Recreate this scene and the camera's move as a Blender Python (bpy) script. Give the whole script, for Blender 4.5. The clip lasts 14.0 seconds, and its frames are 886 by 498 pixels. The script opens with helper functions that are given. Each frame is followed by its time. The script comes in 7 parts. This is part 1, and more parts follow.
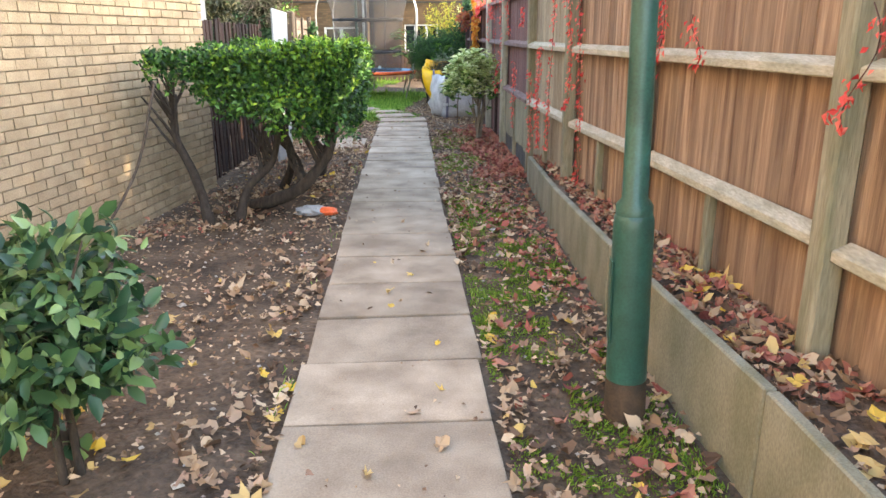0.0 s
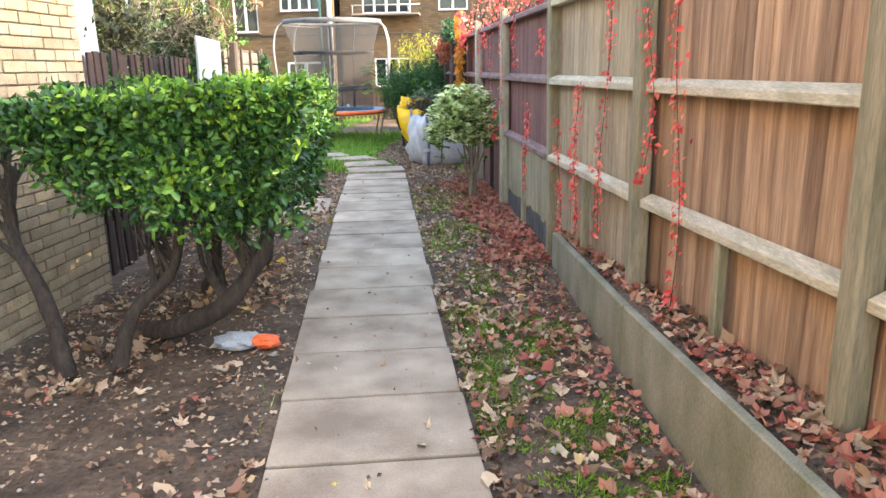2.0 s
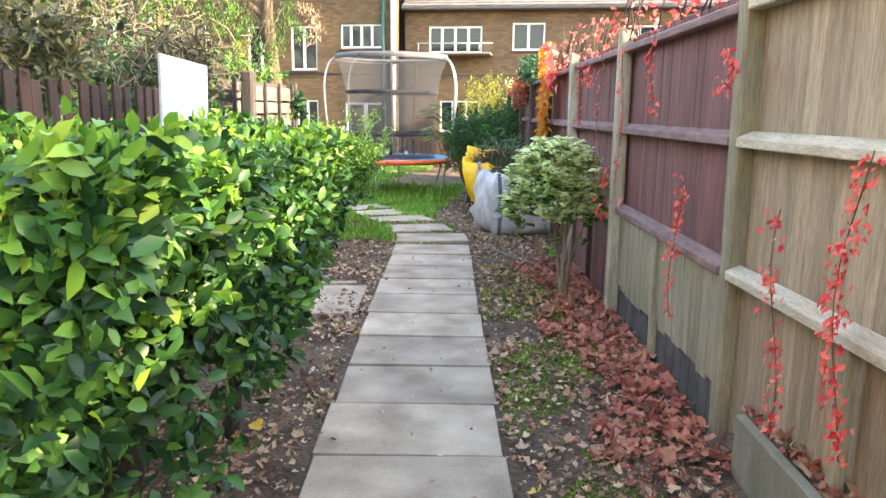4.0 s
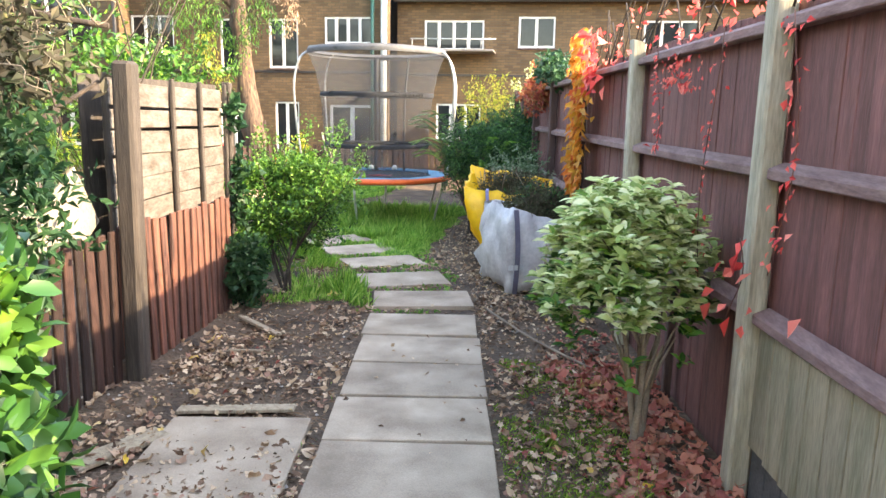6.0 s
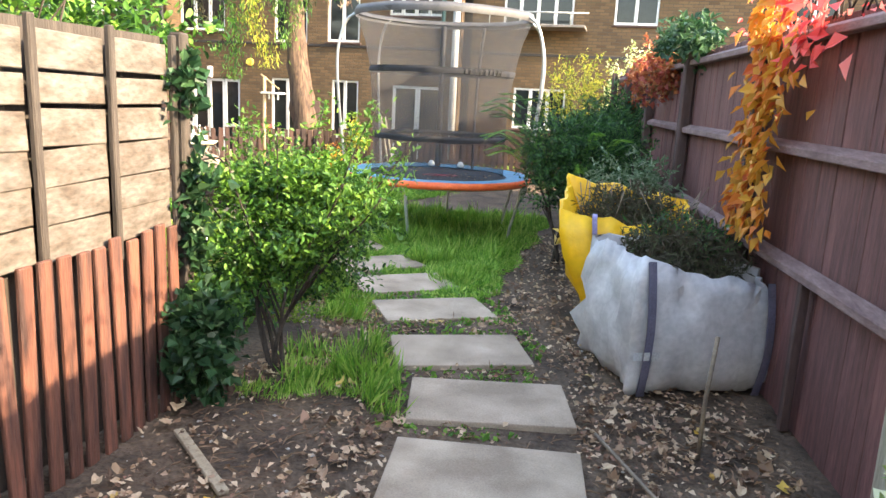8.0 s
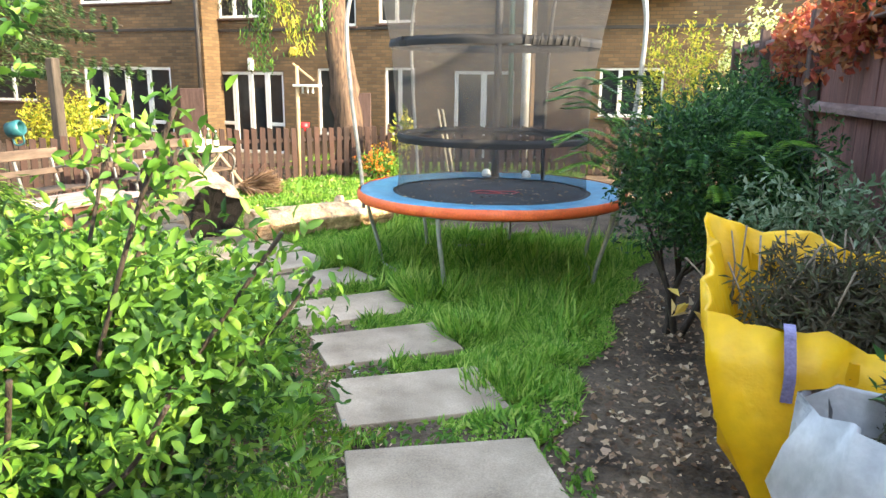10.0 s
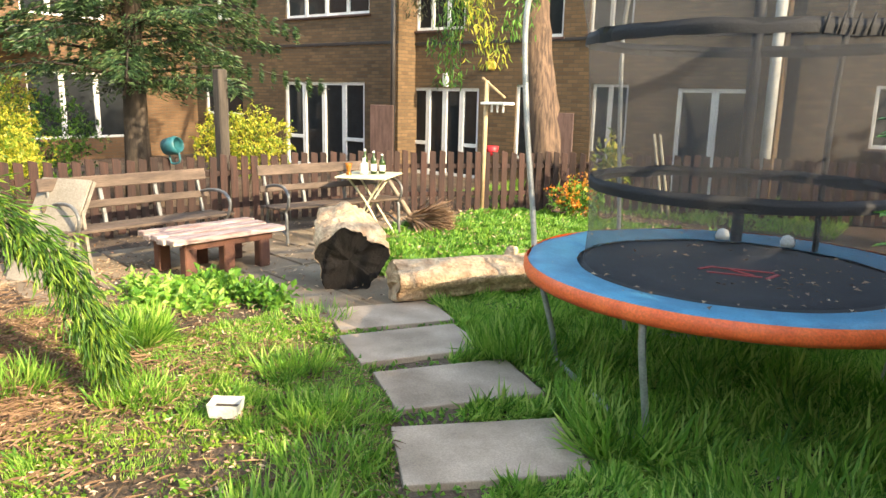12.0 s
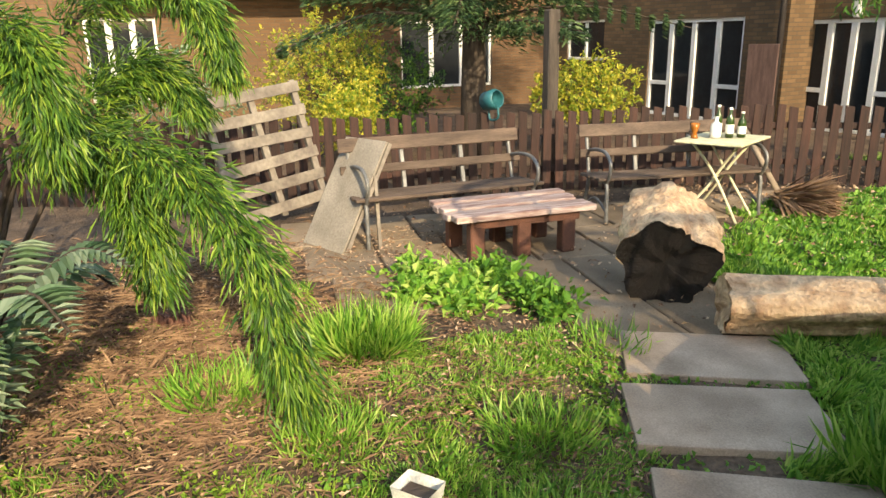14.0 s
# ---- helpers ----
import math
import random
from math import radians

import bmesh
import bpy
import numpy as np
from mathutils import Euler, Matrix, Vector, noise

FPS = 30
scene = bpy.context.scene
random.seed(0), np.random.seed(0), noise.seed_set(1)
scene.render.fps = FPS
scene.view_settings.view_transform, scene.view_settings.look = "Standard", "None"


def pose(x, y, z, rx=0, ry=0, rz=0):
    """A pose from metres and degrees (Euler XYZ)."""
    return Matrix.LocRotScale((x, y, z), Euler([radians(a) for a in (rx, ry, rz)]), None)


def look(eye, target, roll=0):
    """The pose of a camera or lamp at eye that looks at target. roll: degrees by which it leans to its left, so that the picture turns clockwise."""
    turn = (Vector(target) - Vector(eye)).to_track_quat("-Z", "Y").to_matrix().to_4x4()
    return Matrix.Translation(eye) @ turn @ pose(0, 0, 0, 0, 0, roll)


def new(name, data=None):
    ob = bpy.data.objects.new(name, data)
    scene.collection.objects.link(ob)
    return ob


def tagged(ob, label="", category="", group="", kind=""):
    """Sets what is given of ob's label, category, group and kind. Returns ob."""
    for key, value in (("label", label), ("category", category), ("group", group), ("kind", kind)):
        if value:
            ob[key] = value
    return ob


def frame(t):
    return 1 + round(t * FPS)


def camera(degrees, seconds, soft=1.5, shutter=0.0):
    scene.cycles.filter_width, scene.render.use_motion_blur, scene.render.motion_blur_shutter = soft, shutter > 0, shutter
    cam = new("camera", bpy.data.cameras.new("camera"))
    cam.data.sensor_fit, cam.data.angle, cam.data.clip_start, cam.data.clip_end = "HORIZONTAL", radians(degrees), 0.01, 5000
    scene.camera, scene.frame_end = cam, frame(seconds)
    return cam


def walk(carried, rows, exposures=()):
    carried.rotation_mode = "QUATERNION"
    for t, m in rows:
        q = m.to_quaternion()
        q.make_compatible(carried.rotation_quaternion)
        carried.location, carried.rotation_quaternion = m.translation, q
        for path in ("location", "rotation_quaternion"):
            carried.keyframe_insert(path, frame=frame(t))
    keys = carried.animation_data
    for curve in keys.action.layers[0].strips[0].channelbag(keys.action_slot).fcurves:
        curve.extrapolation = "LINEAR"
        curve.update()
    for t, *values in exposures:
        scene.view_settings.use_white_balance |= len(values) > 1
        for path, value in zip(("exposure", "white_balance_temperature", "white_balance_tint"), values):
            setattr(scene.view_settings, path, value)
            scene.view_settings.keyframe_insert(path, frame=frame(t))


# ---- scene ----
cam = camera(63.4, 14.0)
PATH = [
    (0, (0.932, 0.706, 1.61), (0.746, 2.613, 1.036), -0.2),
    (0.5, (0.833, 1.315, 1.584), (0.705, 3.207, 0.95), -1.4),
    (1, (0.787, 1.942, 1.54), (0.652, 3.796, 0.803), -3.9),
    (1.5, (0.687, 2.54, 1.557), (0.563, 4.44, 0.946), -1.5),
    (2, (0.544, 3.13, 1.6), (0.429, 5.066, 1.11), -1.0),
    (2.5, (0.484, 3.776, 1.637), (0.263, 5.734, 1.292), -2.0),
    (3, (0.385, 4.381, 1.6), (0.1, 6.329, 1.247), -0.1),
    (3.2, (0.367, 4.639, 1.592), (0.084, 6.584, 1.224), 0.2),
    (5.3, (-0.068, 7.445, 1.692), (-0.345, 9.389, 1.311), 1.1),
    (5.5, (-0.089, 7.687, 1.714), (-0.345, 9.633, 1.329), 1.1),
    (6, (-0.159, 8.361, 1.702), (-0.427, 10.307, 1.33), 1.1),
    (6.5, (-0.273, 8.997, 1.688), (-0.6, 10.935, 1.315), 0.6),
    (7, (-0.346, 9.653, 1.7), (-0.675, 11.592, 1.336), 2.0),
    (7.5, (-0.488, 10.3, 1.696), (-0.885, 12.224, 1.322), 3.7),
    (7.7, (-0.559, 10.557, 1.677), (-0.975, 12.472, 1.278), 3.5),
    (9.8, (-1.0, 13.505, 1.672), (-1.645, 15.345, 1.227), 0.5),
    (10, (-1.055, 13.745, 1.649), (-1.726, 15.574, 1.195), 0.6),
    (10.5, (-1.179, 14.29, 1.644), (-1.931, 16.083, 1.172), 0.1),
    (11, (-1.304, 14.835, 1.633), (-2.251, 16.528, 1.149), -0.1),
    (11.5, (-1.549, 15.316, 1.597), (-2.627, 16.935, 1.131), 1.4),
    (12, (-1.82, 15.728, 1.629), (-2.986, 17.299, 1.216), 1.3),
    (12.5, (-2.027, 16.123, 1.651), (-3.373, 17.557, 1.285), 0.7),
    (13, (-2.239, 16.424, 1.644), (-3.776, 17.639, 1.243), 0.7),
    (13.5, (-2.513, 16.733, 1.672), (-4.157, 17.755, 1.17), 0.1),
    (14, (-2.668, 17.072, 1.636), (-4.424, 17.845, 1.072), -1.0),
]
walk(cam, [(t, look(e, g, r)) for t, e, g, r in PATH], exposures=((0, 3.55, 8300, 13), (2, 3.75, 8300, 13), (5, 3.7, 8300, 13), (7.7, 3.42, 8300, 13), (9.8, 3.42, 8400, 9), (11.5, 3.0, 8400, 8), (12.5, 2.6, 8600, 8), (14, 2.1, 8600, 8)))

# ---- world, sun, exposure ----
SUN_EL, SUN_AZ = radians(26.5), math.atan2(-0.10, 0.98)
world = bpy.data.worlds.new("world")
scene.world = world
world.use_nodes = True
wn = world.node_tree.nodes
sky = wn.new("ShaderNodeTexSky")
sky.sky_type, sky.sun_disc = "NISHITA", False
sky.sun_elevation, sky.sun_rotation = SUN_EL, math.pi / 2 - SUN_AZ
sky.dust_density = 0.8
wn["Background"].inputs["Strength"].default_value = 0.15
world.node_tree.links.new(sky.outputs["Color"], wn["Background"].inputs["Color"])
sun_dir = Vector((math.cos(SUN_AZ) * math.cos(SUN_EL), math.sin(SUN_AZ) * math.cos(SUN_EL), math.sin(SUN_EL)))
sun = new("sun", bpy.data.lights.new("sun", "SUN"))
sun.data.energy, sun.data.angle, sun.data.color = 1.9, radians(0.6), (1.0, 0.9, 0.74)
sun.matrix_world = look(tuple(sun_dir * 60), (0, 0, 0))

# ---- materials ----
M = {}


def mat(name, c1, c2=None, rough=0.8, metal=0.0, scale=6.0, stretch=(1, 1, 1), fine=90.0, bump=0.25, rnd=0.0, island=False, c3=None, spec=0.4, con=0.55, deep=0.01):
    """A surface with two colours mixed by coarse and fine noise, a fine relief and a tone that varies from piece to piece."""
    m = bpy.data.materials.new(name)
    m.use_nodes = True
    n, ln = m.node_tree.nodes, m.node_tree.links.new
    b = n["Principled BSDF"]
    c2 = c2 or tuple(v * 0.72 for v in c1)
    geo = n.new("ShaderNodeNewGeometry")
    mp = n.new("ShaderNodeMapping")
    mp.inputs["Scale"].default_value = stretch
    ln(geo.outputs["Position"], mp.inputs["Vector"])
    no1, no2 = n.new("ShaderNodeTexNoise"), n.new("ShaderNodeTexNoise")
    no1.inputs["Scale"].default_value, no1.inputs["Detail"].default_value = scale, 6
    no2.inputs["Scale"].default_value, no2.inputs["Detail"].default_value = fine, 3
    ln(mp.outputs["Vector"], no1.inputs["Vector"]), ln(mp.outputs["Vector"], no2.inputs["Vector"])
    ramp = n.new("ShaderNodeValToRGB")
    e = ramp.color_ramp.elements
    e[0].position, e[1].position = 0.32, 0.68
    e[0].color, e[1].color = (*c2, 1), (*c1, 1)
    if c3:
        x = e.new(0.85)
        x.color = (*c3, 1)
    ln(no1.outputs["Fac"], ramp.inputs["Fac"])
    mul = n.new("ShaderNodeMix")
    mul.data_type, mul.blend_type = "RGBA", "MULTIPLY"
    mul.inputs[0].default_value = con
    r2 = n.new("ShaderNodeMapRange")
    r2.inputs["From Min"].default_value, r2.inputs["From Max"].default_value = 0.3, 0.7
    r2.inputs["To Min"].default_value, r2.inputs["To Max"].default_value = 0.6, 1.25
    ln(no2.outputs["Fac"], r2.inputs["Value"])
    ln(ramp.outputs["Color"], mul.inputs[6]), ln(r2.outputs["Result"], mul.inputs[7])
    out = mul.outputs[2]
    if rnd:
        src = geo.outputs["Random Per Island"]
        if not island:
            src = n.new("ShaderNodeObjectInfo").outputs["Random"]
        rr = n.new("ShaderNodeMapRange")
        rr.inputs["To Min"].default_value, rr.inputs["To Max"].default_value = 1 - rnd, 1 + rnd
        ln(src, rr.inputs["Value"])
        m2 = n.new("ShaderNodeMix")
        m2.data_type, m2.blend_type = "RGBA", "MULTIPLY"
        m2.inputs[0].default_value = 1
        ln(out, m2.inputs[6]), ln(rr.outputs["Result"], m2.inputs[7])
        out = m2.outputs[2]
    ln(out, b.inputs["Base Color"])
    b.inputs["Roughness"].default_value, b.inputs["Metallic"].default_value = rough, metal
    b.inputs["Specular IOR Level"].default_value = spec
    if bump:
        bp = n.new("ShaderNodeBump")
        bp.inputs["Strength"].default_value, bp.inputs["Distance"].default_value = bump, deep
        ln(no2.outputs["Fac"], bp.inputs["Height"]), ln(bp.outputs["Normal"], b.inputs["Normal"])
    M[name] = m
    return m


def leaf_mat(name, cols, rough=0.45, trans=0.35):
    """Leaves: each one takes its own colour along a ramp; light passes through in part."""
    m = bpy.data.materials.new(name)
    m.use_nodes = True
    n, ln = m.node_tree.nodes, m.node_tree.links.new
    b = n["Principled BSDF"]
    geo, ramp = n.new("ShaderNodeNewGeometry"), n.new("ShaderNodeValToRGB")
    e = ramp.color_ramp.elements
    e[0].position, e[0].color = 0, (*cols[0], 1)
    e[1].position, e[1].color = 1, (*cols[-1], 1)
    for i, c in enumerate(cols[1:-1]):
        e.new((i + 1) / (len(cols) - 1)).color = (*c, 1)
    ln(geo.outputs["Random Per Island"], ramp.inputs["Fac"])
    ln(ramp.outputs["Color"], b.inputs["Base Color"])
    b.inputs["Roughness"].default_value = rough
    b.inputs["Specular IOR Level"].default_value = 0.35
    t, mx = n.new("ShaderNodeBsdfTranslucent"), n.new("ShaderNodeMixShader")
    ln(ramp.outputs["Color"], t.inputs["Color"])
    mx.inputs[0].default_value = trans
    ln(b.outputs[0], mx.inputs[1]), ln(t.outputs[0], mx.inputs[2]), ln(mx.outputs[0], n["Material Output"].inputs["Surface"])
    M[name] = m
    return m


def brick_mat(name, c1, c2, mortar):
    m = mat(name, c1, c2, rough=0.9, scale=2.0, fine=40)
    n, ln = m.node_tree.nodes, m.node_tree.links.new
    b = n["Principled BSDF"]
    tex = n.new("ShaderNodeTexBrick")
    tc, sep, add, cmb = n.new("ShaderNodeNewGeometry"), n.new("ShaderNodeSeparateXYZ"), n.new("ShaderNodeMath"), n.new("ShaderNodeCombineXYZ")
    ln(tc.outputs["Position"], sep.inputs[0])
    ln(sep.outputs["X"], add.inputs[0]), ln(sep.outputs["Y"], add.inputs[1])
    ln(add.outputs[0], cmb.inputs["X"]), ln(sep.outputs["Z"], cmb.inputs["Y"])
    ln(cmb.outputs[0], tex.inputs["Vector"])
    tex.inputs["Color1"].default_value, tex.inputs["Color2"].default_value, tex.inputs["Mortar"].default_value = (*c1, 1), (*c2, 1), (*mortar, 1)
    for k, v in (("Scale", 1.0), ("Mortar Size", 0.009), ("Mortar Smooth", 0.2), ("Bias", -0.1), ("Brick Width", 0.225), ("Row Height", 0.075)):
        tex.inputs[k].default_value = v
    src = b.inputs["Base Color"].links[0].from_socket
    mx = n.new("ShaderNodeMix")
    mx.data_type, mx.blend_type = "RGBA", "MIX"
    mx.inputs[0].default_value = 0.82
    ln(src, mx.inputs[6]), ln(tex.outputs["Color"], mx.inputs[7]), ln(mx.outputs[2], b.inputs["Base Color"])
    bp = n.new("ShaderNodeBump")
    bp.inputs["Strength"].default_value, bp.inputs["Distance"].default_value, bp.invert = 0.5, 0.008, True
    ln(tex.outputs["Fac"], bp.inputs["Height"]), ln(bp.outputs["Normal"], b.inputs["Normal"])
    return m


mat("soil", (0.15, 0.10, 0.066), (0.055, 0.036, 0.025), rough=0.95, scale=3, fine=34, bump=1.0, con=1.0, deep=0.03)
mat("bed_soil", (0.15, 0.10, 0.07), (0.07, 0.048, 0.037), rough=0.95, scale=4, fine=36, bump=1.0, con=1.0, deep=0.03)
mat("slab", (0.42, 0.33, 0.245), (0.225, 0.168, 0.12), rough=0.85, scale=3.2, fine=130, bump=0.25, rnd=0.14, c3=(0.48, 0.385, 0.29), con=0.4)
mat("stepping_slab", (0.44, 0.335, 0.25), (0.24, 0.178, 0.128), rough=0.88, scale=3.0, fine=110, bump=0.3, rnd=0.14, c3=(0.52, 0.41, 0.32), con=0.5)
mat("patio", (0.27, 0.205, 0.142), (0.14, 0.103, 0.07), rough=0.9, scale=2.5, fine=100, bump=0.25, rnd=0.14)
mat("concrete", (0.27, 0.25, 0.19), (0.17, 0.165, 0.11), rough=0.92, scale=5, stretch=(1, 1, 0.5), fine=120, bump=0.3, rnd=0.1)
mat("dark_concrete", (0.10, 0.10, 0.10), (0.055, 0.055, 0.056), rough=0.9, scale=4, fine=60, bump=0.5)
mat("board_tan", (0.40, 0.262, 0.172), (0.175, 0.098, 0.063), rough=0.85, scale=3, stretch=(7, 7, 0.4), fine=22, bump=0.5, rnd=0.24)
mat("board_grey", (0.36, 0.29, 0.20), (0.24, 0.18, 0.12), rough=0.88, scale=5, stretch=(5, 5, 0.6), fine=26, bump=0.4, rnd=0.16)
mat("board_maroon", (0.19, 0.082, 0.074), (0.105, 0.047, 0.044), rough=0.75, scale=5, stretch=(5, 5, 0.6), fine=26, bump=0.3, rnd=0.16)
mat("rail_light", (0.50, 0.45, 0.36), (0.33, 0.30, 0.22), rough=0.85, scale=5, stretch=(4, 0.8, 4), fine=30, bump=0.3)
mat("rail_maroon", (0.24, 0.155, 0.145), (0.13, 0.075, 0.07), rough=0.8, scale=5, stretch=(4, 0.8, 4), fine=30, bump=0.3)
mat("post_light", (0.30, 0.26, 0.185), (0.18, 0.17, 0.11), rough=0.9, scale=4, stretch=(4, 4, 0.5), fine=28, bump=0.45, rnd=0.12)
mat("post_grey", (0.40, 0.37, 0.29), (0.24, 0.22, 0.16), rough=0.9, scale=4, stretch=(4, 4, 0.5), fine=28, bump=0.4, rnd=0.1)
mat("post_dark", (0.10, 0.06, 0.055), (0.06, 0.035, 0.03), rough=0.85, scale=4, stretch=(4, 4, 0.5), fine=28, bump=0.4)
mat("slat_red", (0.185, 0.07, 0.045), (0.055, 0.028, 0.023), rough=0.8, scale=5, stretch=(5, 5, 0.5), fine=24, bump=0.5, rnd=0.25)
mat("picket", (0.046, 0.019, 0.0135), (0.018, 0.0095, 0.008), rough=0.8, scale=5, stretch=(5, 5, 0.5), fine=24, bump=0.5, rnd=0.42)
mat("cream", (0.15, 0.134, 0.116), (0.08, 0.06, 0.046), con=0.85, rough=0.8, scale=5, stretch=(1, 1, 2.5), fine=22, bump=0.4, rnd=0.08)
mat("dark_timber", (0.07, 0.055, 0.045), (0.035, 0.028, 0.023), rough=0.88, scale=5, stretch=(5, 5, 0.5), fine=24, bump=0.5)
mat("brick", (0.40, 0.305, 0.20), (0.29, 0.21, 0.132), rough=0.92, scale=7, fine=80, bump=0.4, rnd=0.14)
mat("mortar", (0.29, 0.235, 0.165), (0.23, 0.185, 0.13), rough=0.95, scale=9, fine=90, bump=0.4)
brick_mat("facade", (0.14, 0.086, 0.045), (0.068, 0.04, 0.021), (0.06, 0.047, 0.033))
# brick of the wing, the orange of the sun on it put into the colour
brick_mat("facade_sunlit", (0.135, 0.075, 0.038), (0.095, 0.05, 0.025), (0.085, 0.066, 0.046))
mat("upvc", (0.70, 0.70, 0.69), (0.62, 0.62, 0.61), rough=0.35, bump=0.02)
mat("curtain", (0.42, 0.45, 0.48), (0.25, 0.27, 0.30), rough=0.9, scale=4, stretch=(6, 6, 0.2))
# the gloom of unlit rooms put into a near-black colour
mat("room_shade", (0.035, 0.035, 0.038), rough=0.9)
mat("tile_roof", (0.20, 0.17, 0.15), (0.13, 0.11, 0.10), rough=0.85, scale=3, fine=30, bump=0.5, rnd=0.2)
mat("pipe_dark", (0.035, 0.03, 0.03), rough=0.5)
mat("pipe_grey", (0.55, 0.56, 0.56), rough=0.5)
mat("green_paint", (0.022, 0.095, 0.072), (0.014, 0.06, 0.045), rough=0.38, scale=9, bump=0.12, spec=0.5)
mat("rust", (0.10, 0.06, 0.038), (0.05, 0.035, 0.025), rough=0.85, scale=14, bump=0.4)
mat("mat_black", (0.028, 0.028, 0.032), (0.02, 0.02, 0.023), rough=0.7, fine=200)
mat("pad_blue", (0.045, 0.24, 0.38), (0.035, 0.17, 0.28), rough=0.45, scale=8, bump=0.15)
mat("pad_orange", (0.92, 0.17, 0.05), (0.80, 0.12, 0.035), rough=0.45, scale=8, bump=0.15)
mat("sleeve_grey", (0.10, 0.10, 0.105), (0.06, 0.06, 0.065), rough=0.6)
mat("galv", (0.50, 0.50, 0.48), (0.34, 0.34, 0.33), rough=0.42, metal=0.6, scale=12, bump=0.05)
mat("foam_black", (0.022, 0.022, 0.026), rough=0.7)
mat("band_black", (0.016, 0.016, 0.018), rough=0.8)
mat("sack_white", (0.57, 0.55, 0.545), (0.37, 0.355, 0.35), rough=0.6, scale=5, fine=30, bump=0.25, con=0.3)
mat("sack_yellow", (0.88, 0.50, 0.018), (0.74, 0.38, 0.015), rough=0.42, scale=5, fine=18, bump=0.3, con=0.2, deep=0.02)
mat("strap", (0.14, 0.13, 0.18), (0.09, 0.085, 0.12), rough=0.7)
mat("strap_purple", (0.25, 0.22, 0.38), (0.16, 0.14, 0.26), rough=0.6, scale=40)
mat("bark", (0.07, 0.052, 0.04), (0.028, 0.021, 0.017), rough=0.95, scale=9, stretch=(3, 3, 0.8), fine=45, bump=0.8)
mat("peel_bark", (0.15, 0.095, 0.065), (0.035, 0.022, 0.017), rough=0.9, scale=5, stretch=(5, 5, 0.5), fine=22, bump=0.9)
mat("log_wood", (0.76, 0.54, 0.34), (0.40, 0.235, 0.135), rough=0.85, scale=9, fine=34, bump=1.0, con=0.6, deep=0.03)
mat("charred", (0.022, 0.017, 0.015), (0.012, 0.01, 0.009), rough=0.95, scale=9, fine=40, bump=0.9)
mat("table_top", (0.50, 0.40, 0.36), (0.22, 0.12, 0.105), rough=0.75, scale=6, stretch=(5, 0.6, 5), fine=26, bump=0.6, rnd=0.2)
mat("table_leg", (0.16, 0.066, 0.042), (0.07, 0.032, 0.024), rough=0.8, scale=5, bump=0.35)
mat("bench_wood", (0.115, 0.08, 0.06), (0.05, 0.034, 0.026), rough=0.8, scale=4, stretch=(4, 0.6, 4), fine=26, bump=0.4, rnd=0.14)
mat("cast_iron", (0.20, 0.20, 0.195), (0.11, 0.11, 0.11), rough=0.5, metal=0.4, scale=14)
mat("cream_metal", (0.62, 0.60, 0.42), (0.48, 0.45, 0.30), rough=0.5, scale=12)
mat("mdf", (0.27, 0.24, 0.20), (0.18, 0.158, 0.13), rough=0.8, scale=4, fine=60)
mat("raw_wood", (0.50, 0.36, 0.21), (0.34, 0.23, 0.13), rough=0.8, scale=6, fine=30)
mat("pallet_wood", (0.23, 0.20, 0.165), (0.12, 0.10, 0.085), rough=0.85, scale=5, fine=28, bump=0.4, rnd=0.12)
mat("plastic_white", (0.72, 0.72, 0.68), (0.60, 0.60, 0.56), rough=0.4, bump=0.03)
mat("white_panel", (0.40, 0.42, 0.43), (0.27, 0.285, 0.295), rough=0.6, scale=3)
mat("teal", (0.018, 0.12, 0.14), rough=0.4)
mat("red_plastic", (0.60, 0.03, 0.04), rough=0.4)
mat("twig", (0.28, 0.22, 0.16), (0.17, 0.13, 0.10), rough=0.9)
mat("straw", (0.30, 0.19, 0.115), (0.15, 0.085, 0.055), rough=0.9, rnd=0.3, island=True)
mat("bottle_green", (0.03, 0.06, 0.015), rough=0.1, bump=0)
mat("amber", (0.35, 0.12, 0.02), rough=0.15, bump=0)
mat("stone", (0.42, 0.38, 0.33), (0.28, 0.25, 0.22), rough=0.9, rnd=0.25, island=True)

leaf_mat("hedge_leaf", [(0.006, 0.028, 0.01), (0.016, 0.066, 0.016), (0.042, 0.135, 0.025), (0.11, 0.235, 0.038)], trans=0.2)
# fresh tips, with the sunlit brightness of the hedge top put into them
leaf_mat("hedge_lit_tip", [(0.07, 0.20, 0.025), (0.14, 0.30, 0.035), (0.28, 0.41, 0.055)])
leaf_mat("near_leaf", [(0.01, 0.04, 0.022), (0.02, 0.065, 0.03), (0.06, 0.13, 0.045), (0.20, 0.30, 0.11)], rough=0.35, trans=0.2)
leaf_mat("lime_leaf", [(0.012, 0.05, 0.014), (0.035, 0.115, 0.02), (0.08, 0.21, 0.03), (0.18, 0.34, 0.05)])
leaf_mat("light_leaf", [(0.03, 0.10, 0.016), (0.06, 0.165, 0.024), (0.11, 0.25, 0.034), (0.18, 0.33, 0.05)])
leaf_mat("varieg_leaf", [(0.13, 0.25, 0.055), (0.45, 0.55, 0.20), (0.74, 0.78, 0.42), (0.88, 0.88, 0.62)], trans=0.45)
leaf_mat("dark_leaf", [(0.008, 0.036, 0.016), (0.018, 0.07, 0.024), (0.04, 0.125, 0.034), (0.085, 0.21, 0.048)], trans=0.25)
leaf_mat("silver_leaf", [(0.06, 0.13, 0.06), (0.14, 0.22, 0.12), (0.30, 0.37, 0.26)])
leaf_mat("ivy_leaf", [(0.012, 0.045, 0.022), (0.025, 0.08, 0.03), (0.06, 0.13, 0.05)])
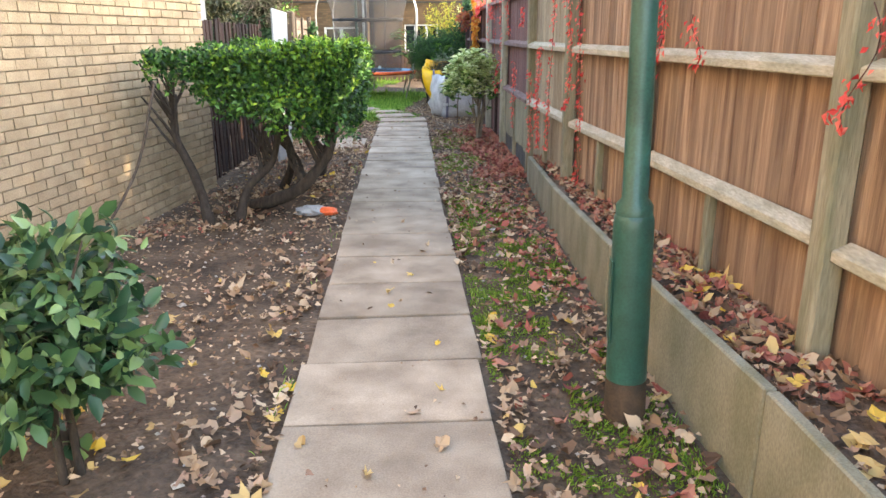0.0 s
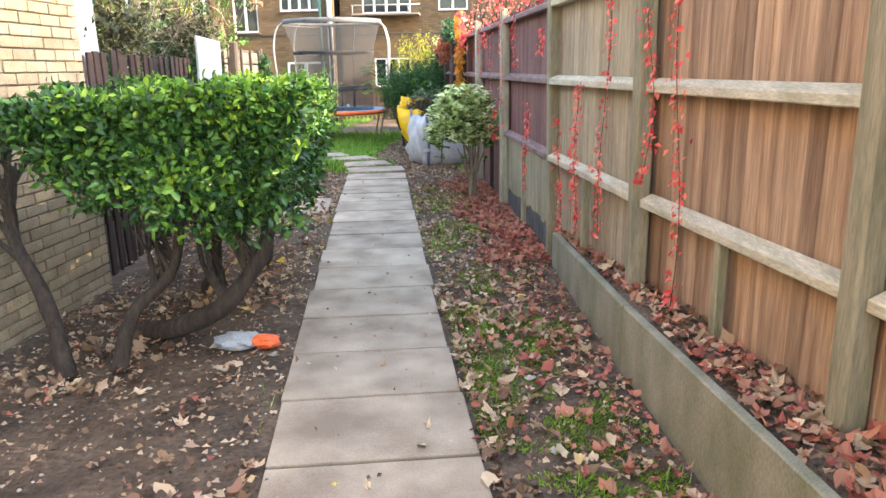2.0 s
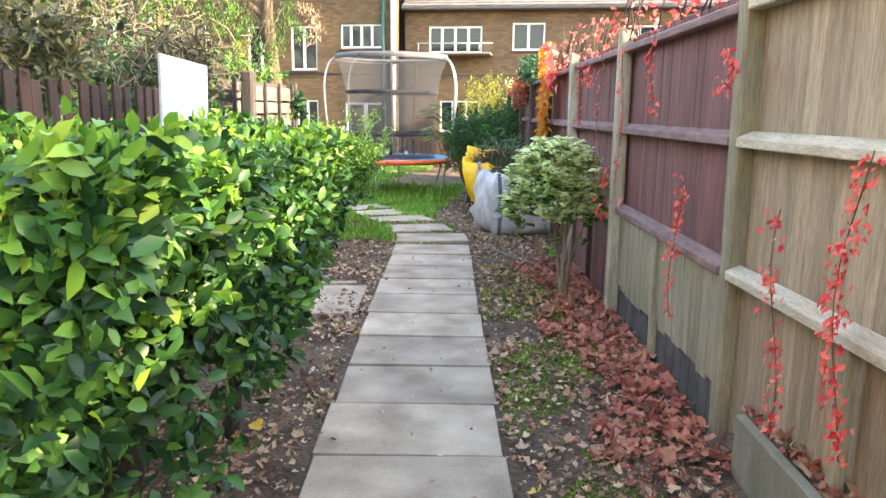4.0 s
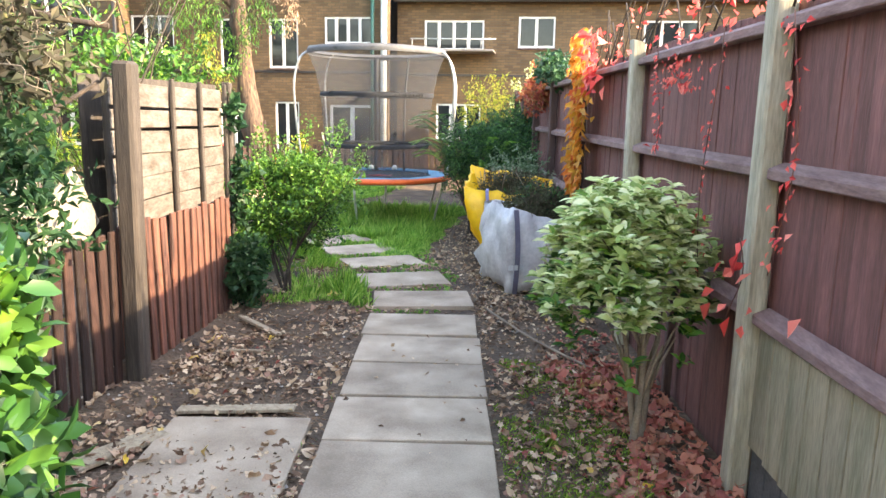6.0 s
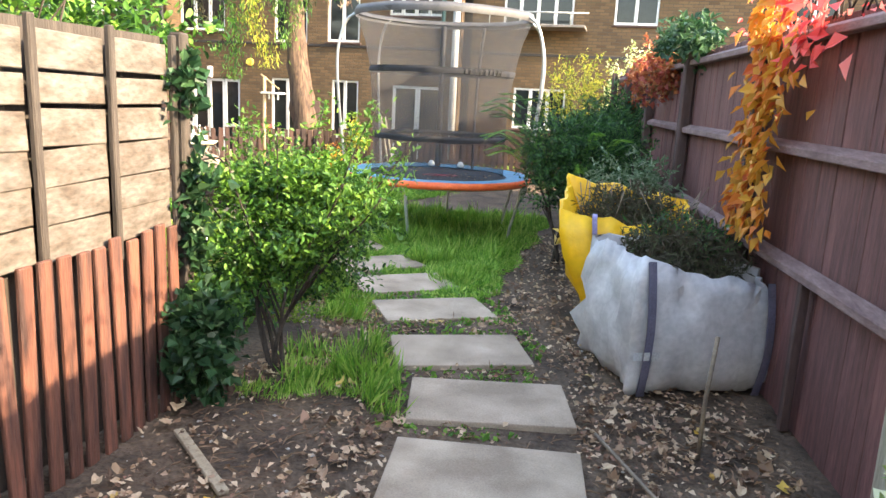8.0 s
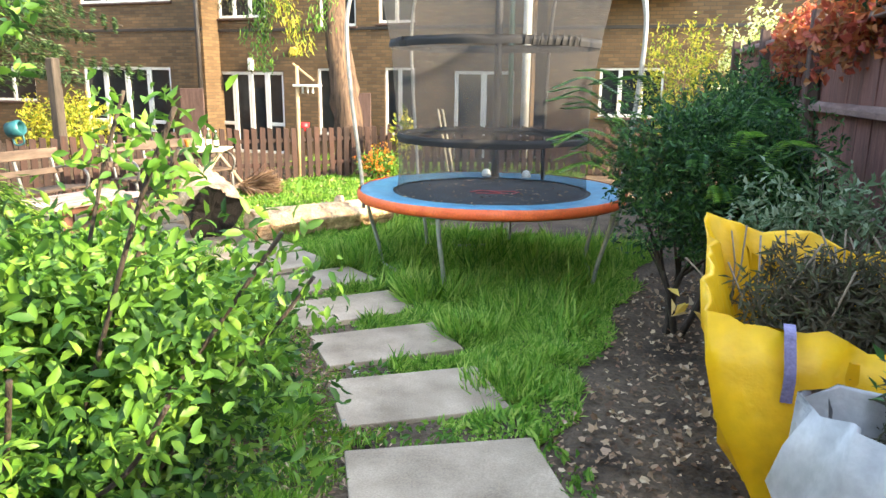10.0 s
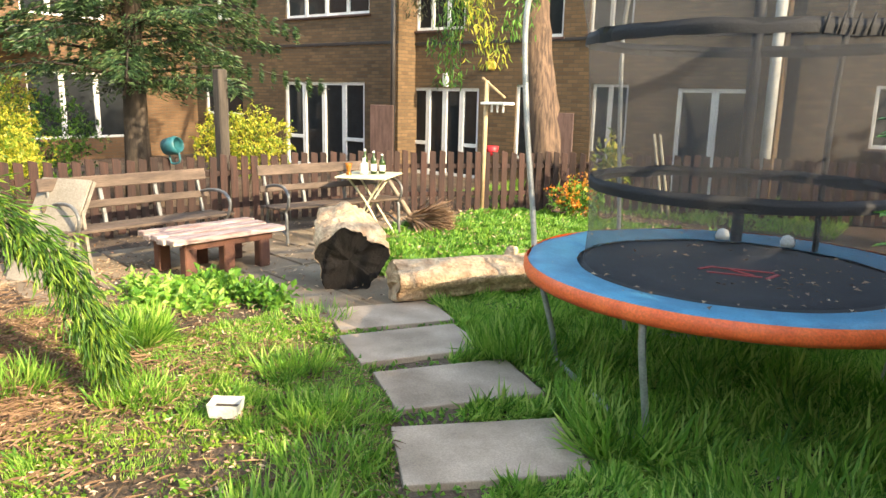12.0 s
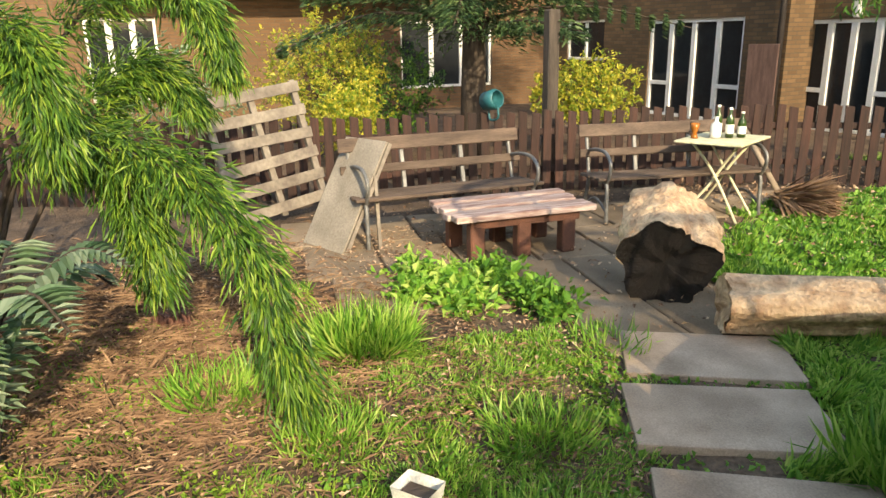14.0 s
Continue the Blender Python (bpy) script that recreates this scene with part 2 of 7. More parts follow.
leaf_mat("bramble_leaf", [(0.016, 0.022, 0.011), (0.04, 0.046, 0.02), (0.085, 0.085, 0.036), (0.18, 0.155, 0.07)], trans=0.2)
leaf_mat("red_leaf", [(0.50, 0.03, 0.035), (0.78, 0.09, 0.08), (0.85, 0.17, 0.14), (0.82, 0.26, 0.20)])
leaf_mat("rust_leaf", [(0.22, 0.04, 0.03), (0.40, 0.08, 0.05), (0.46, 0.16, 0.06), (0.16, 0.10, 0.04)])
leaf_mat("orange_leaf", [(0.52, 0.09, 0.03), (0.66, 0.22, 0.035), (0.64, 0.33, 0.045), (0.55, 0.28, 0.06)])
leaf_mat("yellow_leaf", [(0.08, 0.17, 0.02), (0.20, 0.27, 0.03), (0.40, 0.38, 0.045), (0.55, 0.48, 0.09)])
leaf_mat("conifer_leaf", [(0.008, 0.026, 0.013), (0.022, 0.06, 0.026), (0.06, 0.12, 0.045), (0.15, 0.22, 0.09)])
leaf_mat("weep_leaf", [(0.02, 0.065, 0.014), (0.05, 0.13, 0.022), (0.11, 0.23, 0.032), (0.27, 0.38, 0.06)])
leaf_mat("grass_blade", [(0.07, 0.21, 0.03), (0.17, 0.38, 0.055), (0.30, 0.52, 0.09), (0.52, 0.64, 0.18)], trans=0.5)
leaf_mat("moss", [(0.09, 0.17, 0.022), (0.17, 0.29, 0.034), (0.28, 0.39, 0.06)], rough=0.9)
leaf_mat("weed_leaf", [(0.06, 0.18, 0.03), (0.12, 0.28, 0.04), (0.21, 0.38, 0.06)])
leaf_mat("litter", [(0.07, 0.04, 0.028), (0.20, 0.115, 0.07), (0.38, 0.245, 0.15), (0.58, 0.43, 0.29), (0.26, 0.13, 0.09)], rough=0.8, trans=0.1)
leaf_mat("litter_red", [(0.22, 0.06, 0.05), (0.38, 0.11, 0.08), (0.48, 0.20, 0.13), (0.28, 0.13, 0.09)], rough=0.8, trans=0.1)
leaf_mat("litter_gold", [(0.42, 0.26, 0.12), (0.60, 0.42, 0.18), (0.70, 0.45, 0.06), (0.58, 0.42, 0.26)], rough=0.75, trans=0.15)
leaf_mat("dead_twig", [(0.05, 0.045, 0.03), (0.09, 0.075, 0.05), (0.07, 0.09, 0.04)], rough=0.9, trans=0.1)

# opaque panes, the dim rooms behind put into their near-black colour
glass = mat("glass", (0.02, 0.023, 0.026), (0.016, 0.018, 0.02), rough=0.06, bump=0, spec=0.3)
net = bpy.data.materials.new("net")
net.use_nodes = True
nn, nl = net.node_tree.nodes, net.node_tree.links.new
nn["Principled BSDF"].inputs["Base Color"].default_value = (0.04, 0.04, 0.043, 1)
nn["Principled BSDF"].inputs["Roughness"].default_value = 0.8
tr, nm, wv = nn.new("ShaderNodeBsdfTransparent"), nn.new("ShaderNodeMixShader"), nn.new("ShaderNodeTexNoise")
wv.inputs["Scale"].default_value = 3
rg = nn.new("ShaderNodeMapRange")
rg.inputs["To Min"].default_value, rg.inputs["To Max"].default_value = 0.34, 0.46
nl(wv.outputs["Fac"], rg.inputs["Value"]), nl(rg.outputs["Result"], nm.inputs[0])
nl(tr.outputs[0], nm.inputs[1]), nl(nn["Principled BSDF"].outputs[0], nm.inputs[2]), nl(nm.outputs[0], nn["Material Output"].inputs["Surface"])
M["net"] = net

# ---- building helpers ----
rng = np.random.default_rng(7)


def gz(x, y):
    """Height of the ground: level along the path, a little lower on the lawn."""
    k = np.clip((np.asarray(y, float) - 15.5) / 2.5, 0, 1)
    return -0.07 * k * k * (3 - 2 * k)


def mesh_ob(name, verts, faces, material, parent=None, label="", smooth=False):
    me = bpy.data.meshes.new(name)
    me.from_pydata(verts if isinstance(verts, list) else verts.tolist(), [], faces if isinstance(faces, list) else faces.tolist())
    me.materials.append(M[material])
    if smooth:
        me.polygons.foreach_set("use_smooth", [True] * len(me.polygons))
    me.update()
    ob = new(name, me)
    if parent:
        ob.parent = parent
    if label:
        ob["label"] = label
    return ob


def thing(name, x, y, z, label, category, group="", kind="", rz=0.0):
    ob = new(name)
    ob.matrix_world = pose(x, y, z, 0, 0, rz)
    return tagged(ob, label, category, group, kind)


def part(name, bm, material, parent, label="", smooth=False):
    me = bpy.data.meshes.new(name)
    bm.to_mesh(me)
    bm.free()
    me.materials.append(M[material])
    if smooth:
        me.polygons.foreach_set("use_smooth", [True] * len(me.polygons))
    ob = new(name, me)
    if parent:
        ob.parent = parent
    if label:
        ob["label"] = label
    return ob


def block(sx, sy, sz, at=(0, 0, 0), bev=0.006, turn=None, bm=None, seg=1):
    """A box with softened edges, centred at a point."""
    b = bmesh.new()
    bmesh.ops.create_cube(b, size=1.0)
    bmesh.ops.scale(b, vec=(sx, sy, sz), verts=b.verts)
    if bev:
        bmesh.ops.bevel(b, geom=b.edges[:], offset=min(bev, 0.45 * min(sx, sy, sz)), segments=seg, affect="EDGES", profile=0.6)
    m = Matrix.Translation(at) @ (turn.to_4x4() if turn else Matrix())
    bmesh.ops.transform(b, matrix=m, verts=b.verts)
    if bm is None:
        return b
    tmp = bpy.data.meshes.new("tmp")
    b.to_mesh(tmp)
    b.free()
    bm.from_mesh(tmp)
    bpy.data.meshes.remove(tmp)
    return bm


def piece(name, me, parent, m, label=""):
    """One of many alike pieces on a shared mesh; m is relative to the parent."""
    ob = new(name, me)
    ob.parent = parent
    ob.matrix_local = m
    if label:
        ob["label"] = label
    return ob


def mesh_of(bm, material, name="piece"):
    me = bpy.data.meshes.new(name)
    bm.to_mesh(me)
    bm.free()
    me.materials.append(M[material])
    return me


def tube_data(points, radii, n=8, start=0, rough=0.0):
    pts = [Vector(p) for p in points]
    if not isinstance(radii, (list, tuple)):
        radii = [radii] * len(pts)
    V, F = [], []
    side = None
    for i, p in enumerate(pts):
        d = (pts[min(i + 1, len(pts) - 1)] - pts[max(i - 1, 0)]).normalized()
        if side is None:
            side = d.orthogonal().normalized()
        side = (side - d * side.dot(d)).normalized()
        up = d.cross(side)
        for k in range(n):
            a = 2 * math.pi * k / n
            q = p + (side * math.cos(a) + up * math.sin(a)) * radii[i]
            if rough:
                q += noise.noise_vector(q * 5) * rough * radii[i] + noise.noise_vector(q * 17) * rough * 0.4 * radii[i]
            V.append(tuple(q))
    m = len(pts)
    for i in range(m - 1):
        for k in range(n):
            F.append([start + i * n + k, start + i * n + (k + 1) % n, start + (i + 1) * n + (k + 1) % n, start + (i + 1) * n + k])
    F.append([start + k for k in reversed(range(n))])
    F.append([start + (m - 1) * n + k for k in range(n)])
    return V, F


def tubes(name, lines, material, parent=None, n=8, rough=0.0, label=""):
    V, F = [], []
    for pts, rad in lines:
        v, f = tube_data(pts, rad, n, len(V), rough)
        V += v
        F += f
    return mesh_ob(name, V, F, material, parent, label, smooth=True)


ROUND = ("hedge_leaf", "hedge_lit_tip", "varieg_leaf", "near_leaf", "lime_leaf", "light_leaf")


def leaf_data(P, D, N, L, W, full=False):
    """Folded leaves: base P, direction D, normal N, length L, width W (arrays); full: a rounder outline that bends to its tip."""
    D = D / np.maximum(np.linalg.norm(D, axis=1, keepdims=True), 1e-6)
    S = np.cross(D, N)
    S /= np.maximum(np.linalg.norm(S, axis=1, keepdims=True), 1e-6)
    U = np.cross(S, D)
    L, W = np.broadcast_to(L, len(P))[:, None], np.broadcast_to(W, len(P))[:, None]
    if full:
        a, b = P + D * L * 0.30, P + D * L * 0.68 - U * L * 0.05
        V = np.stack([P, a + S * W * 0.44 + U * W * 0.16, b + S * W * 0.42 + U * W * 0.12, P + D * L - U * L * 0.20, b - S * W * 0.42 + U * W * 0.12, a - S * W * 0.44 + U * W * 0.16, P + D * L * 0.5 - U * L * 0.02], 1).reshape(-1, 3)
        i = np.arange(len(P))[:, None] * 7
        return V, np.concatenate([i + [[6, k, (k + 1) % 6]] for k in range(6)], 1).reshape(-1, 3)
    mid = P + D * L * 0.45
    V = np.stack([P, mid + S * W * 0.5 + U * W * 0.22, P + D * L - U * L * 0.12, mid - S * W * 0.5 + U * W * 0.22], 1).reshape(-1, 3)
    i = np.arange(len(P))[:, None] * 4
    F = np.concatenate([i + [[0, 3, 2]], i + [[0, 2, 1]]], 1).reshape(-1, 3)
    return V, F


def leaves(name, P, D, N, L, W, material, parent=None, label=""):
    V, F = leaf_data(np.asarray(P), np.asarray(D), np.asarray(N), L, W, material in ROUND)
    ob = mesh_ob(name, V, F, material, parent, label, smooth=material in ROUND)
    ob["kind"] = "stuff"
    return ob


def lobed_leaves(name, P, D, N, L, material, parent=None):
    """Curled dead leaves with five points."""
    n = len(P)
    D = D / np.maximum(np.linalg.norm(D, axis=1, keepdims=True), 1e-6)
    S = np.cross(D, N)
    S /= np.maximum(np.linalg.norm(S, axis=1, keepdims=True), 1e-6)
    U = np.cross(S, D)
    ang = np.linspace(-np.pi * 0.95, np.pi * 0.95, 11)
    rad = np.array([0.3, 0.62, 0.60, 0.82, 0.74, 1.0, 0.76, 0.84, 0.58, 0.62, 0.3])
    L = np.broadcast_to(L, n)[:, None, None] * 0.62
    curl = rng.uniform(-0.2, 0.9, n)[:, None, None]
    r = rad[None, :, None] * rng.uniform(0.6, 1.25, (n, 11, 1))
    S = S * rng.uniform(0.45, 1.0, n)[:, None]
    ring = P[:, None] + L * r * (np.cos(ang)[None, :, None] * D[:, None] + np.sin(ang)[None, :, None] * S[:, None]) + U[:, None] * L * (curl * r * r + rng.normal(size=(n, 11, 1)) * 0.12)
    V = np.concatenate([P[:, None], ring], 1).reshape(-1, 3)
    i = np.arange(n)[:, None] * 12
    F = np.concatenate([i + [[0, k, k + 1]] for k in range(1, 11)], 1).reshape(-1, 3)
    ob = mesh_ob(name, V, F, material, parent)
    ob["kind"] = "stuff"
    return ob


def rand_dir(n, up=0.0):
    d = rng.normal(size=(n, 3))
    d[:, 2] += up
    return d / np.linalg.norm(d, axis=1, keepdims=True)


def blob_leaves(name, centre, radii, n, size, material, parent=None, hollow=0.55, up=0.4, lump=0.22, width=0.5, droop=0.0, label="", square=2.0):
    """Leaves of a crown: spread through an uneven shell round a centre, turned outward."""
    d = rand_dir(n)
    if square != 2.0:
        d = np.sign(d) * np.abs(d) ** (2.0 / square)
        d /= np.abs(d).max(axis=1, keepdims=True) ** (1 - 2.0 / square)
    r = hollow + (1 - hollow) * rng.random(n) ** 0.6
    seed = float(rng.random() * 50)
    lumps = np.array([noise.noise(Vector((q[0] * 2.2 + seed, q[1] * 2.2, q[2] * 2.2))) + 0.5 * noise.noise(Vector((q[0] * 6, q[1] * 6 + seed, q[2] * 6))) for q in d])
    r = r * (1 + lump * lumps)
    P = np.array(centre) + d * r[:, None] * np.array(radii)
    s = size * rng.uniform(0.6, 1.3, n)
    # leaves sit in sprays of seven round one shoot tip
    tip = (np.arange(n) // 7) * 7
    axis = d[tip] + 0.55 * rng.normal(size=(n, 3))[tip] + np.array([0, 0, up - droop])
    axis /= np.maximum(np.linalg.norm(axis, axis=1, keepdims=True), 1e-6)
    P = P[tip] - axis * ((np.arange(n) % 7) * size * 0.30)[:, None] + 0.25 * size * rng.normal(size=(n, 3))
    D = axis * 0.75 + 0.75 * rng.normal(size=(n, 3))
    N = rng.normal(size=(n, 3)) * 0.5 + axis + np.array([0, 0, 0.6])
    return leaves(name, P, D, N, s, s * width, material, parent, label)


def smooth_line(pts, n=24):
    """A rounded line through points."""
    p = [Vector(q) for q in pts]
    p = [p[0] * 2 - p[1]] + p + [p[-1] * 2 - p[-2]]
    out = []
    for i in range(1, len(p) - 2):
        for k in range(n):
            t = k / n
            a, b, c, d = p[i - 1], p[i], p[i + 1], p[i + 2]
            out.append(0.5 * (2 * b + (c - a) * t + (2 * a - 5 * b + 4 * c - d) * t * t + (3 * b - a - 3 * c + d) * t ** 3))
    out.append(p[-2])
    return out


def along(poly, step):
    """Points and headings at even steps along a polyline in the plan."""
    out, left = [], 0.0
    for (x0, y0), (x1, y1) in zip(poly, poly[1:]):
        d = math.hypot(x1 - x0, y1 - y0)
        s = left
        while s < d:
            out.append((x0 + (x1 - x0) * s / d, y0 + (y1 - y0) * s / d, math.atan2(y1 - y0, x1 - x0)))
            s += step
        left = s - d
    return out

# ---- ground ----
def band(v, a, b, soft):
    return np.clip((v - a) / soft, 0, 1) * np.clip((b - v) / soft, 0, 1)


def path_x(y):
    return 0.995 - 0.166 * np.asarray(y, float) + 0.0012 * np.asarray(y, float) ** 2


xs = np.concatenate([[-400, -150, -60, -30, -20], np.arange(-14, 4.01, 0.14), [6, 12, 30, 80, 200, 400]])
ys = np.concatenate([[-400, -150, -50, -15, -6], np.arange(-3, 29.01, 0.14), [31, 36, 60, 150, 400]])
gx, gy = np.meshgrid(xs, ys)
gh = gz(gx, gy)
for i in range(gx.shape[0]):
    for j in range(gx.shape[1]):
        v = Vector((gx[i, j], gy[i, j], 0))
        gh[i, j] += 0.018 * noise.noise(v * 1.3) + 0.010 * noise.noise(v * 6.1) - 0.012
nr, nc = gx.shape
idx = np.arange(nr * nc).reshape(nr, nc)
gf = np.stack([idx[:-1, :-1], idx[:-1, 1:], idx[1:, 1:], idx[1:, :-1]], -1).reshape(-1, 4)
ground = mesh_ob("ground", np.stack([gx, gy, gh], -1).reshape(-1, 3), gf, "soil", smooth=True)
tagged(ground, "dark brown garden soil with leaf litter and lawn", "ground", kind="structure")

# ---- path of slabs ----
path = thing("path", 0, 0, 0, "garden path of weathered grey concrete slabs", "path", kind="structure")
slab_me = [mesh_of(block(0.895, 0.584, 0.06, bev=0.009, seg=2), key, "slab") for key in ("slab", "stepping_slab")]
spots = []
y = -1.1
while y < 14.0:
    x0, x1 = float(path_x(y - 0.3)), float(path_x(y + 0.3))
    spots.append((float(path_x(y)), y, math.degrees(math.atan2(-(x1 - x0), 0.6)), 0.0))
    y += 0.599
spots += [(-1.22, 14.68, 13, 0.0), (-1.55, 15.46, 22, -0.02), (-1.97, 16.38, 31, -0.05), (-2.45, 17.15, 37, -0.06), (-2.97, 17.85, 41, -0.06),
          (-3.56, 18.48, 47, -0.06), (-4.17, 19.06, 56, -0.06), (-4.83, 19.44, 60, -0.06), (-5.40, 19.84, 57, -0.05)]
for x, y, a, z in spots:
    z = float(gz(x, y)) + 0.01
    piece("slab", slab_me[int(y > 14.2)], path, pose(x + random.uniform(-0.012, 0.012), y, z - 0.018 + random.uniform(-0.006, 0.006), random.uniform(-0.7, 0.7), random.uniform(-0.5, 0.5), a + random.uniform(-0.8, 0.8)))

patio = thing("patio", 0, 0, 0, "sunlit patio of old concrete paving under the benches", "patio", kind="structure")
pat_me = mesh_of(block(0.885, 0.585, 0.05, bev=0.008), "patio", "paving_slab")
for i in range(5):
    for j in range(9):
        x, y = -8.95 + i * 0.9 + 0.12 * j, 18.55 + j * 0.6
        if (y > 20.8 and x > -6.75 - 0.9 * (min(y, 22.3) - 20.95)) or x > -5.3 or (i > 2 and (j > 6 or j < 2)) or (i > 3 and j > 3):
            continue
        piece("paving_slab", pat_me, patio, pose(x, y, -0.085 + random.uniform(-0.004, 0.004), random.uniform(-0.6, 0.6), random.uniform(-0.6, 0.6), -11 + random.uniform(-0.5, 0.5)))

# ---- raised bed and concrete edging beside the right-hand fence ----
EDGE = [(2.30, -0.4), (2.04, 1.3), (1.83, 3.0), (1.53, 4.8), (1.30, 6.8), (1.13, 8.95)]
EDGE_Z = [0.46, 0.46, 0.45, 0.43, 0.36, 0.27]
edging = thing("edging", 0, 0, 0, "weathered concrete gravel boards edging the raised bed", "edging", kind="structure")
for (x0, y0), (x1, y1), z0, z1 in zip(EDGE, EDGE[1:], EDGE_Z, EDGE_Z[1:]):
    d = math.hypot(x1 - x0, y1 - y0)
    bm = block(d - 0.012, 0.05, 0.62, bev=0.007)
    for v in bm.verts:
        if v.co.z > 0:
            v.co.z += (z0 if v.co.x < 0 else z1) - 0.36
    ob = part("gravel_board", bm, "concrete", edging)
    ob.matrix_local = pose((x0 + x1) / 2, (y0 + y1) / 2, 0.05, 0, 0, math.degrees(math.atan2(y1 - y0, x1 - x0)))

POSTS = [(2.80, -0.8), (2.47, 1.3), (2.13, 3.4), (1.78, 5.42), (1.44, 7.2), (1.11, 9.3), (0.80, 11.6), (0.50, 13.8), (0.22, 16.0), (-0.05, 18.2), (-0.3, 20.4), (-0.55, 22.6), (-0.8, 24.8)]


def fence_x(y):
    return np.interp(y, [p[1] for p in POSTS], [p[0] for p in POSTS])


bv, bf = [], []
ysb = np.arange(-0.4, 10.6, 0.1)
for y in ysb:
    e, w = float(np.interp(y, [p[1] for p in EDGE], [p[0] for p in EDGE])), float(fence_x(y)) + 0.12
    if y > 8.95:
        e = 1.13 - (y - 8.95) * 0.1
    top = float(np.interp(y, [-1, 4, 7, 8.9, 10.5], [0.36, 0.36, 0.32, 0.2, -0.02]))
    for k in range(8):
        x = e + 0.03 + (w - e) * k / 7
        v = Vector((x, y, 3.0))
        slope = 0.0 if y < 8.9 else -0.16 * (1 - k / 7) * min(1, (y - 8.9) / 0.15)
        bv.append((x, y, top + slope * (top > 0.02) + 0.05 * (k / 7) + 0.025 * noise.noise(v * 4) + 0.012 * noise.noise(v * 15)))
for i in range(len(ysb) - 1):
    for k in range(7):
        a = i * 8 + k
        bf.append([a, a + 1, a + 9, a + 8])
tagged(mesh_ob("raised_bed", bv, bf, "bed_soil", smooth=True), "raised soil bed strewn with dead leaves", "bed", kind="structure")

# ---- right-hand fence: posts, rails, close boards ----
fence = thing("fence_east", 0, 0, 0, "tall close-board timber fence, tan then dark maroon", "fence", kind="structure")
post_bm = block(0.10, 0.10, 2.55, bev=0.012)
bmesh.ops.bisect_plane(post_bm, geom=post_bm.verts[:] + post_bm.edges[:] + post_bm.faces[:], plane_co=(0, 0, 1.2), plane_no=(0.25, 0, 1), clear_outer=True)
bmesh.ops.holes_fill(post_bm, edges=post_bm.edges[:])
tmp_post = bpy.data.meshes.new("post")
post_bm.to_mesh(tmp_post)
post_bm.free()
post_mes = {}
for key in ("post_light", "post_grey", "post_dark"):
    me = tmp_post.copy()
    me.materials.append(M[key])
    post_mes[key] = me
for x, y in POSTS:
    key = "post_light" if y < 10 else ("post_grey" if y < 15 else "post_dark")
    nudge = 0.04 if 9 < y < 10 else 0.0
    piece("post", post_mes[key], fence, pose(x - 0.02 + nudge, y, 1.03, random.uniform(-0.6, 0.6), random.uniform(-0.6, 0.6) - 25 * nudge, 8))
for (x0, y0), (x1, y1) in zip(POSTS, POSTS[1:]):
    d, a = math.hypot(x1 - x0, y1 - y0), math.degrees(math.atan2(y1 - y0, x1 - x0))
    tan = y1 < 10
    for z in (0.84 if y1 < 4 else 0.86, 1.49, 2.10):
        bm = block(d - 0.1, 0.075, 0.075, bev=0.006)
        for v in bm.verts:
            if v.co.z > 0 and v.co.y > 0:
                v.co.z -= 0.028
        ob = part("rail", bm, "rail_light" if tan else "rail_maroon", fence)
        ob.matrix_local = pose((x0 + x1) / 2 + 0.0, (y0 + y1) / 2, z, 0, 0, a)
    stub = block(0.05, 0.05, 0.85, bev=0.006)
    ob = part("stub_post", stub, "post_light" if y1 < 12 else "post_dark", fence)
    ob.matrix_local = pose((x0 + x1) / 2 - 0.005, (y0 + y1) / 2, 0.43, 0, 0, a)
board_mes = {}
for key in ("board_tan", "board_grey", "board_maroon"):
    bm = block(0.112, 0.016, 2.36, bev=0.003)
    for v in bm.verts:
        if v.co.x > 0:
            v.co.y *= 0.5
    board_mes[key] = mesh_of(bm, key, "board")
for k, (x, y, a) in enumerate(along(POSTS, 0.1)):
    key = "board_maroon" if y > 9.3 else ("board_grey" if 7.25 < y <= 9.3 else "board_tan")
    off = 0.055 + random.uniform(-0.004, 0.004)
    piece("board", board_mes[key], fence, pose(x + off, y + 0.02, 1.0 + random.uniform(-0.008, 0.008), random.uniform(-0.3, 0.3), 0, math.degrees(a) + 2.5))

for x, y, a in along([(1.08, 9.4), (0.80, 11.55)], 0.15):
    ob = part("kick_board", block(0.145, 0.02, 0.58, bev=0.004), "post_light", fence, "pale new timber below the rail")
    ob.matrix_local = pose(x + 0.02, y, 0.53 + random.uniform(-0.02, 0.02), 0, 0, math.degrees(a))
    ob = part("base_board", block(0.145, 0.03, 0.46, bev=0.004), "dark_concrete", fence, "dark grey concrete foot")
    ob.matrix_local = pose(x + 0.045, y, 0.19, 0, 0, math.degrees(a))

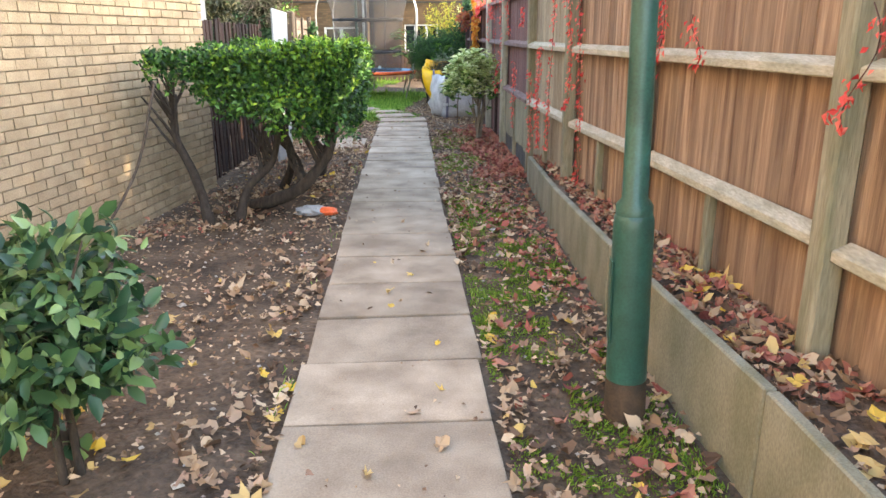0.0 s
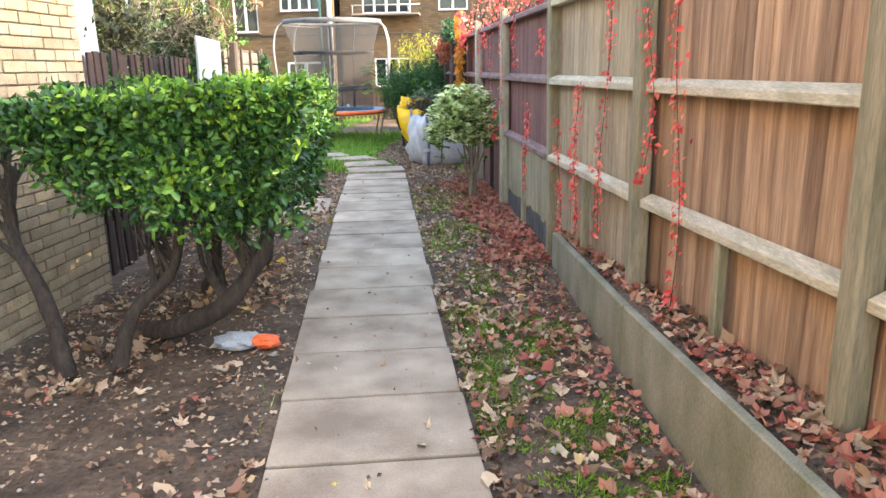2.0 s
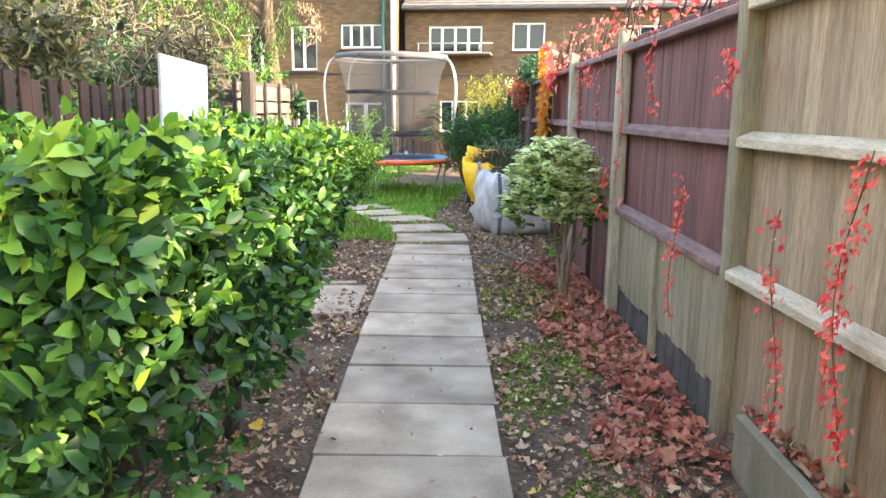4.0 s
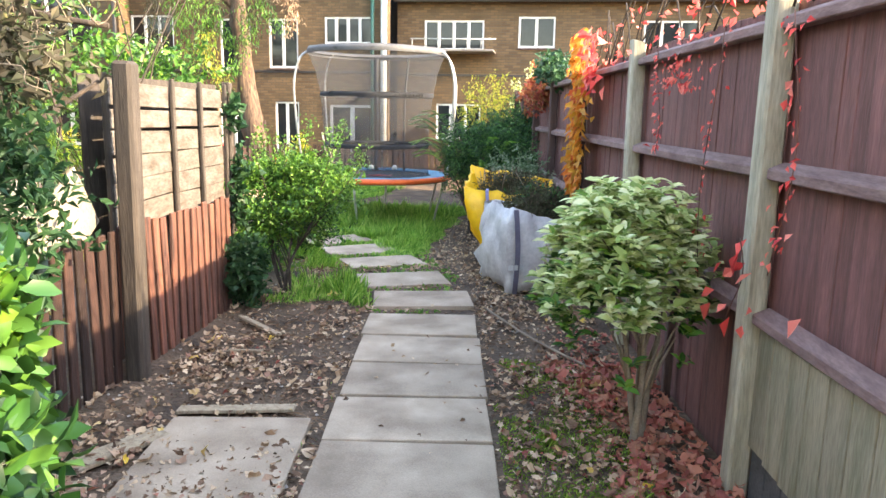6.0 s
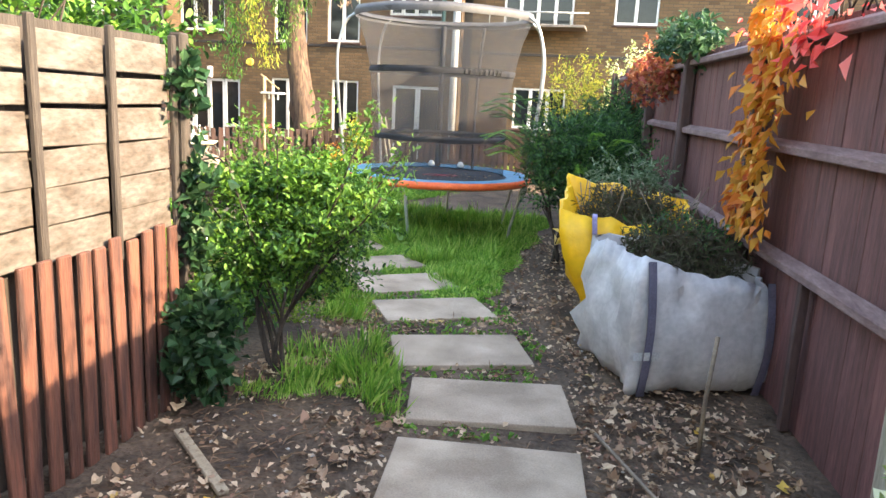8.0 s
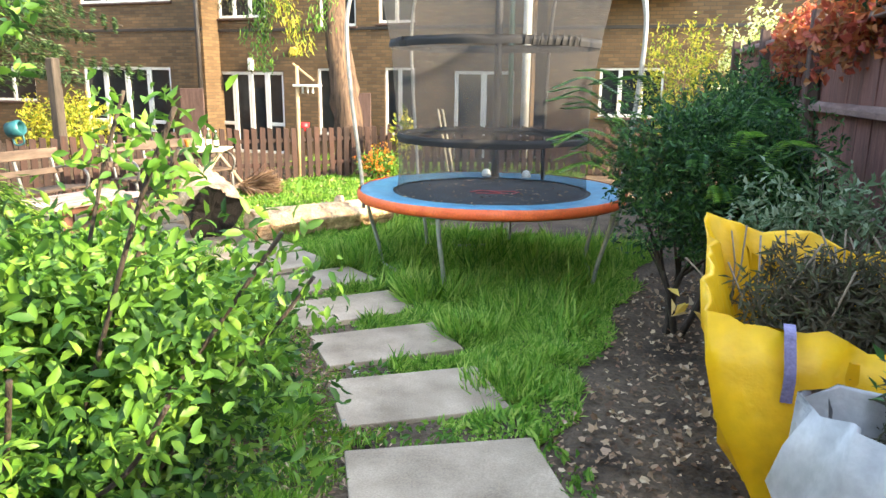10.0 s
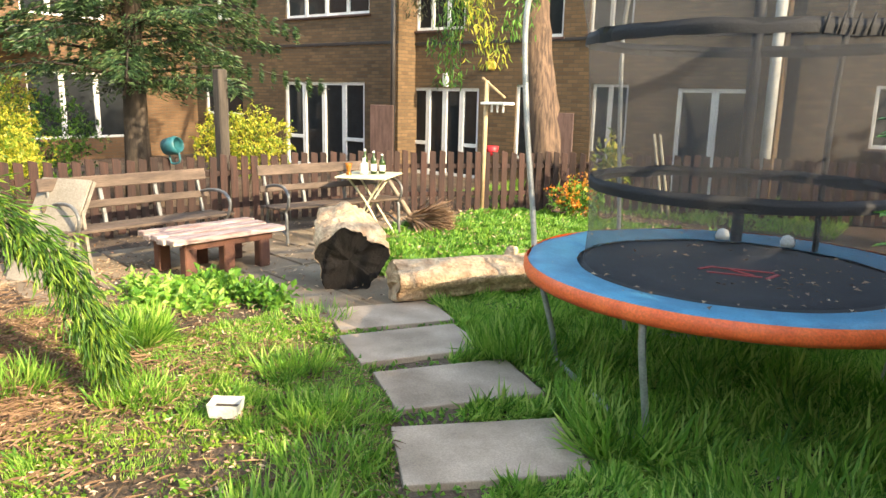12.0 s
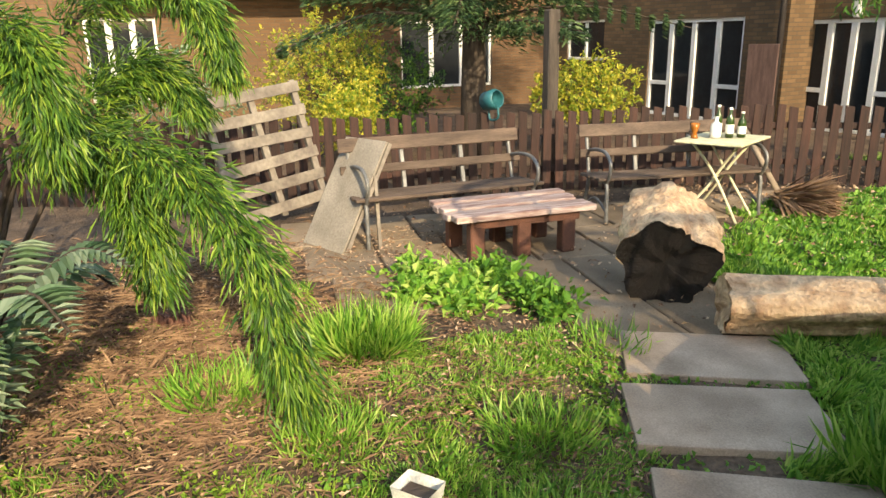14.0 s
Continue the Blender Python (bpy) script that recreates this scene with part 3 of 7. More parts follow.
# ---- near brick house on the left ----
WX, WY1 = -2.36, 8.34
house_l = thing("wall_west", 0, 0, 0, "yellow-brown stock brick house wall beside the hedge", "wall", kind="structure")
part("core", block(0.25, 14.0, 5.6, (WX - 0.14, WY1 - 7.02, 2.7), bev=0), "mortar", house_l)
part("end_core", block(6.0, 0.25, 5.6, (WX - 3.05, WY1 - 0.15, 2.7), bev=0), "mortar", house_l)
b_me = mesh_of(block(0.022, 0.215, 0.066, bev=0.004), "brick", "brick")
count = 0
rest_v, rest_f = [], []
for row in range(52):
    z = 0.0 + row * 0.075
    yy = WY1 - 0.1125 - (0.1125 if row % 2 else 0.0)
    if row % 2:
        piece("brick", mesh_of(block(0.022, 0.1, 0.066, bev=0.004), "brick", "half_brick"), house_l, pose(WX, WY1 - 0.055, z)) if row < 34 else None
    while yy > 1.0:
        dx = random.uniform(-0.003, 0.003)
        if row < 32 and yy > 6.4 and count < 280:
            piece("brick", b_me, house_l, pose(WX + dx, yy, z, random.uniform(-0.4, 0.4)))
            count += 1
        else:
            s = len(rest_v)
            for cx in (-0.011, 0.011):
                for cy in (-0.1075, 0.1075):
                    for cz in (-0.033, 0.033):
                        rest_v.append((WX + dx + cx, yy + cy, z + cz))
            rest_f += [[s + q for q in f] for f in ((4, 6, 7, 5), (0, 4, 5, 1), (2, 3, 7, 6), (1, 5, 7, 3), (0, 2, 6, 4))]
        yy -= 0.225
rest = mesh_ob("brickwork", rest_v, rest_f, "brick", house_l)
rest["kind"] = "stuff"
rv, rf = [], []
for row in range(60):
    for k in range(26):
        x, z, s = WX - 0.12 - k * 0.225 - (0.1125 if row % 2 else 0), row * 0.075, len(rv)
        for cx in (-0.1075, 0.1075):
            for cy in (-0.011, 0.011):
                for cz in (-0.033, 0.033):
                    rv.append((x + cx, WY1 - 0.02 + cy, z + cz))
        rf += [[s + q for q in f] for f in ((2, 3, 7, 6), (0, 2, 6, 4), (1, 5, 7, 3), (4, 6, 7, 5), (0, 1, 3, 2))]
mesh_ob("brickwork", rv, rf, "brick", house_l)["kind"] = "stuff"

# ---- dark paling fence behind the hedge ----
pal = thing("paling_fence", 0, 0, 0, "old dark stained paling fence overgrown with ivy", "fence", kind="structure")
pale_me = mesh_of(block(0.085, 0.022, 1.8, bev=0.005), "picket", "pale")
for x, y, a in along([(-2.5, 8.45), (-2.66, 11.1)], 0.135):
    piece("pale", pale_me, pal, pose(x, y, 0.88 + random.uniform(-0.05, 0.04), 0, random.uniform(-2.5, 2.5), math.degrees(a) + random.uniform(-3, 3)))
for z in (0.45, 1.4):
    ob = part("rail", block(2.7, 0.04, 0.08), "picket", pal)
    ob.matrix_local = pose(-2.61, 9.78, z, 0, 0, math.degrees(math.atan2(3.85, -0.22)))

# ---- two-tone fence: cream boards above red-brown slats ----
two = thing("panel_fence", 0, 0, 0, "sunlit cream panel fence above red-brown slats", "fence", kind="structure")
P0, P1 = (-2.72, 11.2), (-2.87, 14.28)
fa = math.atan2(P1[1] - P0[1], P1[0] - P0[0])
slat_me = mesh_of(block(0.075, 0.022, 1.0, bev=0.005), "slat_red", "slat")
# slats before the post: dark maroon wood, the shade there put into colour
shaded_slat_me = mesh_of(block(0.075, 0.022, 1.0, bev=0.005), "picket", "slat")
for x, y, a in along([P0, P1], 0.115):
    piece("slat", slat_me if y > 12.45 else shaded_slat_me, two, pose(x + 0.02, y, 0.46 + random.uniform(-0.02, 0.02), random.uniform(-1.5, 1.5), random.uniform(-1.2, 1.2), math.degrees(fa)))
for k, (ya, yb) in enumerate(((11.2, 12.42), (12.42, 13.30), (13.30, 13.77), (13.77, 14.26))):
    y0, y1 = ya + 0.02, yb - 0.02
    for r in range(6 if k else 0):
        z = 1.0 + r * 0.155
        bm = block(y1 - y0, 0.018, 0.15 if r != 4 else 0.118, bev=0.004)
        ob = part("cream_board", bm, "cream", two)
        ym = (y0 + y1) / 2
        ob.matrix_local = pose(P0[0] + (ym - P0[1]) * math.cos(fa) / math.sin(fa) - 0.03, ym, z + 0.01 * random.random() - (0.05 if k == 0 else 0), random.uniform(-5, 2), random.uniform(-1.6, 1.6), math.degrees(fa))
    ob = part("batten", block(0.04, 0.03, 1.05), "dark_timber", two)
    ob.matrix_local = pose(P0[0] + (y1 + 0.02 - P0[1]) * math.cos(fa) / math.sin(fa), y1 + 0.02, 1.38, 0, 0, math.degrees(fa))
part("back_panel", block(0.01, 1.85, 1.9, (-2.96, 13.36, 0.95), bev=0), "dark_timber", two)
gate_post = part("post", block(0.12, 0.13, 2.0, bev=0.02), "dark_timber", two, "thick weathered dark timber post")
gate_post.matrix_local = pose(-2.66, 12.43, 0.97, 0, 1.0, 4)
end_post = part("post", block(0.07, 0.08, 1.95, bev=0.01), "dark_timber", two)
end_post.matrix_local = pose(-2.88, 14.34, 0.95)
for x, y, z, w, h, a in ((-2.62, 8.88, 1.06, 0.5, 2.22, 93), (-2.1, 10.11, 0.95, 0.62, 1.92, 91)):
    ob = tagged(part("white_panel", block(w, 0.025, h, bev=0.006), "white_panel", None), "pale weathered board propped behind the palings", "panel")
    ob.matrix_world = pose(x, y, z - 0.0, 0, random.uniform(-4, 4), a)

sheet = tagged(part("torn_sheet", block(0.75, 0.02, 0.42, bev=0.004), "mdf", None), "pale torn board slumped behind the dark palings", "panel")
sheet.matrix_world = pose(-2.86, 12.0, 0.98, 0, -32, math.degrees(fa))

# ---- far terrace of brick houses ----
def wall_grid(us, zs, solid, to_xyz):
    """One closed wall on a grid in which some cells are left open; to_xyz(u, depth, z) places a corner."""
    V, F, ids = [], [], {}

    def vid(i, k, s):
        if (i, k, s) not in ids:
            ids[i, k, s] = len(V)
            V.append(to_xyz(us[i], s * 0.28, zs[k]))
        return ids[i, k, s]

    nu, nz = len(us) - 1, len(zs) - 1
    full = [[solid((us[i] + us[i + 1]) / 2, (zs[k] + zs[k + 1]) / 2) for k in range(nz)] for i in range(nu)]
    for i in range(nu):
        for k in range(nz):
            if not full[i][k]:
                continue
            for s in (0, 1):
                F.append([vid(i, k, s), vid(i + 1, k, s), vid(i + 1, k + 1, s), vid(i, k + 1, s)])
            for di, dk, a, b in ((-1, 0, (0, 0), (0, 1)), (1, 0, (1, 0), (1, 1)), (0, -1, (0, 0), (1, 0)), (0, 1, (0, 1), (1, 1))):
                ii, kk = i + di, k + dk
                if not (0 <= ii < nu and 0 <= kk < nz and full[ii][kk]):
                    F.append([vid(i + a[0], k + a[1], 0), vid(i + b[0], k + b[1], 0), vid(i + b[0], k + b[1], 1), vid(i + a[0], k + a[1], 1)])
    return V, F


def opening(wall, name, x0, x1, z0, z1, y, lights, drop=(), sill=True, dark=True):
    """A white window or glazed door in a wall that faces the garden: frame, mullions, panes; drop: lights that reach lower."""
    w = new(name)
    w.parent = wall
    w["label"] = "white plastic framed glazing"
    n = lights
    t = 0.07 if name == "glazed_door" else 0.05
    lw = (x1 - x0) / n
    for i in range(n):
        zb = z0 - (drop[i] if drop else 0)
        xa, xb = x0 + i * lw, x0 + (i + 1) * lw
        bm = block(t, 0.07, z1 - zb, (xa + t / 2 - (0.02 if i else 0), y, (z1 + zb) / 2), bev=0.005)
        block(t, 0.07, z1 - zb, (xb - t / 2, y, (z1 + zb) / 2), bev=0.005, bm=bm)
        block(lw - 0.08, 0.066, t, ((xa + xb) / 2, y, z1 - t / 2), bev=0.005, bm=bm)
        block(lw - 0.08, 0.066, t * 1.2, ((xa + xb) / 2, y, zb + t * 0.6), bev=0.005, bm=bm)
        if name == "glazed_door" and n == 4 and i in (0, 3):
            block(lw - 0.08, 0.066, 0.08, ((xa + xb) / 2, y, zb + 0.72), bev=0.005, bm=bm)
        part("window_frame", bm, "upvc", w)
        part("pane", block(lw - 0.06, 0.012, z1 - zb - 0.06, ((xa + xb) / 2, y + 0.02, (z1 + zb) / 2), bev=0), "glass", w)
    if sill:
        part("window_sill", block(x1 - x0 + 0.1, 0.13, 0.045, ((x0 + x1) / 2, y - 0.06, z0 - (max(drop) if drop else 0) - 0.03), bev=0.008), "post_dark", w)
    return w


def house(name, x0, x1, y, z1, material, openings, label):
    """A facade with real openings, cut as a grid of wall blocks round them."""
    h = thing(name, 0, 0, 0, label, "house", group="terrace houses")
    xsv = sorted({x0, x1, *[o[1] for o in openings], *[o[2] for o in openings]})
    zsv = sorted({-0.3, z1, *[o[3] for o in openings], *[o[4] for o in openings]})
    V, F = wall_grid(xsv, zsv, lambda u, z: not any(o[1] <= u <= o[2] and o[3] <= z <= o[4] for o in openings), lambda u, d, z: (u, y + d, z))
    mesh_ob("wall", V, F, material, h)
    part("band", block(x1 - x0, 0.03, 0.07, ((x0 + x1) / 2, y - 0.012, 2.78), bev=0.006), "pipe_dark", h, "dark string course")
    # added sheet, its dark colour stands for the unlit room
    part("room_wall", block(x1 - x0 - 0.1, 0.1, z1, ((x0 + x1) / 2, y + 1.6, z1 / 2), bev=0), "room_shade", h)
    for kind, xa, xb, za, zb, lights, drop in openings:
        opening(h, kind, xa, xb, za + (max(drop) if drop else 0), zb, y + 0.07, lights, drop, sill=kind == "window")
    return h


def gable_roof(h, x0, x1, y, z, depth, rise):
    V = [(x0, y - 0.3, z), (x1, y - 0.3, z), (x1, y + depth, z + rise), (x0, y + depth, z + rise), (x0, y - 0.3, z + 0.08), (x1, y - 0.3, z + 0.08), (x1, y + depth, z + rise + 0.1), (x0, y + depth, z + rise + 0.1)]
    roof = mesh_ob("roof", V, [[0, 3, 2, 1], [4, 5, 6, 7], [0, 1, 5, 4], [1, 2, 6, 5], [2, 3, 7, 6], [3, 0, 4, 7]], "tile_roof", h, "grey concrete tiles")
    rows, V, F = 22, [], []
    for r in range(rows):
        t0 = r / rows
        ya, za = y - 0.32 + (depth + 0.3) * t0, z + 0.09 + rise * t0
        x = x0 + (0.15 if r % 2 else 0)
        while x < x1 - 0.1:
            s = len(V)
            w = 0.29
            V += [(x, ya, za), (x + w, ya, za), (x + w, ya + 0.34, za + 0.34 * rise / (depth + 0.3) - 0.02), (x, ya + 0.34, za + 0.34 * rise / (depth + 0.3) - 0.02), (x, ya, za + 0.03), (x + w, ya, za + 0.03)]
            F += [[s + 4, s + 5, s + 2, s + 3], [s, s + 1, s + 5, s + 4]]
            x += 0.3
    t = mesh_ob("tiles", V, F, "tile_roof", roof)
    t["kind"] = "stuff"
    part("gutter", block(x1 - x0, 0.12, 0.1, ((x0 + x1) / 2, y - 0.34, z + 0.0), bev=0.03), "pipe_dark", h)


A_Y, B_Y, C_Y = 28.0, 28.6, 29.4
ha = house("house", -19.6, -12.25, A_Y, 5.6, "facade", [
    ("glazed_door", -15.95, -13.25, -0.1, 1.93, 4, ()), ("window", -19.2, -17.6, 1.05, 2.0, 2, ()),
    ("window", -15.85, -13.1, 3.42, 4.75, 4, (0, 0.0, 0.0, 0)), ("window", -19.4, -17.6, 3.5, 4.75, 2, ())], "brown brick terrace house with white glazed doors")
hb = house("house", -12.9, -4.6, B_Y, 5.7, "facade", [
    ("glazed_door", -12.36, -10.52, -0.10, 1.84, 4, ()), ("window", -9.61, -8.70, 0.42, 1.92, 2, ()), ("window", -7.92, -7.20, 0.47, 1.94, 2, ()),
    ("glazed_door", -6.29, -4.97, -0.10, 1.88, 2, ()), ("window", -12.25, -10.93, 3.06, 4.33, 3, ()), ("window", -9.52, -8.61, 2.83, 4.24, 2, ()),
    ("window", -8.06, -7.20, 2.88, 4.24, 2, ()), ("window", -6.42, -5.06, 3.56, 4.29, 4, ())], "brown brick terrace house with white windows")
hc = house("house", -4.5, 9.0, C_Y, 4.85, "facade", [
    ("window", -3.71, -2.00, 3.47, 4.30, 4, ()), ("window", -1.03, -0.01, 3.55, 4.40, 2, ()), ("window", -3.34, -2.04, 0.96, 1.97, 3, ()), ("window", 2.40, 3.88, 3.47, 4.30, 3, ())], "brown brick terrace house with tiled roof")
gable_roof(ha, -19.8, -12.0, A_Y, 5.7, 4.5, 2.6)
gable_roof(hb, -12.9, -4.5, B_Y, 5.8, 4.5, 2.6)
gable_roof(hc, -4.55, 9.2, C_Y, 4.8, 4.5, 2.4)
for h, x, y, z1, key, r in ((ha, -12.33, A_Y - 0.08, 5.6, "pipe_dark", 0.055), (hb, -5.02, B_Y - 0.1, 5.7, "green_paint", 0.055), (hb, -4.70, B_Y - 0.1, 5.7, "pipe_grey", 0.09)):
    tubes("downpipe", [([(x, y, -0.1), (x, y, z1)], r)], key, h)
part("side_wall", block(0.26, 1.0, 5.6, (-12.39, A_Y + 0.79, 2.6), bev=0), "facade", ha)
part("canopy", block(2.3, 0.9, 0.06, (-2.8, C_Y - 0.5, 3.40), bev=0.01), "tile_roof", hc, "flat canopy with a rail")
for rx in np.arange(-3.9, -1.65, 0.38):
    tubes("railing_bar", [([(float(rx), C_Y - 0.9, 3.44), (float(rx), C_Y - 0.9, 3.70)], 0.012)], "galv", hc)
tubes("railing", [([(-3.95, C_Y - 0.9, 3.70), (-1.6, C_Y - 0.9, 3.70)], 0.018)], "galv", hc)
part("curtain", block(0.5, 0.03, 0.85, (-2.9, C_Y + 0.2, 3.9), bev=0.005), "curtain", hc)
lamp_disc = bmesh.new()
bmesh.ops.create_cone(lamp_disc, cap_ends=True, segments=20, radius1=0.10, radius2=0.085, depth=0.08, matrix=Matrix.Translation((-10.2, B_Y - 0.05, 2.30)) @ Matrix.Rotation(radians(90), 4, "X"))
part("wall_light", lamp_disc, "litter_gold", hb, "round amber bulkhead lamp")
part("vent", block(0.14, 0.12, 0.3, (-11.35, B_Y - 0.07, 2.0), bev=0.03), "pipe_grey", hb)

# wing that closes the garden on the far left, its wall turned to the sun
wing = thing("house", 0, 0, 0, "orange-lit brick house wing beyond the conifer", "house", group="terrace houses")
WGX = -19.6
wo = [(16.6, 18.0, 0.45, 2.15), (23.5, 26.0, 0.45, 2.05), (16.6, 18.0, 3.3, 4.5), (23.5, 25.5, 3.3, 4.5)]
ysv = sorted({-4.0, A_Y, *[o[0] for o in wo], *[o[1] for o in wo]})
zsv = sorted({-0.3, 5.6, *[o[2] for o in wo], *[o[3] for o in wo]})
V, F = wall_grid(ysv, zsv, lambda u, z: not any(o[0] <= u <= o[1] and o[2] <= z <= o[3] for o in wo), lambda u, d, z: (WGX - d, u, z))
mesh_ob("wall", V, F, "facade_sunlit", wing)
# dark sheet again in place of the wing's unlit rooms
part("room_wall", block(0.1, 31, 5.5, (WGX - 1.6, 12, 2.6), bev=0), "room_shade", wing)
part("porch_roof", block(1.4, 7.0, 0.14, (WGX + 0.6, 20.5, 2.85), bev=0.02), "tile_roof", wing, "dark flat porch roof")
for ya, yb, za, zb in wo:
    w = new("window")
    w.parent = wing
    n = 3
    lw = (yb - ya) / n
    for i in range(n):
        y0, y1 = ya + i * lw, ya + (i + 1) * lw
        bm = block(0.07, 0.06, zb - za, (WGX - 0.1, y0 + 0.03, (za + zb) / 2), bev=0.005)
        block(0.07, 0.06, zb - za, (WGX - 0.1, y1 - 0.031, (za + zb) / 2), bev=0.005, bm=bm)
        block(0.066, lw - 0.1, 0.06, (WGX - 0.1, (y0 + y1) / 2, zb - 0.03), bev=0.005, bm=bm)
        block(0.066, lw - 0.1, 0.06, (WGX - 0.1, (y0 + y1) / 2, za + 0.03), bev=0.005, bm=bm)
        part("window_frame", bm, "upvc", w)
        part("pane", block(0.012, lw - 0.08, zb - za - 0.08, (WGX - 0.12, (y0 + y1) / 2, (za + zb) / 2), bev=0), "glass", w)

# ---- trampoline ----
TX, TY, TR = -2.90, 20.04, 1.21
TZ = float(gz(TX, TY))
tramp = thing("trampoline", TX, TY, TZ, "round trampoline with blue pad, orange edge and grey safety net", "trampoline")


def ring(r, z, tube, name, material, n=64, label=""):
    pts = [(r * math.cos(2 * math.pi * k / n), r * math.sin(2 * math.pi * k / n), z) for k in range(n)]
    V, F = tube_data(pts + [pts[0]], tube, 8)
    return mesh_ob(name, V, F, material, tramp, label, smooth=True)


def lathe(profile, name, material, n=72, label="", wob=0.0, parent=None):
    V, F = [], []
    for j, (r, z) in enumerate(profile):
        for k in range(n):
            a = 2 * math.pi * k / n
            w = wob * noise.noise(Vector((math.cos(a) * 4, math.sin(a) * 4, z * 3 + j * 0.2)))
            V.append(((r + w) * math.cos(a), (r + w) * math.sin(a), z + w * 0.5))
    for j in range(len(profile) - 1):
        for k in range(n):
            F.append([j * n + k, j * n + (k + 1) % n, (j + 1) * n + (k + 1) % n, (j + 1) * n + k])
    return mesh_ob(name, V, F, material, parent or tramp, label, smooth=True)


ring(1.17, 0.70, 0.02, "frame", "galv")
lathe([(0.0001, 0.735), (0.5, 0.73), (0.93, 0.742), (0.93, 0.732), (0.0001, 0.722)], "mat", "mat_black", wob=0.004, label="black woven jumping mat")
lathe([(0.90, 0.757), (0.96, 0.775), (1.10, 0.785), (1.19, 0.775), (1.205, 0.75), (1.19, 0.74), (0.92, 0.744)], "pad", "pad_blue", wob=0.014, label="faded blue safety pad")
lathe([(1.203, 0.778), (1.222, 0.755), (1.225, 0.72), (1.217, 0.695), (1.205, 0.70), (1.2, 0.75)], "pad_edge", "pad_orange", wob=0.016, label="orange pad skirt")
lathe([(0.86, 0.76), (0.85, 0.95), (0.845, 1.25), (0.87, 1.7), (0.91, 2.05), (0.98, 2.4), (1.10, 2.70)], "safety_net", "net", wob=0.03, label="grey see-through safety net")
for z, r in ((1.24, 0.85), (2.04, 0.915)):
    lathe([(r, z - 0.036), (r + 0.006, z), (r, z + 0.036), (r - 0.006, z)], "net_band", "band_black", wob=0.02)
lathe([(1.10, 2.66), (1.12, 2.71), (1.10, 2.76), (1.08, 2.71)], "top_ring", "sleeve_grey", wob=0.01, label="dark grey sleeve on the top ring")
for a, key, r in ((193, "galv", 0.019), (104, "foam_black", 0.04), (72, "foam_black", 0.02), (348, "galv", 0.019), (22, "galv", 0.017), (146, "galv", 0.017)):
    c, s = math.cos(radians(a)), math.sin(radians(a))
    if key == "foam_black":
        pts = [(c * q, s * q, z) for q, z in ((0.92, 0.76), (0.91, 1.4), (0.95, 2.1), (1.05, 2.68))]
    else:
        pts = [(c * q, s * q, z) for q, z in ((1.2, 0.55), (1.22, 0.9), (1.3, 1.6), (1.33, 2.2), (1.24, 2.58), (1.10, 2.72))]
    tubes("pole", [(smooth_line(pts, 8), r)], key, tramp)
for a0, a1 in ((193, 266), (348, 40), (95, 146)):
    p = []
    for a, q in ((a0, 0), (a1, 1)):
        c, s = math.cos(radians(a)), math.sin(radians(a))
        p.append([Vector((c * 1.17, s * 1.17, 0.69)), Vector((c * 1.14, s * 1.14, 0.50)), Vector((c * 1.06, s * 1.06, 0.22)), Vector((c * 1.03, s * 1.03, 0.06))])
    mid = (p[0][3] + p[1][3]) / 2
    mid.z = 0.02
    e0, e1 = p[0][3].lerp(p[1][3], 0.06), p[0][3].lerp(p[1][3], 0.94)
    e0.z = e1.z = 0.02
    tubes("leg", [(smooth_line(p[0] + [e0, mid, e1] + p[1][::-1], 6), 0.019)], "galv", tramp)
for k, (w, dx, dy, rz) in enumerate(((0.36, -0.02, 0.08, 15), (0.30, -0.02, -0.07, 15), (0.16, 0.17, 0.02, 80), (0.14, -0.20, 0.0, 70), (0.16, 0.0, 0.01, -25))):
    ob = part("mark", block(w, 0.025, 0.004, bev=0), "red_plastic", tramp)
    ob.matrix_local = pose(0.05 + dx, 0.0 + dy, 0.7375, 0, 0, rz)

for k in range(9):
    a = radians(300 + k * 4.0)
    r0, r1 = 0.925, 0.935
    tubes("lacing", [([(r0 * math.cos(a), r0 * math.sin(a), 2.0), (r1 * math.cos(a + 0.02), r1 * math.sin(a + 0.02), 2.09)], 0.006)], "band_black", tramp, n=5)
for a in (104, 76):
    cap = lathe([(0.0001, 0.0), (0.045, 0.005), (0.05, 0.03), (0.035, 0.07), (0.0001, 0.085)], "pole_cap", "plastic_white", n=14, label="white plastic pole cap")
    cap.matrix_local = pose(0.86 * math.cos(radians(a + 6)), 0.86 * math.sin(radians(a + 6)), 0.77)

# ---- green lamp post ----
lp = thing("lamp_post", 1.445, 3.56, 0, "dark green painted steel lamp post, rusty at its foot", "lamp post")
lp.matrix_world = pose(1.445, 3.56, 0, 0, -1.3, 0)
lathe([(0.088, -0.1), (0.086, 0.2), (0.082, 0.86), (0.08, 0.9), (0.07, 0.93), (0.0001, 0.935)], "base_section", "green_paint", n=20, parent=lp)
lathe([(0.074, 0.915), (0.074, 0.955), (0.052, 0.985), (0.05, 1.4), (0.048, 4.4), (0.0001, 4.41)], "shaft", "green_paint", n=20, parent=lp)
lathe([(0.05, 4.38), (0.09, 4.45), (0.11, 4.7), (0.06, 4.8), (0.0001, 4.82)], "lantern", "plastic_white", n=20, parent=lp)
lathe([(0.0895, -0.1), (0.0885, 0.05), (0.0875, 0.16), (0.0868, 0.2)], "rusted_foot", "rust", n=20, parent=lp, label="brown rusted foot")
door_plate = part("access_door", block(0.008, 0.08, 0.36, bev=0.003), "green_paint", lp)
door_plate.matrix_local = pose(-0.081, 0.0, 0.55)

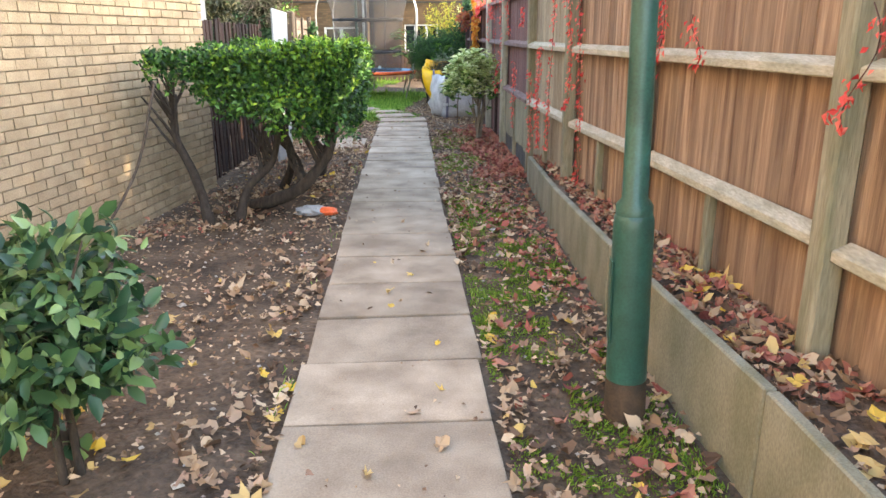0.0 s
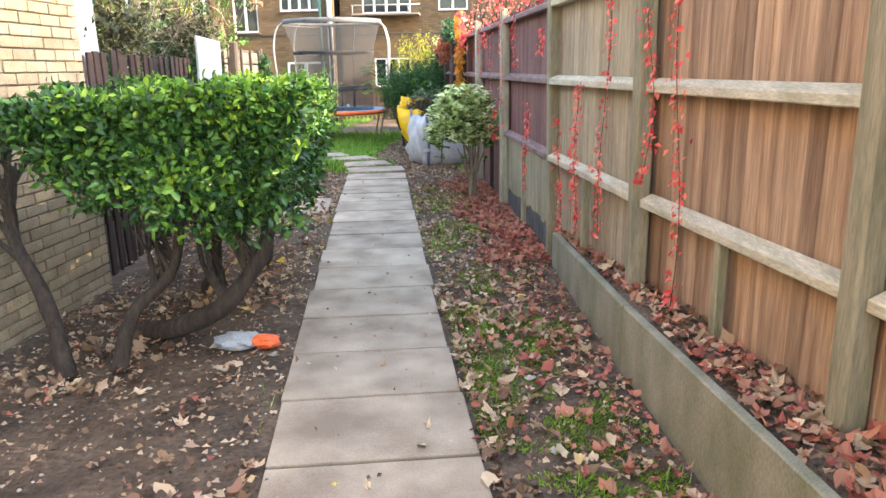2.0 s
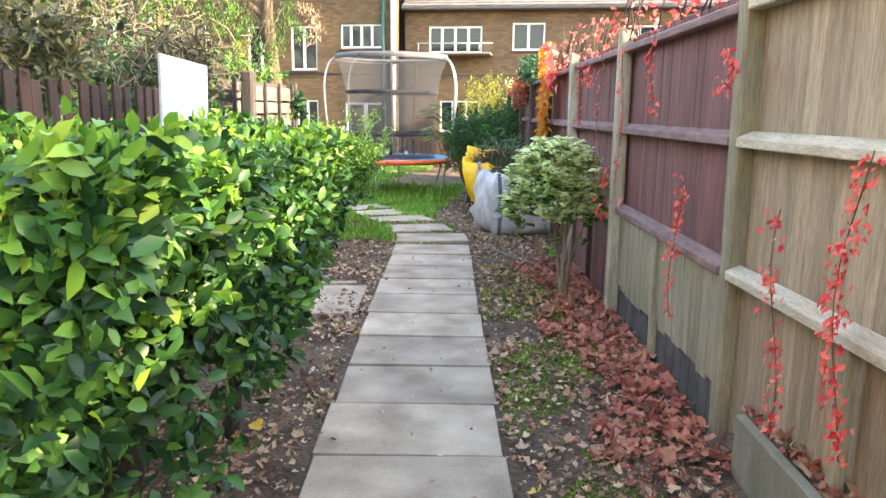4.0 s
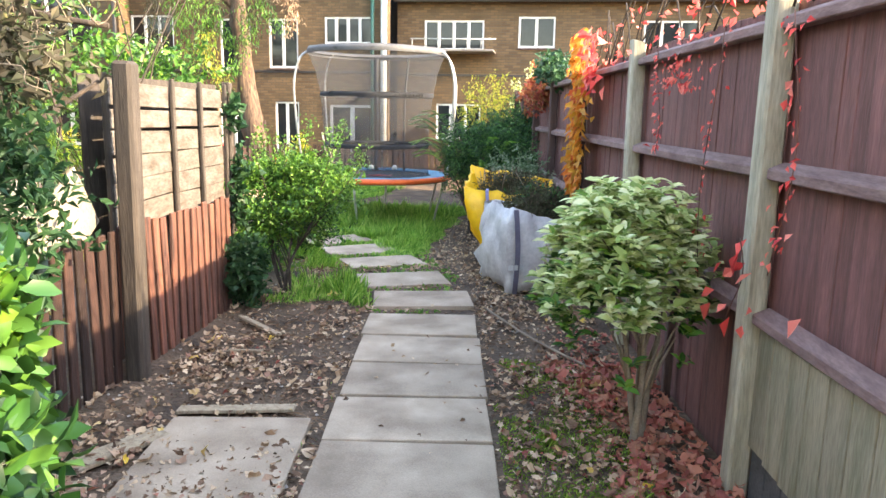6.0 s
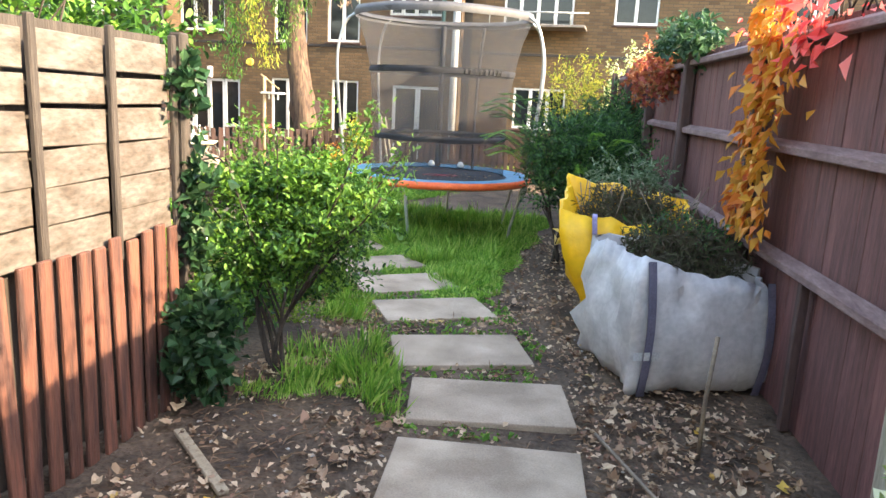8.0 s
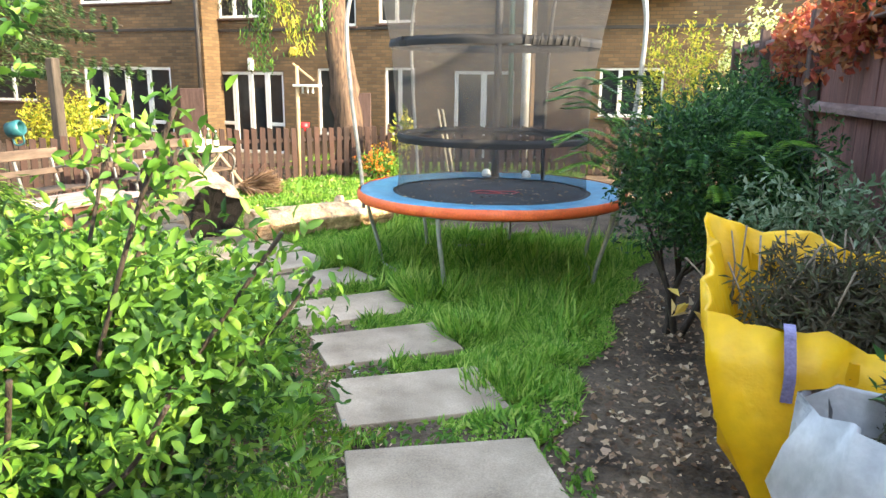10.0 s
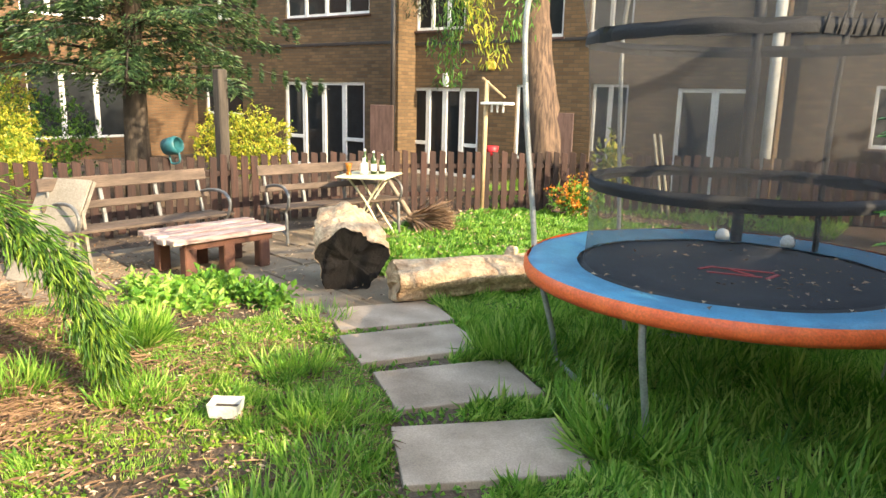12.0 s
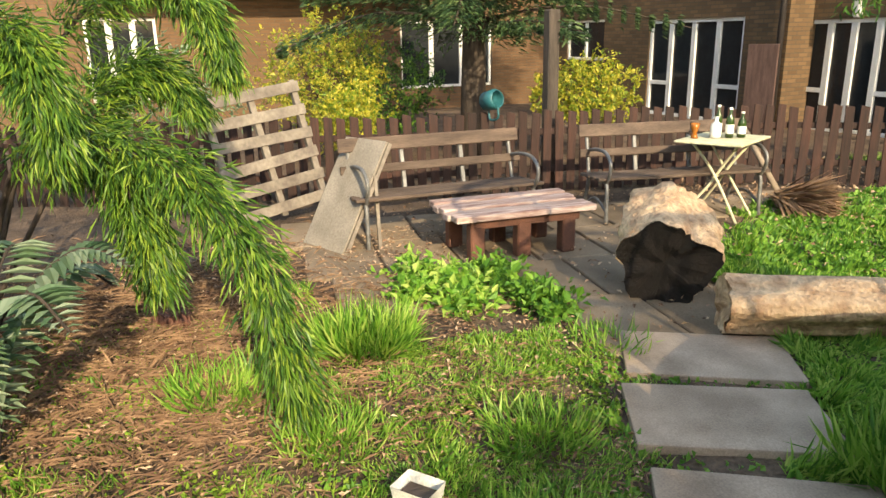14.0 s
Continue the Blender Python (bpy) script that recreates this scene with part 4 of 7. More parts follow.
# ---- builders' bags ----
def sack(x, y, rz, size, height, key, label, tips, lean=0.0):
    """Woven cube sack, bulging and creased; tips: how far each corner of the rim stands up."""
    bag = thing("rubble_sack", x, y, float(gz(x, y)), label, "sack", group="rubble sacks", rz=rz)
    n = 16
    m4 = n * 4
    V, F = [], []
    levels = [(0.0, -1.8, 0), (0.03, -0.7, 0), (0.14, 0.5, 0), (0.32, 1.3, 0), (0.52, 1.2, 0), (0.7, 0.8, 0), (0.86, 0.3, 0.5), (1.0, -0.1, 1), (0.985, -0.3, 1), (0.6, -0.4, 0.3)]
    for z, r, top in levels:
        for k in range(m4):
            side, q = divmod(k, n)
            t = q / n
            cx, cy = [(t, 0), (1, t), (1 - t, 1), (0, 1 - t)][side]
            px, py = cx - 0.5, cy - 0.5
            g = (px * px + py * py) ** 0.5
            k2 = 1.0 + (0.10 - 0.26 * max(0, g - 0.52)) * r
            w = 0.05 * noise.noise(Vector((px * 6 + x, py * 6, z * 5))) + 0.035 * noise.noise(Vector((px * 17, py * 17 + x, z * 13))) + 0.012 * noise.noise(Vector((px * 40, py * 40, z * 9)))
            rise = tips[0] * (1 - cx) * (1 - cy) + tips[1] * cx * (1 - cy) + tips[2] * cx * cy + tips[3] * (1 - cx) * cy
            zz = z * height + top * (rise + 0.05 * noise.noise(Vector((px * 7, py * 7, 3 + x))))
            V.append(((px * k2 + px * w * 2.5 + 0.5 + lean * (1 - z) * (1 - cx)) * size, (py * k2 + py * w * 2.5 + 0.5) * size, zz))
    for j in range(len(levels) - 1):
        for k in range(m4):
            F.append([j * m4 + k, j * m4 + (k + 1) % m4, (j + 1) * m4 + (k + 1) % m4, (j + 1) * m4 + k])
    F.append(list(reversed(range(m4))))
    mesh_ob("sack_body", V, F, key, bag, smooth=True)
    return bag


def strap_line(bag, pts, key, w=0.024):
    sp = smooth_line(pts, 7)
    V, F = [], []
    for p in sp:
        V += [(p.x - w, p.y, p.z), (p.x + w, p.y, p.z), (p.x + w, p.y - 0.006, p.z), (p.x - w, p.y - 0.006, p.z)]
    for i in range(len(sp) - 1):
        for q in range(4):
            F.append([i * 4 + q, i * 4 + (q + 1) % 4, i * 4 + 4 + (q + 1) % 4, i * 4 + 4 + q])
    mesh_ob("strap", V, F, key, bag)


bag = sack(-0.45, 15.08, 23, 0.86, 0.72, "sack_white", "large creased white woven sack full of garden cuttings", (0.10, -0.04, 0.05, 0.10))
strap_line(bag, [(0.07, 0.0, 0.0), (0.06, -0.055, 0.2), (0.065, -0.06, 0.45), (0.055, -0.045, 0.68), (0.05, -0.02, 0.82)], "strap")
strap_line(bag, [(0.80, -0.02, 0.0), (0.81, -0.07, 0.25), (0.80, -0.075, 0.5), (0.80, -0.03, 0.70)], "strap")
for k, w in enumerate((0.05, 0.035, 0.045)):
    ob = part("print_mark", block(w, 0.003, 0.05, bev=0), "pipe_grey", bag)
    ob.matrix_local = pose(-0.01 + k * 0.055, -0.088, 0.28, 4, 0, 0)
blob_leaves("cut_foliage", (0.5, 0.5, 0.74), (0.42, 0.42, 0.26), 6500, 0.06, "dead_twig", bag, hollow=0.2, up=0.5, width=0.2, label="tangle of dry cut twigs")
blob_leaves("green_sprig", (0.55, 0.6, 0.84), (0.36, 0.34, 0.2), 1100, 0.05, "dark_leaf", bag, hollow=0.3, up=0.7, width=0.35)
ybag = sack(-1.02, 16.18, 1, 0.98, 0.84, "sack_yellow", "bright yellow plastic sack of cuttings behind the white one", (0.08, -0.02, 0.10, 0.24), lean=0.34)
strap_line(ybag, [(0.27, -0.03, 0.66), (0.27, -0.05, 0.76), (0.26, -0.03, 0.88), (0.26, 0.02, 0.91)], "strap_purple", 0.018)
blob_leaves("cut_foliage", (0.5, 0.45, 0.82), (0.42, 0.40, 0.30), 6500, 0.06, "dead_twig", ybag, hollow=0.2, up=0.5, width=0.2, label="tangle of dry cut twigs")
lines = []
for k in range(40):
    p = Vector((random.uniform(0.1, 0.9), random.uniform(0.1, 0.9), 0.7))
    e = p + Vector((random.uniform(-0.25, 0.25), random.uniform(-0.25, 0.25), random.uniform(0.2, 0.42)))
    lines.append(([p, p.lerp(e, 0.5) + Vector((0.02, 0.03, 0)), e], 0.004))
tubes("twig", lines, "twig", ybag, n=5)["kind"] = "stuff"
stick = tagged(tubes("stake", [([(-0.12, 14.42, -0.05), (-0.12, 14.43, 0.3), (-0.10, 14.44, 0.62)], 0.011)], "twig"), "thin wooden stake pushed into the soil", "stake")

# ---- benches ----
def bench(x, y, length, rz, label):
    """Slatted garden bench with curled iron ends; its back lies along -x."""
    b = thing("bench", x, y, -0.06, label, "bench", group="garden benches", rz=rz)
    for e in (-1, 1):
        yy = e * (length / 2 - 0.09)
        ends = [
            ([(0.26, yy, 0.0), (0.25, yy, 0.2), (0.22, yy, 0.38), (0.0, yy, 0.40), (-0.2, yy, 0.38)], 0.019),
            ([(-0.32, yy, 0.0), (-0.24, yy, 0.2), (-0.2, yy, 0.38), (-0.25, yy, 0.6), (-0.32, yy, 0.86)], 0.019),
            ([(-0.25, yy, 0.62), (-0.05, yy, 0.66), (0.18, yy, 0.66), (0.30, yy, 0.58), (0.29, yy, 0.47), (0.22, yy, 0.38)], 0.017),
            ([(-0.22, yy, 0.12), (0.0, yy, 0.2), (0.24, yy, 0.12)], 0.013)]
        tubes("iron_end", [(smooth_line(p, 6), r) for p, r in ends], "cast_iron", b)
    for k in range(4):
        part("seat_slat", block(0.085, length, 0.03, (0.22 - k * 0.128, 0, 0.425 - 0.008 * k), bev=0.006), "bench_wood", b)
    for k in range(2):
        z = 0.60 + k * 0.21
        part("back_slat", block(0.028, length, 0.075 if k < 1 else 0.12, (-0.225 - 0.055 * k, 0, z), bev=0.006, turn=Matrix.Rotation(radians(-14), 3, "Y")), "bench_wood", b)
    for e in (-0.33, 0.33):
        part("back_brace", block(0.03, 0.04, 0.5, (-0.27, e * length / 2, 0.62), bev=0.005, turn=Matrix.Rotation(radians(-14), 3, "Y")), "cast_iron", b)
    return b


bench(-8.42, 19.62, 1.75, -2, "weathered brown slatted bench with curled iron ends")
bench(-8.06, 21.90, 1.75, -13, "grey weathered slatted bench with curled iron ends")

# ---- low table ----
lt = thing("coffee_table", -7.72, 19.92, -0.06, "low rustic timber table with a pale top", "table", rz=-4)
for k in range(5):
    part("top_board", block(0.128, 1.2 + random.uniform(-0.09, 0.09), 0.05, (-0.28 + k * 0.14, random.uniform(-0.03, 0.03), 0.365 + random.uniform(-0.008, 0.008)), bev=0.01, seg=2), "table_top", lt)
part("rail", block(0.06, 0.95, 0.07, (0.26, 0, 0.305), bev=0.006), "table_leg", lt)
part("rail", block(0.06, 0.95, 0.07, (-0.26, 0, 0.305), bev=0.006), "table_leg", lt)
for sx in (-0.24, 0.24):
    for sy in (-0.42, -0.02, 0.38):
        part("leg", block(0.11, 0.12, 0.30, (sx, sy, 0.15), bev=0.012), "table_leg", lt)

# ---- tall metal table and bottles ----
tt = thing("side_table", -7.78, 22.22, -0.06, "cream painted folding metal garden table", "table", rz=25)
part("tabletop", block(0.62, 0.78, 0.022, (0, 0, 0.74), bev=0.006), "cream_metal", tt)
for e in (-1, 1):
    tubes("leg", [(smooth_line([(0.26, e * 0.2, 0.0), (0.08, e * 0.16, 0.3), (-0.05, e * 0.15, 0.5), (-0.22, e * 0.2, 0.73)], 6), 0.013)], "cream_metal", tt)
    tubes("leg", [(smooth_line([(-0.28, e * 0.22, 0.0), (-0.06, e * 0.13, 0.3), (0.06, e * 0.12, 0.5), (0.22, e * 0.18, 0.73)], 6), 0.013)], "cream_metal", tt)
tubes("stretcher", [([(0.0, -0.16, 0.4), (0.0, 0.16, 0.4)], 0.01)], "cream_metal", tt)


def bottle(x, y, z, h, r, key, label, cap="plastic_white"):
    b = thing("bottle", x, y, z, label, "bottle", group="bottles on the table")
    lathe([(0.0001, 0), (r, 0.003), (r, h * 0.55), (r * 0.85, h * 0.66), (r * 0.36, h * 0.78), (r * 0.36, h * 0.95), (0.0001, h * 0.952)], "glass_body", key, n=14, parent=b)
    lathe([(r * 1.02, h * 0.15), (r * 1.02, h * 0.45)], "paper_label", cap, n=14, parent=b)
    lathe([(r * 0.4, h * 0.93), (r * 0.4, h), (0.0001, h * 1.002)], "cap", cap, n=14, parent=b)


tz = -0.06 + 0.752
for dx, dy, h, r, key in ((0.02, 0.05, 0.28, 0.038, "bottle_green"), (-0.08, 0.0, 0.30, 0.038, "bottle_green"), (0.06, 0.16, 0.24, 0.04, "bottle_green"), (-0.02, -0.08, 0.20, 0.05, "plastic_white")):
    bottle(-7.78 + dx, 22.22 + dy, tz, h, r, key, "green glass wine bottle with a pale label" if key != "plastic_white" else "squat white plastic bottle on the table")
gl = thing("glass", -7.9, 21.98, tz, "small amber drinking glass on the table", "glass")
lathe([(0.0001, 0), (0.035, 0.002), (0.03, 0.02), (0.02, 0.05), (0.035, 0.09), (0.045, 0.14), (0.042, 0.14), (0.03, 0.08), (0.0001, 0.06)], "bowl", "amber", n=14, parent=gl)

# ---- logs ----
def log(name, p0, p1, r0, r1, label, n=72, seg=34, lobes=0.12, key="log_wood", burnt=False):
    """A felled trunk: uneven bark, cut ends."""
    t = thing(name, p0[0], p0[1], 0, label, "log")
    a, b = Vector(p0) - Vector((p0[0], p0[1], 0)), Vector(p1) - Vector((p0[0], p0[1], 0))
    d = (b - a).normalized()
    u = d.cross(Vector((0, 0, 1))).normalized()
    w = u.cross(d)
    V, F = [], []
    for i in range(seg + 1):
        q = i / seg
        c, r = a.lerp(b, q), r0 + (r1 - r0) * q
        for k in range(n):
            th = 2 * math.pi * k / n
            e = 1 + lobes * math.sin(th * 3 + 1) + lobes * 0.7 * math.sin(th * 5 + q) + (0.07 * abs(math.sin(th * 4 + q * 1.5)) if burnt else 0.0) + 0.10 * noise.noise(Vector((math.cos(th) * 2, math.sin(th) * 2, q * 4))) + 0.06 * noise.noise(Vector((math.cos(th) * 9, math.sin(th) * 9, q * 3)))
            e += 0.035 * noise.noise(Vector((math.cos(th) * 17, math.sin(th) * 17, q * 2.5)))
            V.append(tuple(c + (u * math.cos(th) + w * math.sin(th) * (1.16 if burnt else 1.0)) * r * e + d * 0.03 * noise.noise(Vector((math.cos(th) * 3, math.sin(th) * 3, 7 + q)))))
    for i in range(seg):
        for k in range(n):
            F.append([i * n + k, i * n + (k + 1) % n, (i + 1) * n + (k + 1) % n, (i + 1) * n + k])
    mesh_ob("bark_side", V, F, key, t, smooth=True)
    for end, i in (("near_end", 0), ("far_end", seg)):
        ev = V[i * n:(i + 1) * n]
        cen = sum((Vector(v) for v in ev), Vector()) / n
        rings_v, rings_f = [], []
        for s in (1.0, 0.86, 0.5, 0.25):
            for v in ev:
                p = cen + (Vector(v) - cen) * s
                p += d * (0.05 * (1 - s) + 0.03 * noise.noise(p * 11)) * (1 if i == 0 else -1)
                rings_v.append(tuple(p))
        rings_v.append(tuple(cen + d * 0.05 * (1 if i == 0 else -1)))
        for s in range(3):
            for k in range(n):
                rings_f.append([s * n + k, s * n + (k + 1) % n, (s + 1) * n + (k + 1) % n, (s + 1) * n + k])
        for k in range(n):
            rings_f.append([3 * n + k, 3 * n + (k + 1) % n, 4 * n])
        black = burnt and i == 0
        mesh_ob("cut_end", rings_v, rings_f, "charred" if black else key, t, "blackened hollow cut face" if black else "")
    return t


log("tree_stump", (-6.08, 20.12, 0.205), (-6.46, 20.44, 0.41), 0.285, 0.255, "thick pale trunk section with a blackened cut face", lobes=0.10, burnt=True)
lg = log("fallen_log", (-5.62, 20.16, 0.11), (-4.66, 21.74, 0.11), 0.175, 0.16, "long barkless pale log lying on the ground", lobes=0.10)
kn = lathe([(0.07, -0.05), (0.06, 0.06), (0.035, 0.1), (0.0001, 0.11)], "knot", "log_wood", n=12, wob=0.02, parent=lg)
kn.matrix_local = pose(0.50, 1.05, 0.23, 12, 20, 0)

# ---- clutter on the patio ----
lb = thing("leaning_board", -8.42, 18.52, -0.06, "grey chipboard sheet propped against the bench", "board", rz=0)
u, w = Vector((0.50, 0.20, 0)), Vector((-0.22, 0.50, 0.86))
nrm = u.cross(w).normalized() * 0.02
q0 = Vector((-0.25, -0.12, 0.0))
V = [tuple(q0 + u * a + w * b + nrm * c) for c in (0, 1) for a, b in ((0, 0), (1, 0), (1, 1), (0, 1))]
mesh_ob("sheet", V, [[0, 3, 2, 1], [4, 5, 6, 7], [0, 1, 5, 4], [1, 2, 6, 5], [2, 3, 7, 6], [3, 0, 4, 7]], "mdf", lb)
V, F = tube_data([q0 + u - nrm * 1.2, q0 + u + w - nrm * 1.2], 0.022, 4)
mesh_ob("batten", V, F, "pallet_wood", lb)
V, F = tube_data([q0 + u + Vector((0, 0.32, 0)), q0 + u + w * 0.7], 0.02, 4)
mesh_ob("prop", V, F, "pallet_wood", lb)

pl = thing("pallet", -9.62, 18.36, -0.05, "weathered wooden pallet leaning on the fence", "pallet")
pl.matrix_world = pose(-9.55, 18.42, 0.0, 0, -14, 4) @ pose(0, 0, 0, 9, 0, 0)
for k in range(6):
    part("slat", block(0.022, 0.98, 0.105, (0.05, 0, 0.08 + k * 0.22), bev=0.004, turn=Matrix.Rotation(radians(random.uniform(-2.5, 2.5)), 3, "X")), "pallet_wood", pl)
for yy in (-0.44, 0.0, 0.44):
    part("bearer", block(0.08, 0.06, 1.25, (0.0, yy, 0.62), bev=0.005), "pallet_wood", pl)

dp = thing("timber_post", -9.75, 21.55, -0.06, "tall blackened timber post by the fence", "post")
part("shaft", block(0.14, 0.14, 2.0, (0, 0, 0.98), bev=0.015), "dark_timber", dp)

pan = thing("plastic_tub", -4.87, 17.92, float(gz(-4.87, 17.92)), "small white plastic tub of rainwater on the grass", "tub", rz=35)
bm = bmesh.new()
bmesh.ops.create_cube(bm, size=1)
bmesh.ops.scale(bm, vec=(0.17, 0.135, 0.08), verts=bm.verts)
bmesh.ops.translate(bm, vec=(0, 0, 0.05), verts=bm.verts)
for v in bm.verts:
    if v.co.z < 0.04:
        v.co.x *= 0.85
        v.co.y *= 0.85
top = [f for f in bm.faces if f.normal.z > 0.9]
bmesh.ops.inset_region(bm, faces=top, thickness=0.012)
bmesh.ops.translate(bm, vec=(0, 0, -0.068), verts=list({v for f in top for v in f.verts}))
bmesh.ops.bevel(bm, geom=bm.edges[:], offset=0.003, segments=2, affect="EDGES")
part("tub", bm, "plastic_white", pan)
part("contents", block(0.135, 0.10, 0.004, (0, 0, 0.045), bev=0), "bench_wood", pan, "grey standing water")

bt = thing("bird_table", -7.9, 24.9, -0.06, "pale timber bird table on a post", "bird table")
tubes("post", [([(0, 0, 0), (0.02, 0, 1.95)], 0.035)], "raw_wood", bt)
part("tray", block(0.42, 0.3, 0.04, (0.18, 0.06, 1.62), bev=0.006), "plastic_white", bt)
part("arm", block(0.5, 0.03, 0.03, (0.14, 0, 1.85), bev=0.005, turn=Matrix.Rotation(radians(35), 3, "Y")), "raw_wood", bt)
for k in range(4):
    part("peg", block(0.03, 0.02, 0.12, (0.02 + k * 0.1, 0.0, 1.55), bev=0.004), "plastic_white", bt)
br = thing("besom", -7.72, 22.98, -0.05, "old straw besom broom leaning on the fence", "broom")
tubes("handle", [([(-0.75, 0.15, 0.78), (0.0, 0.0, 0.12)], 0.03)], "twig", br)
P = rng.normal(size=(900, 3)) * [0.04, 0.04, 0.03] + [0.0, 0.0, 0.12]
leaves("bristles", P, np.array([0.6, 0.18, -0.12]) + rng.normal(size=(900, 3)) * 0.16, rng.normal(size=(900, 3)), 0.55, 0.014, "straw", br)
wc = thing("watering_can", -9.72, 20.72, 0.80, "teal plastic can hung on the pickets", "can")
wc.matrix_world = pose(-9.70, 20.70, 0.97, 0, 78, 15)
lathe([(0.0001, 0), (0.10, 0.01), (0.11, 0.16), (0.09, 0.2), (0.085, 0.2), (0.1, 0.15), (0.0001, 0.05)], "body", "teal", n=18, parent=wc)
tubes("handle", [(smooth_line([(0.09, 0, 0.18), (0.2, 0, 0.16), (0.2, 0, 0.04), (0.1, 0, 0.03)], 6), 0.012)], "teal", wc)
rp = thing("red_tub", -8.2, 25.6, 0.72, "red plastic pot on the fence top", "pot")
lathe([(0.0001, 0), (0.08, 0.005), (0.11, 0.16), (0.1, 0.16), (0.0001, 0.05)], "body", "red_plastic", n=16, parent=rp)
for x, y, w, h in ((-12.1, 27.3, 0.55, 1.5), (-8.2, 27.9, 0.5, 1.45)):
    part_ob = tagged(part("screen_panel", block(w, 0.04, h, bev=0.01), "post_dark", None), "dark brown timber screen beside the house", "screen")
    part_ob.matrix_world = pose(x, y, h / 2 - 0.05, 0, 0, 15)
for x, y in ((-5.9, 26.3), (-5.75, 26.15)):
    tagged(tubes("garden_cane", [([(x + 0.35, y, -0.1), (x, y + 0.3, 1.15)], 0.022)], "post_grey"), "weathered pole leaning on the fence", "pole")

# ---- picket fence behind the patio ----
pk = thing("picket_fence", 0, 0, 0, "low dark red-brown picket fence across the garden", "fence", kind="structure")
PK = [(-11.6, 15.2), (-10.7, 17.8), (-9.95, 19.7), (-9.3, 22.3), (-8.6, 24.0), (-7.0, 26.0), (-4.2, 27.3), (-1.0, 28.2)]
bm = block(0.095, 0.02, 0.90, bev=0.004)
for v in bm.verts:
    if v.co.z > 0.3 and v.co.x > 0:
        v.co.z -= 0.02
pk_me = mesh_of(bm, "picket", "picket")
for x, y, a in along(PK, 0.142):
    piece("picket", pk_me, pk, pose(x, y, 0.40 + random.uniform(-0.02, 0.02), 0, random.uniform(-1.5, 1.5), math.degrees(a) + random.uniform(-2, 2)))
for (x0, y0), (x1, y1) in zip(PK, PK[1:]):
    for z in (0.2, 0.62):
        ob = part("rail", block(math.hypot(x1 - x0, y1 - y0), 0.035, 0.07), "picket", pk)
        a = math.atan2(y1 - y0, x1 - x0)
        ob.matrix_local = pose((x0 + x1) / 2 - 0.03 * math.sin(a), (y0 + y1) / 2 + 0.03 * math.cos(a), z, 0, 0, math.degrees(a))

# ---- small things by the path ----
ls = tagged(part("loose_slab", block(0.76, 0.90, 0.05, bev=0.01, seg=2), "slab", None), "loose pinkish paving slab lying on the soil", "slab")
ls.matrix_world = pose(-1.68, 11.45, 0.005, 0.6, -0.5, 8)
for x, y, l, w, a in ((-1.84, 12.03, 0.66, 0.09, 11), (-2.28, 11.32, 0.80, 0.15, 62), (-2.40, 10.95, 0.6, 0.08, 30), (-2.35, 13.61, 0.66, 0.05, -41), (-2.16, 13.0, 0.32, 0.03, 8)):
    ob = tagged(part("plank", block(l, w, 0.022, bev=0.004), "board_grey", None), "short weathered plank lying on the soil", "plank", group="scrap planks")
    ob.matrix_world = pose(x, y, 0.015, random.uniform(-2, 2), random.uniform(-1, 1), a)
tagged(tubes("cane", [(smooth_line([(-0.62, 14.45, 0.03), (-0.2, 13.6, 0.05), (0.2, 13.05, 0.04)], 8), 0.009)], "twig"), "long thin dry stem lying beside the path", "stem")
lit = thing("carrier_bag", -0.86, 7.10, 0.0, "crumpled white and red plastic wrapper on the soil", "litter")
for dx, key, s in ((-0.07, "white_panel", 0.12), (0.09, "pad_orange", 0.085)):
    bm = bmesh.new()
    bmesh.ops.create_icosphere(bm, subdivisions=3, radius=s)
    for v in bm.verts:
        k = 1 + 0.35 * noise.noise(v.co * 16) + 0.2 * noise.noise(v.co * 34)
        v.co = Vector((v.co.x * k * 1.2, v.co.y * k * 0.8, max(-0.005, v.co.z * k * 0.45 + 0.03)))
    bmesh.ops.translate(bm, vec=(dx, 0, 0), verts=bm.verts)
    part("film", bm, key, lit)

# ---- shrubs and trees ----
def stems(name, base, tops, r, material, parent, bend=0.12, n=6, rough=0.12):
    """Each stem a mesh of its own, forked near its top."""
    for tpt in tops:
        b, t = Vector(base) + Vector((random.uniform(-1, 1), random.uniform(-1, 1), 0)) * r * 2.5, Vector(tpt)
        m1 = b.lerp(t, 0.4) + Vector((random.uniform(-bend, bend), random.uniform(-bend, bend), 0))
        line = smooth_line([b - Vector((0, 0, 0.08)), m1, t], 7)
        q = [r * (1 - 0.65 * i / (len(line) - 1)) for i in range(len(line))]
        lines = [(line, q)]
        for k in range(3):
            s = line[int(len(line) * random.uniform(0.4, 0.8))]
            e = s + (t - b) * random.uniform(0.25, 0.45) + Vector((random.uniform(-1, 1), random.uniform(-1, 1), random.uniform(0, 0.4))) * bend * 1.6
            lines.append(([s, s.lerp(e, 0.5) + Vector((0, 0, 0.02)), e], [r * 0.45, r * 0.33, r * 0.15]))
        tubes(name, lines, material, parent, n=n, rough=rough)


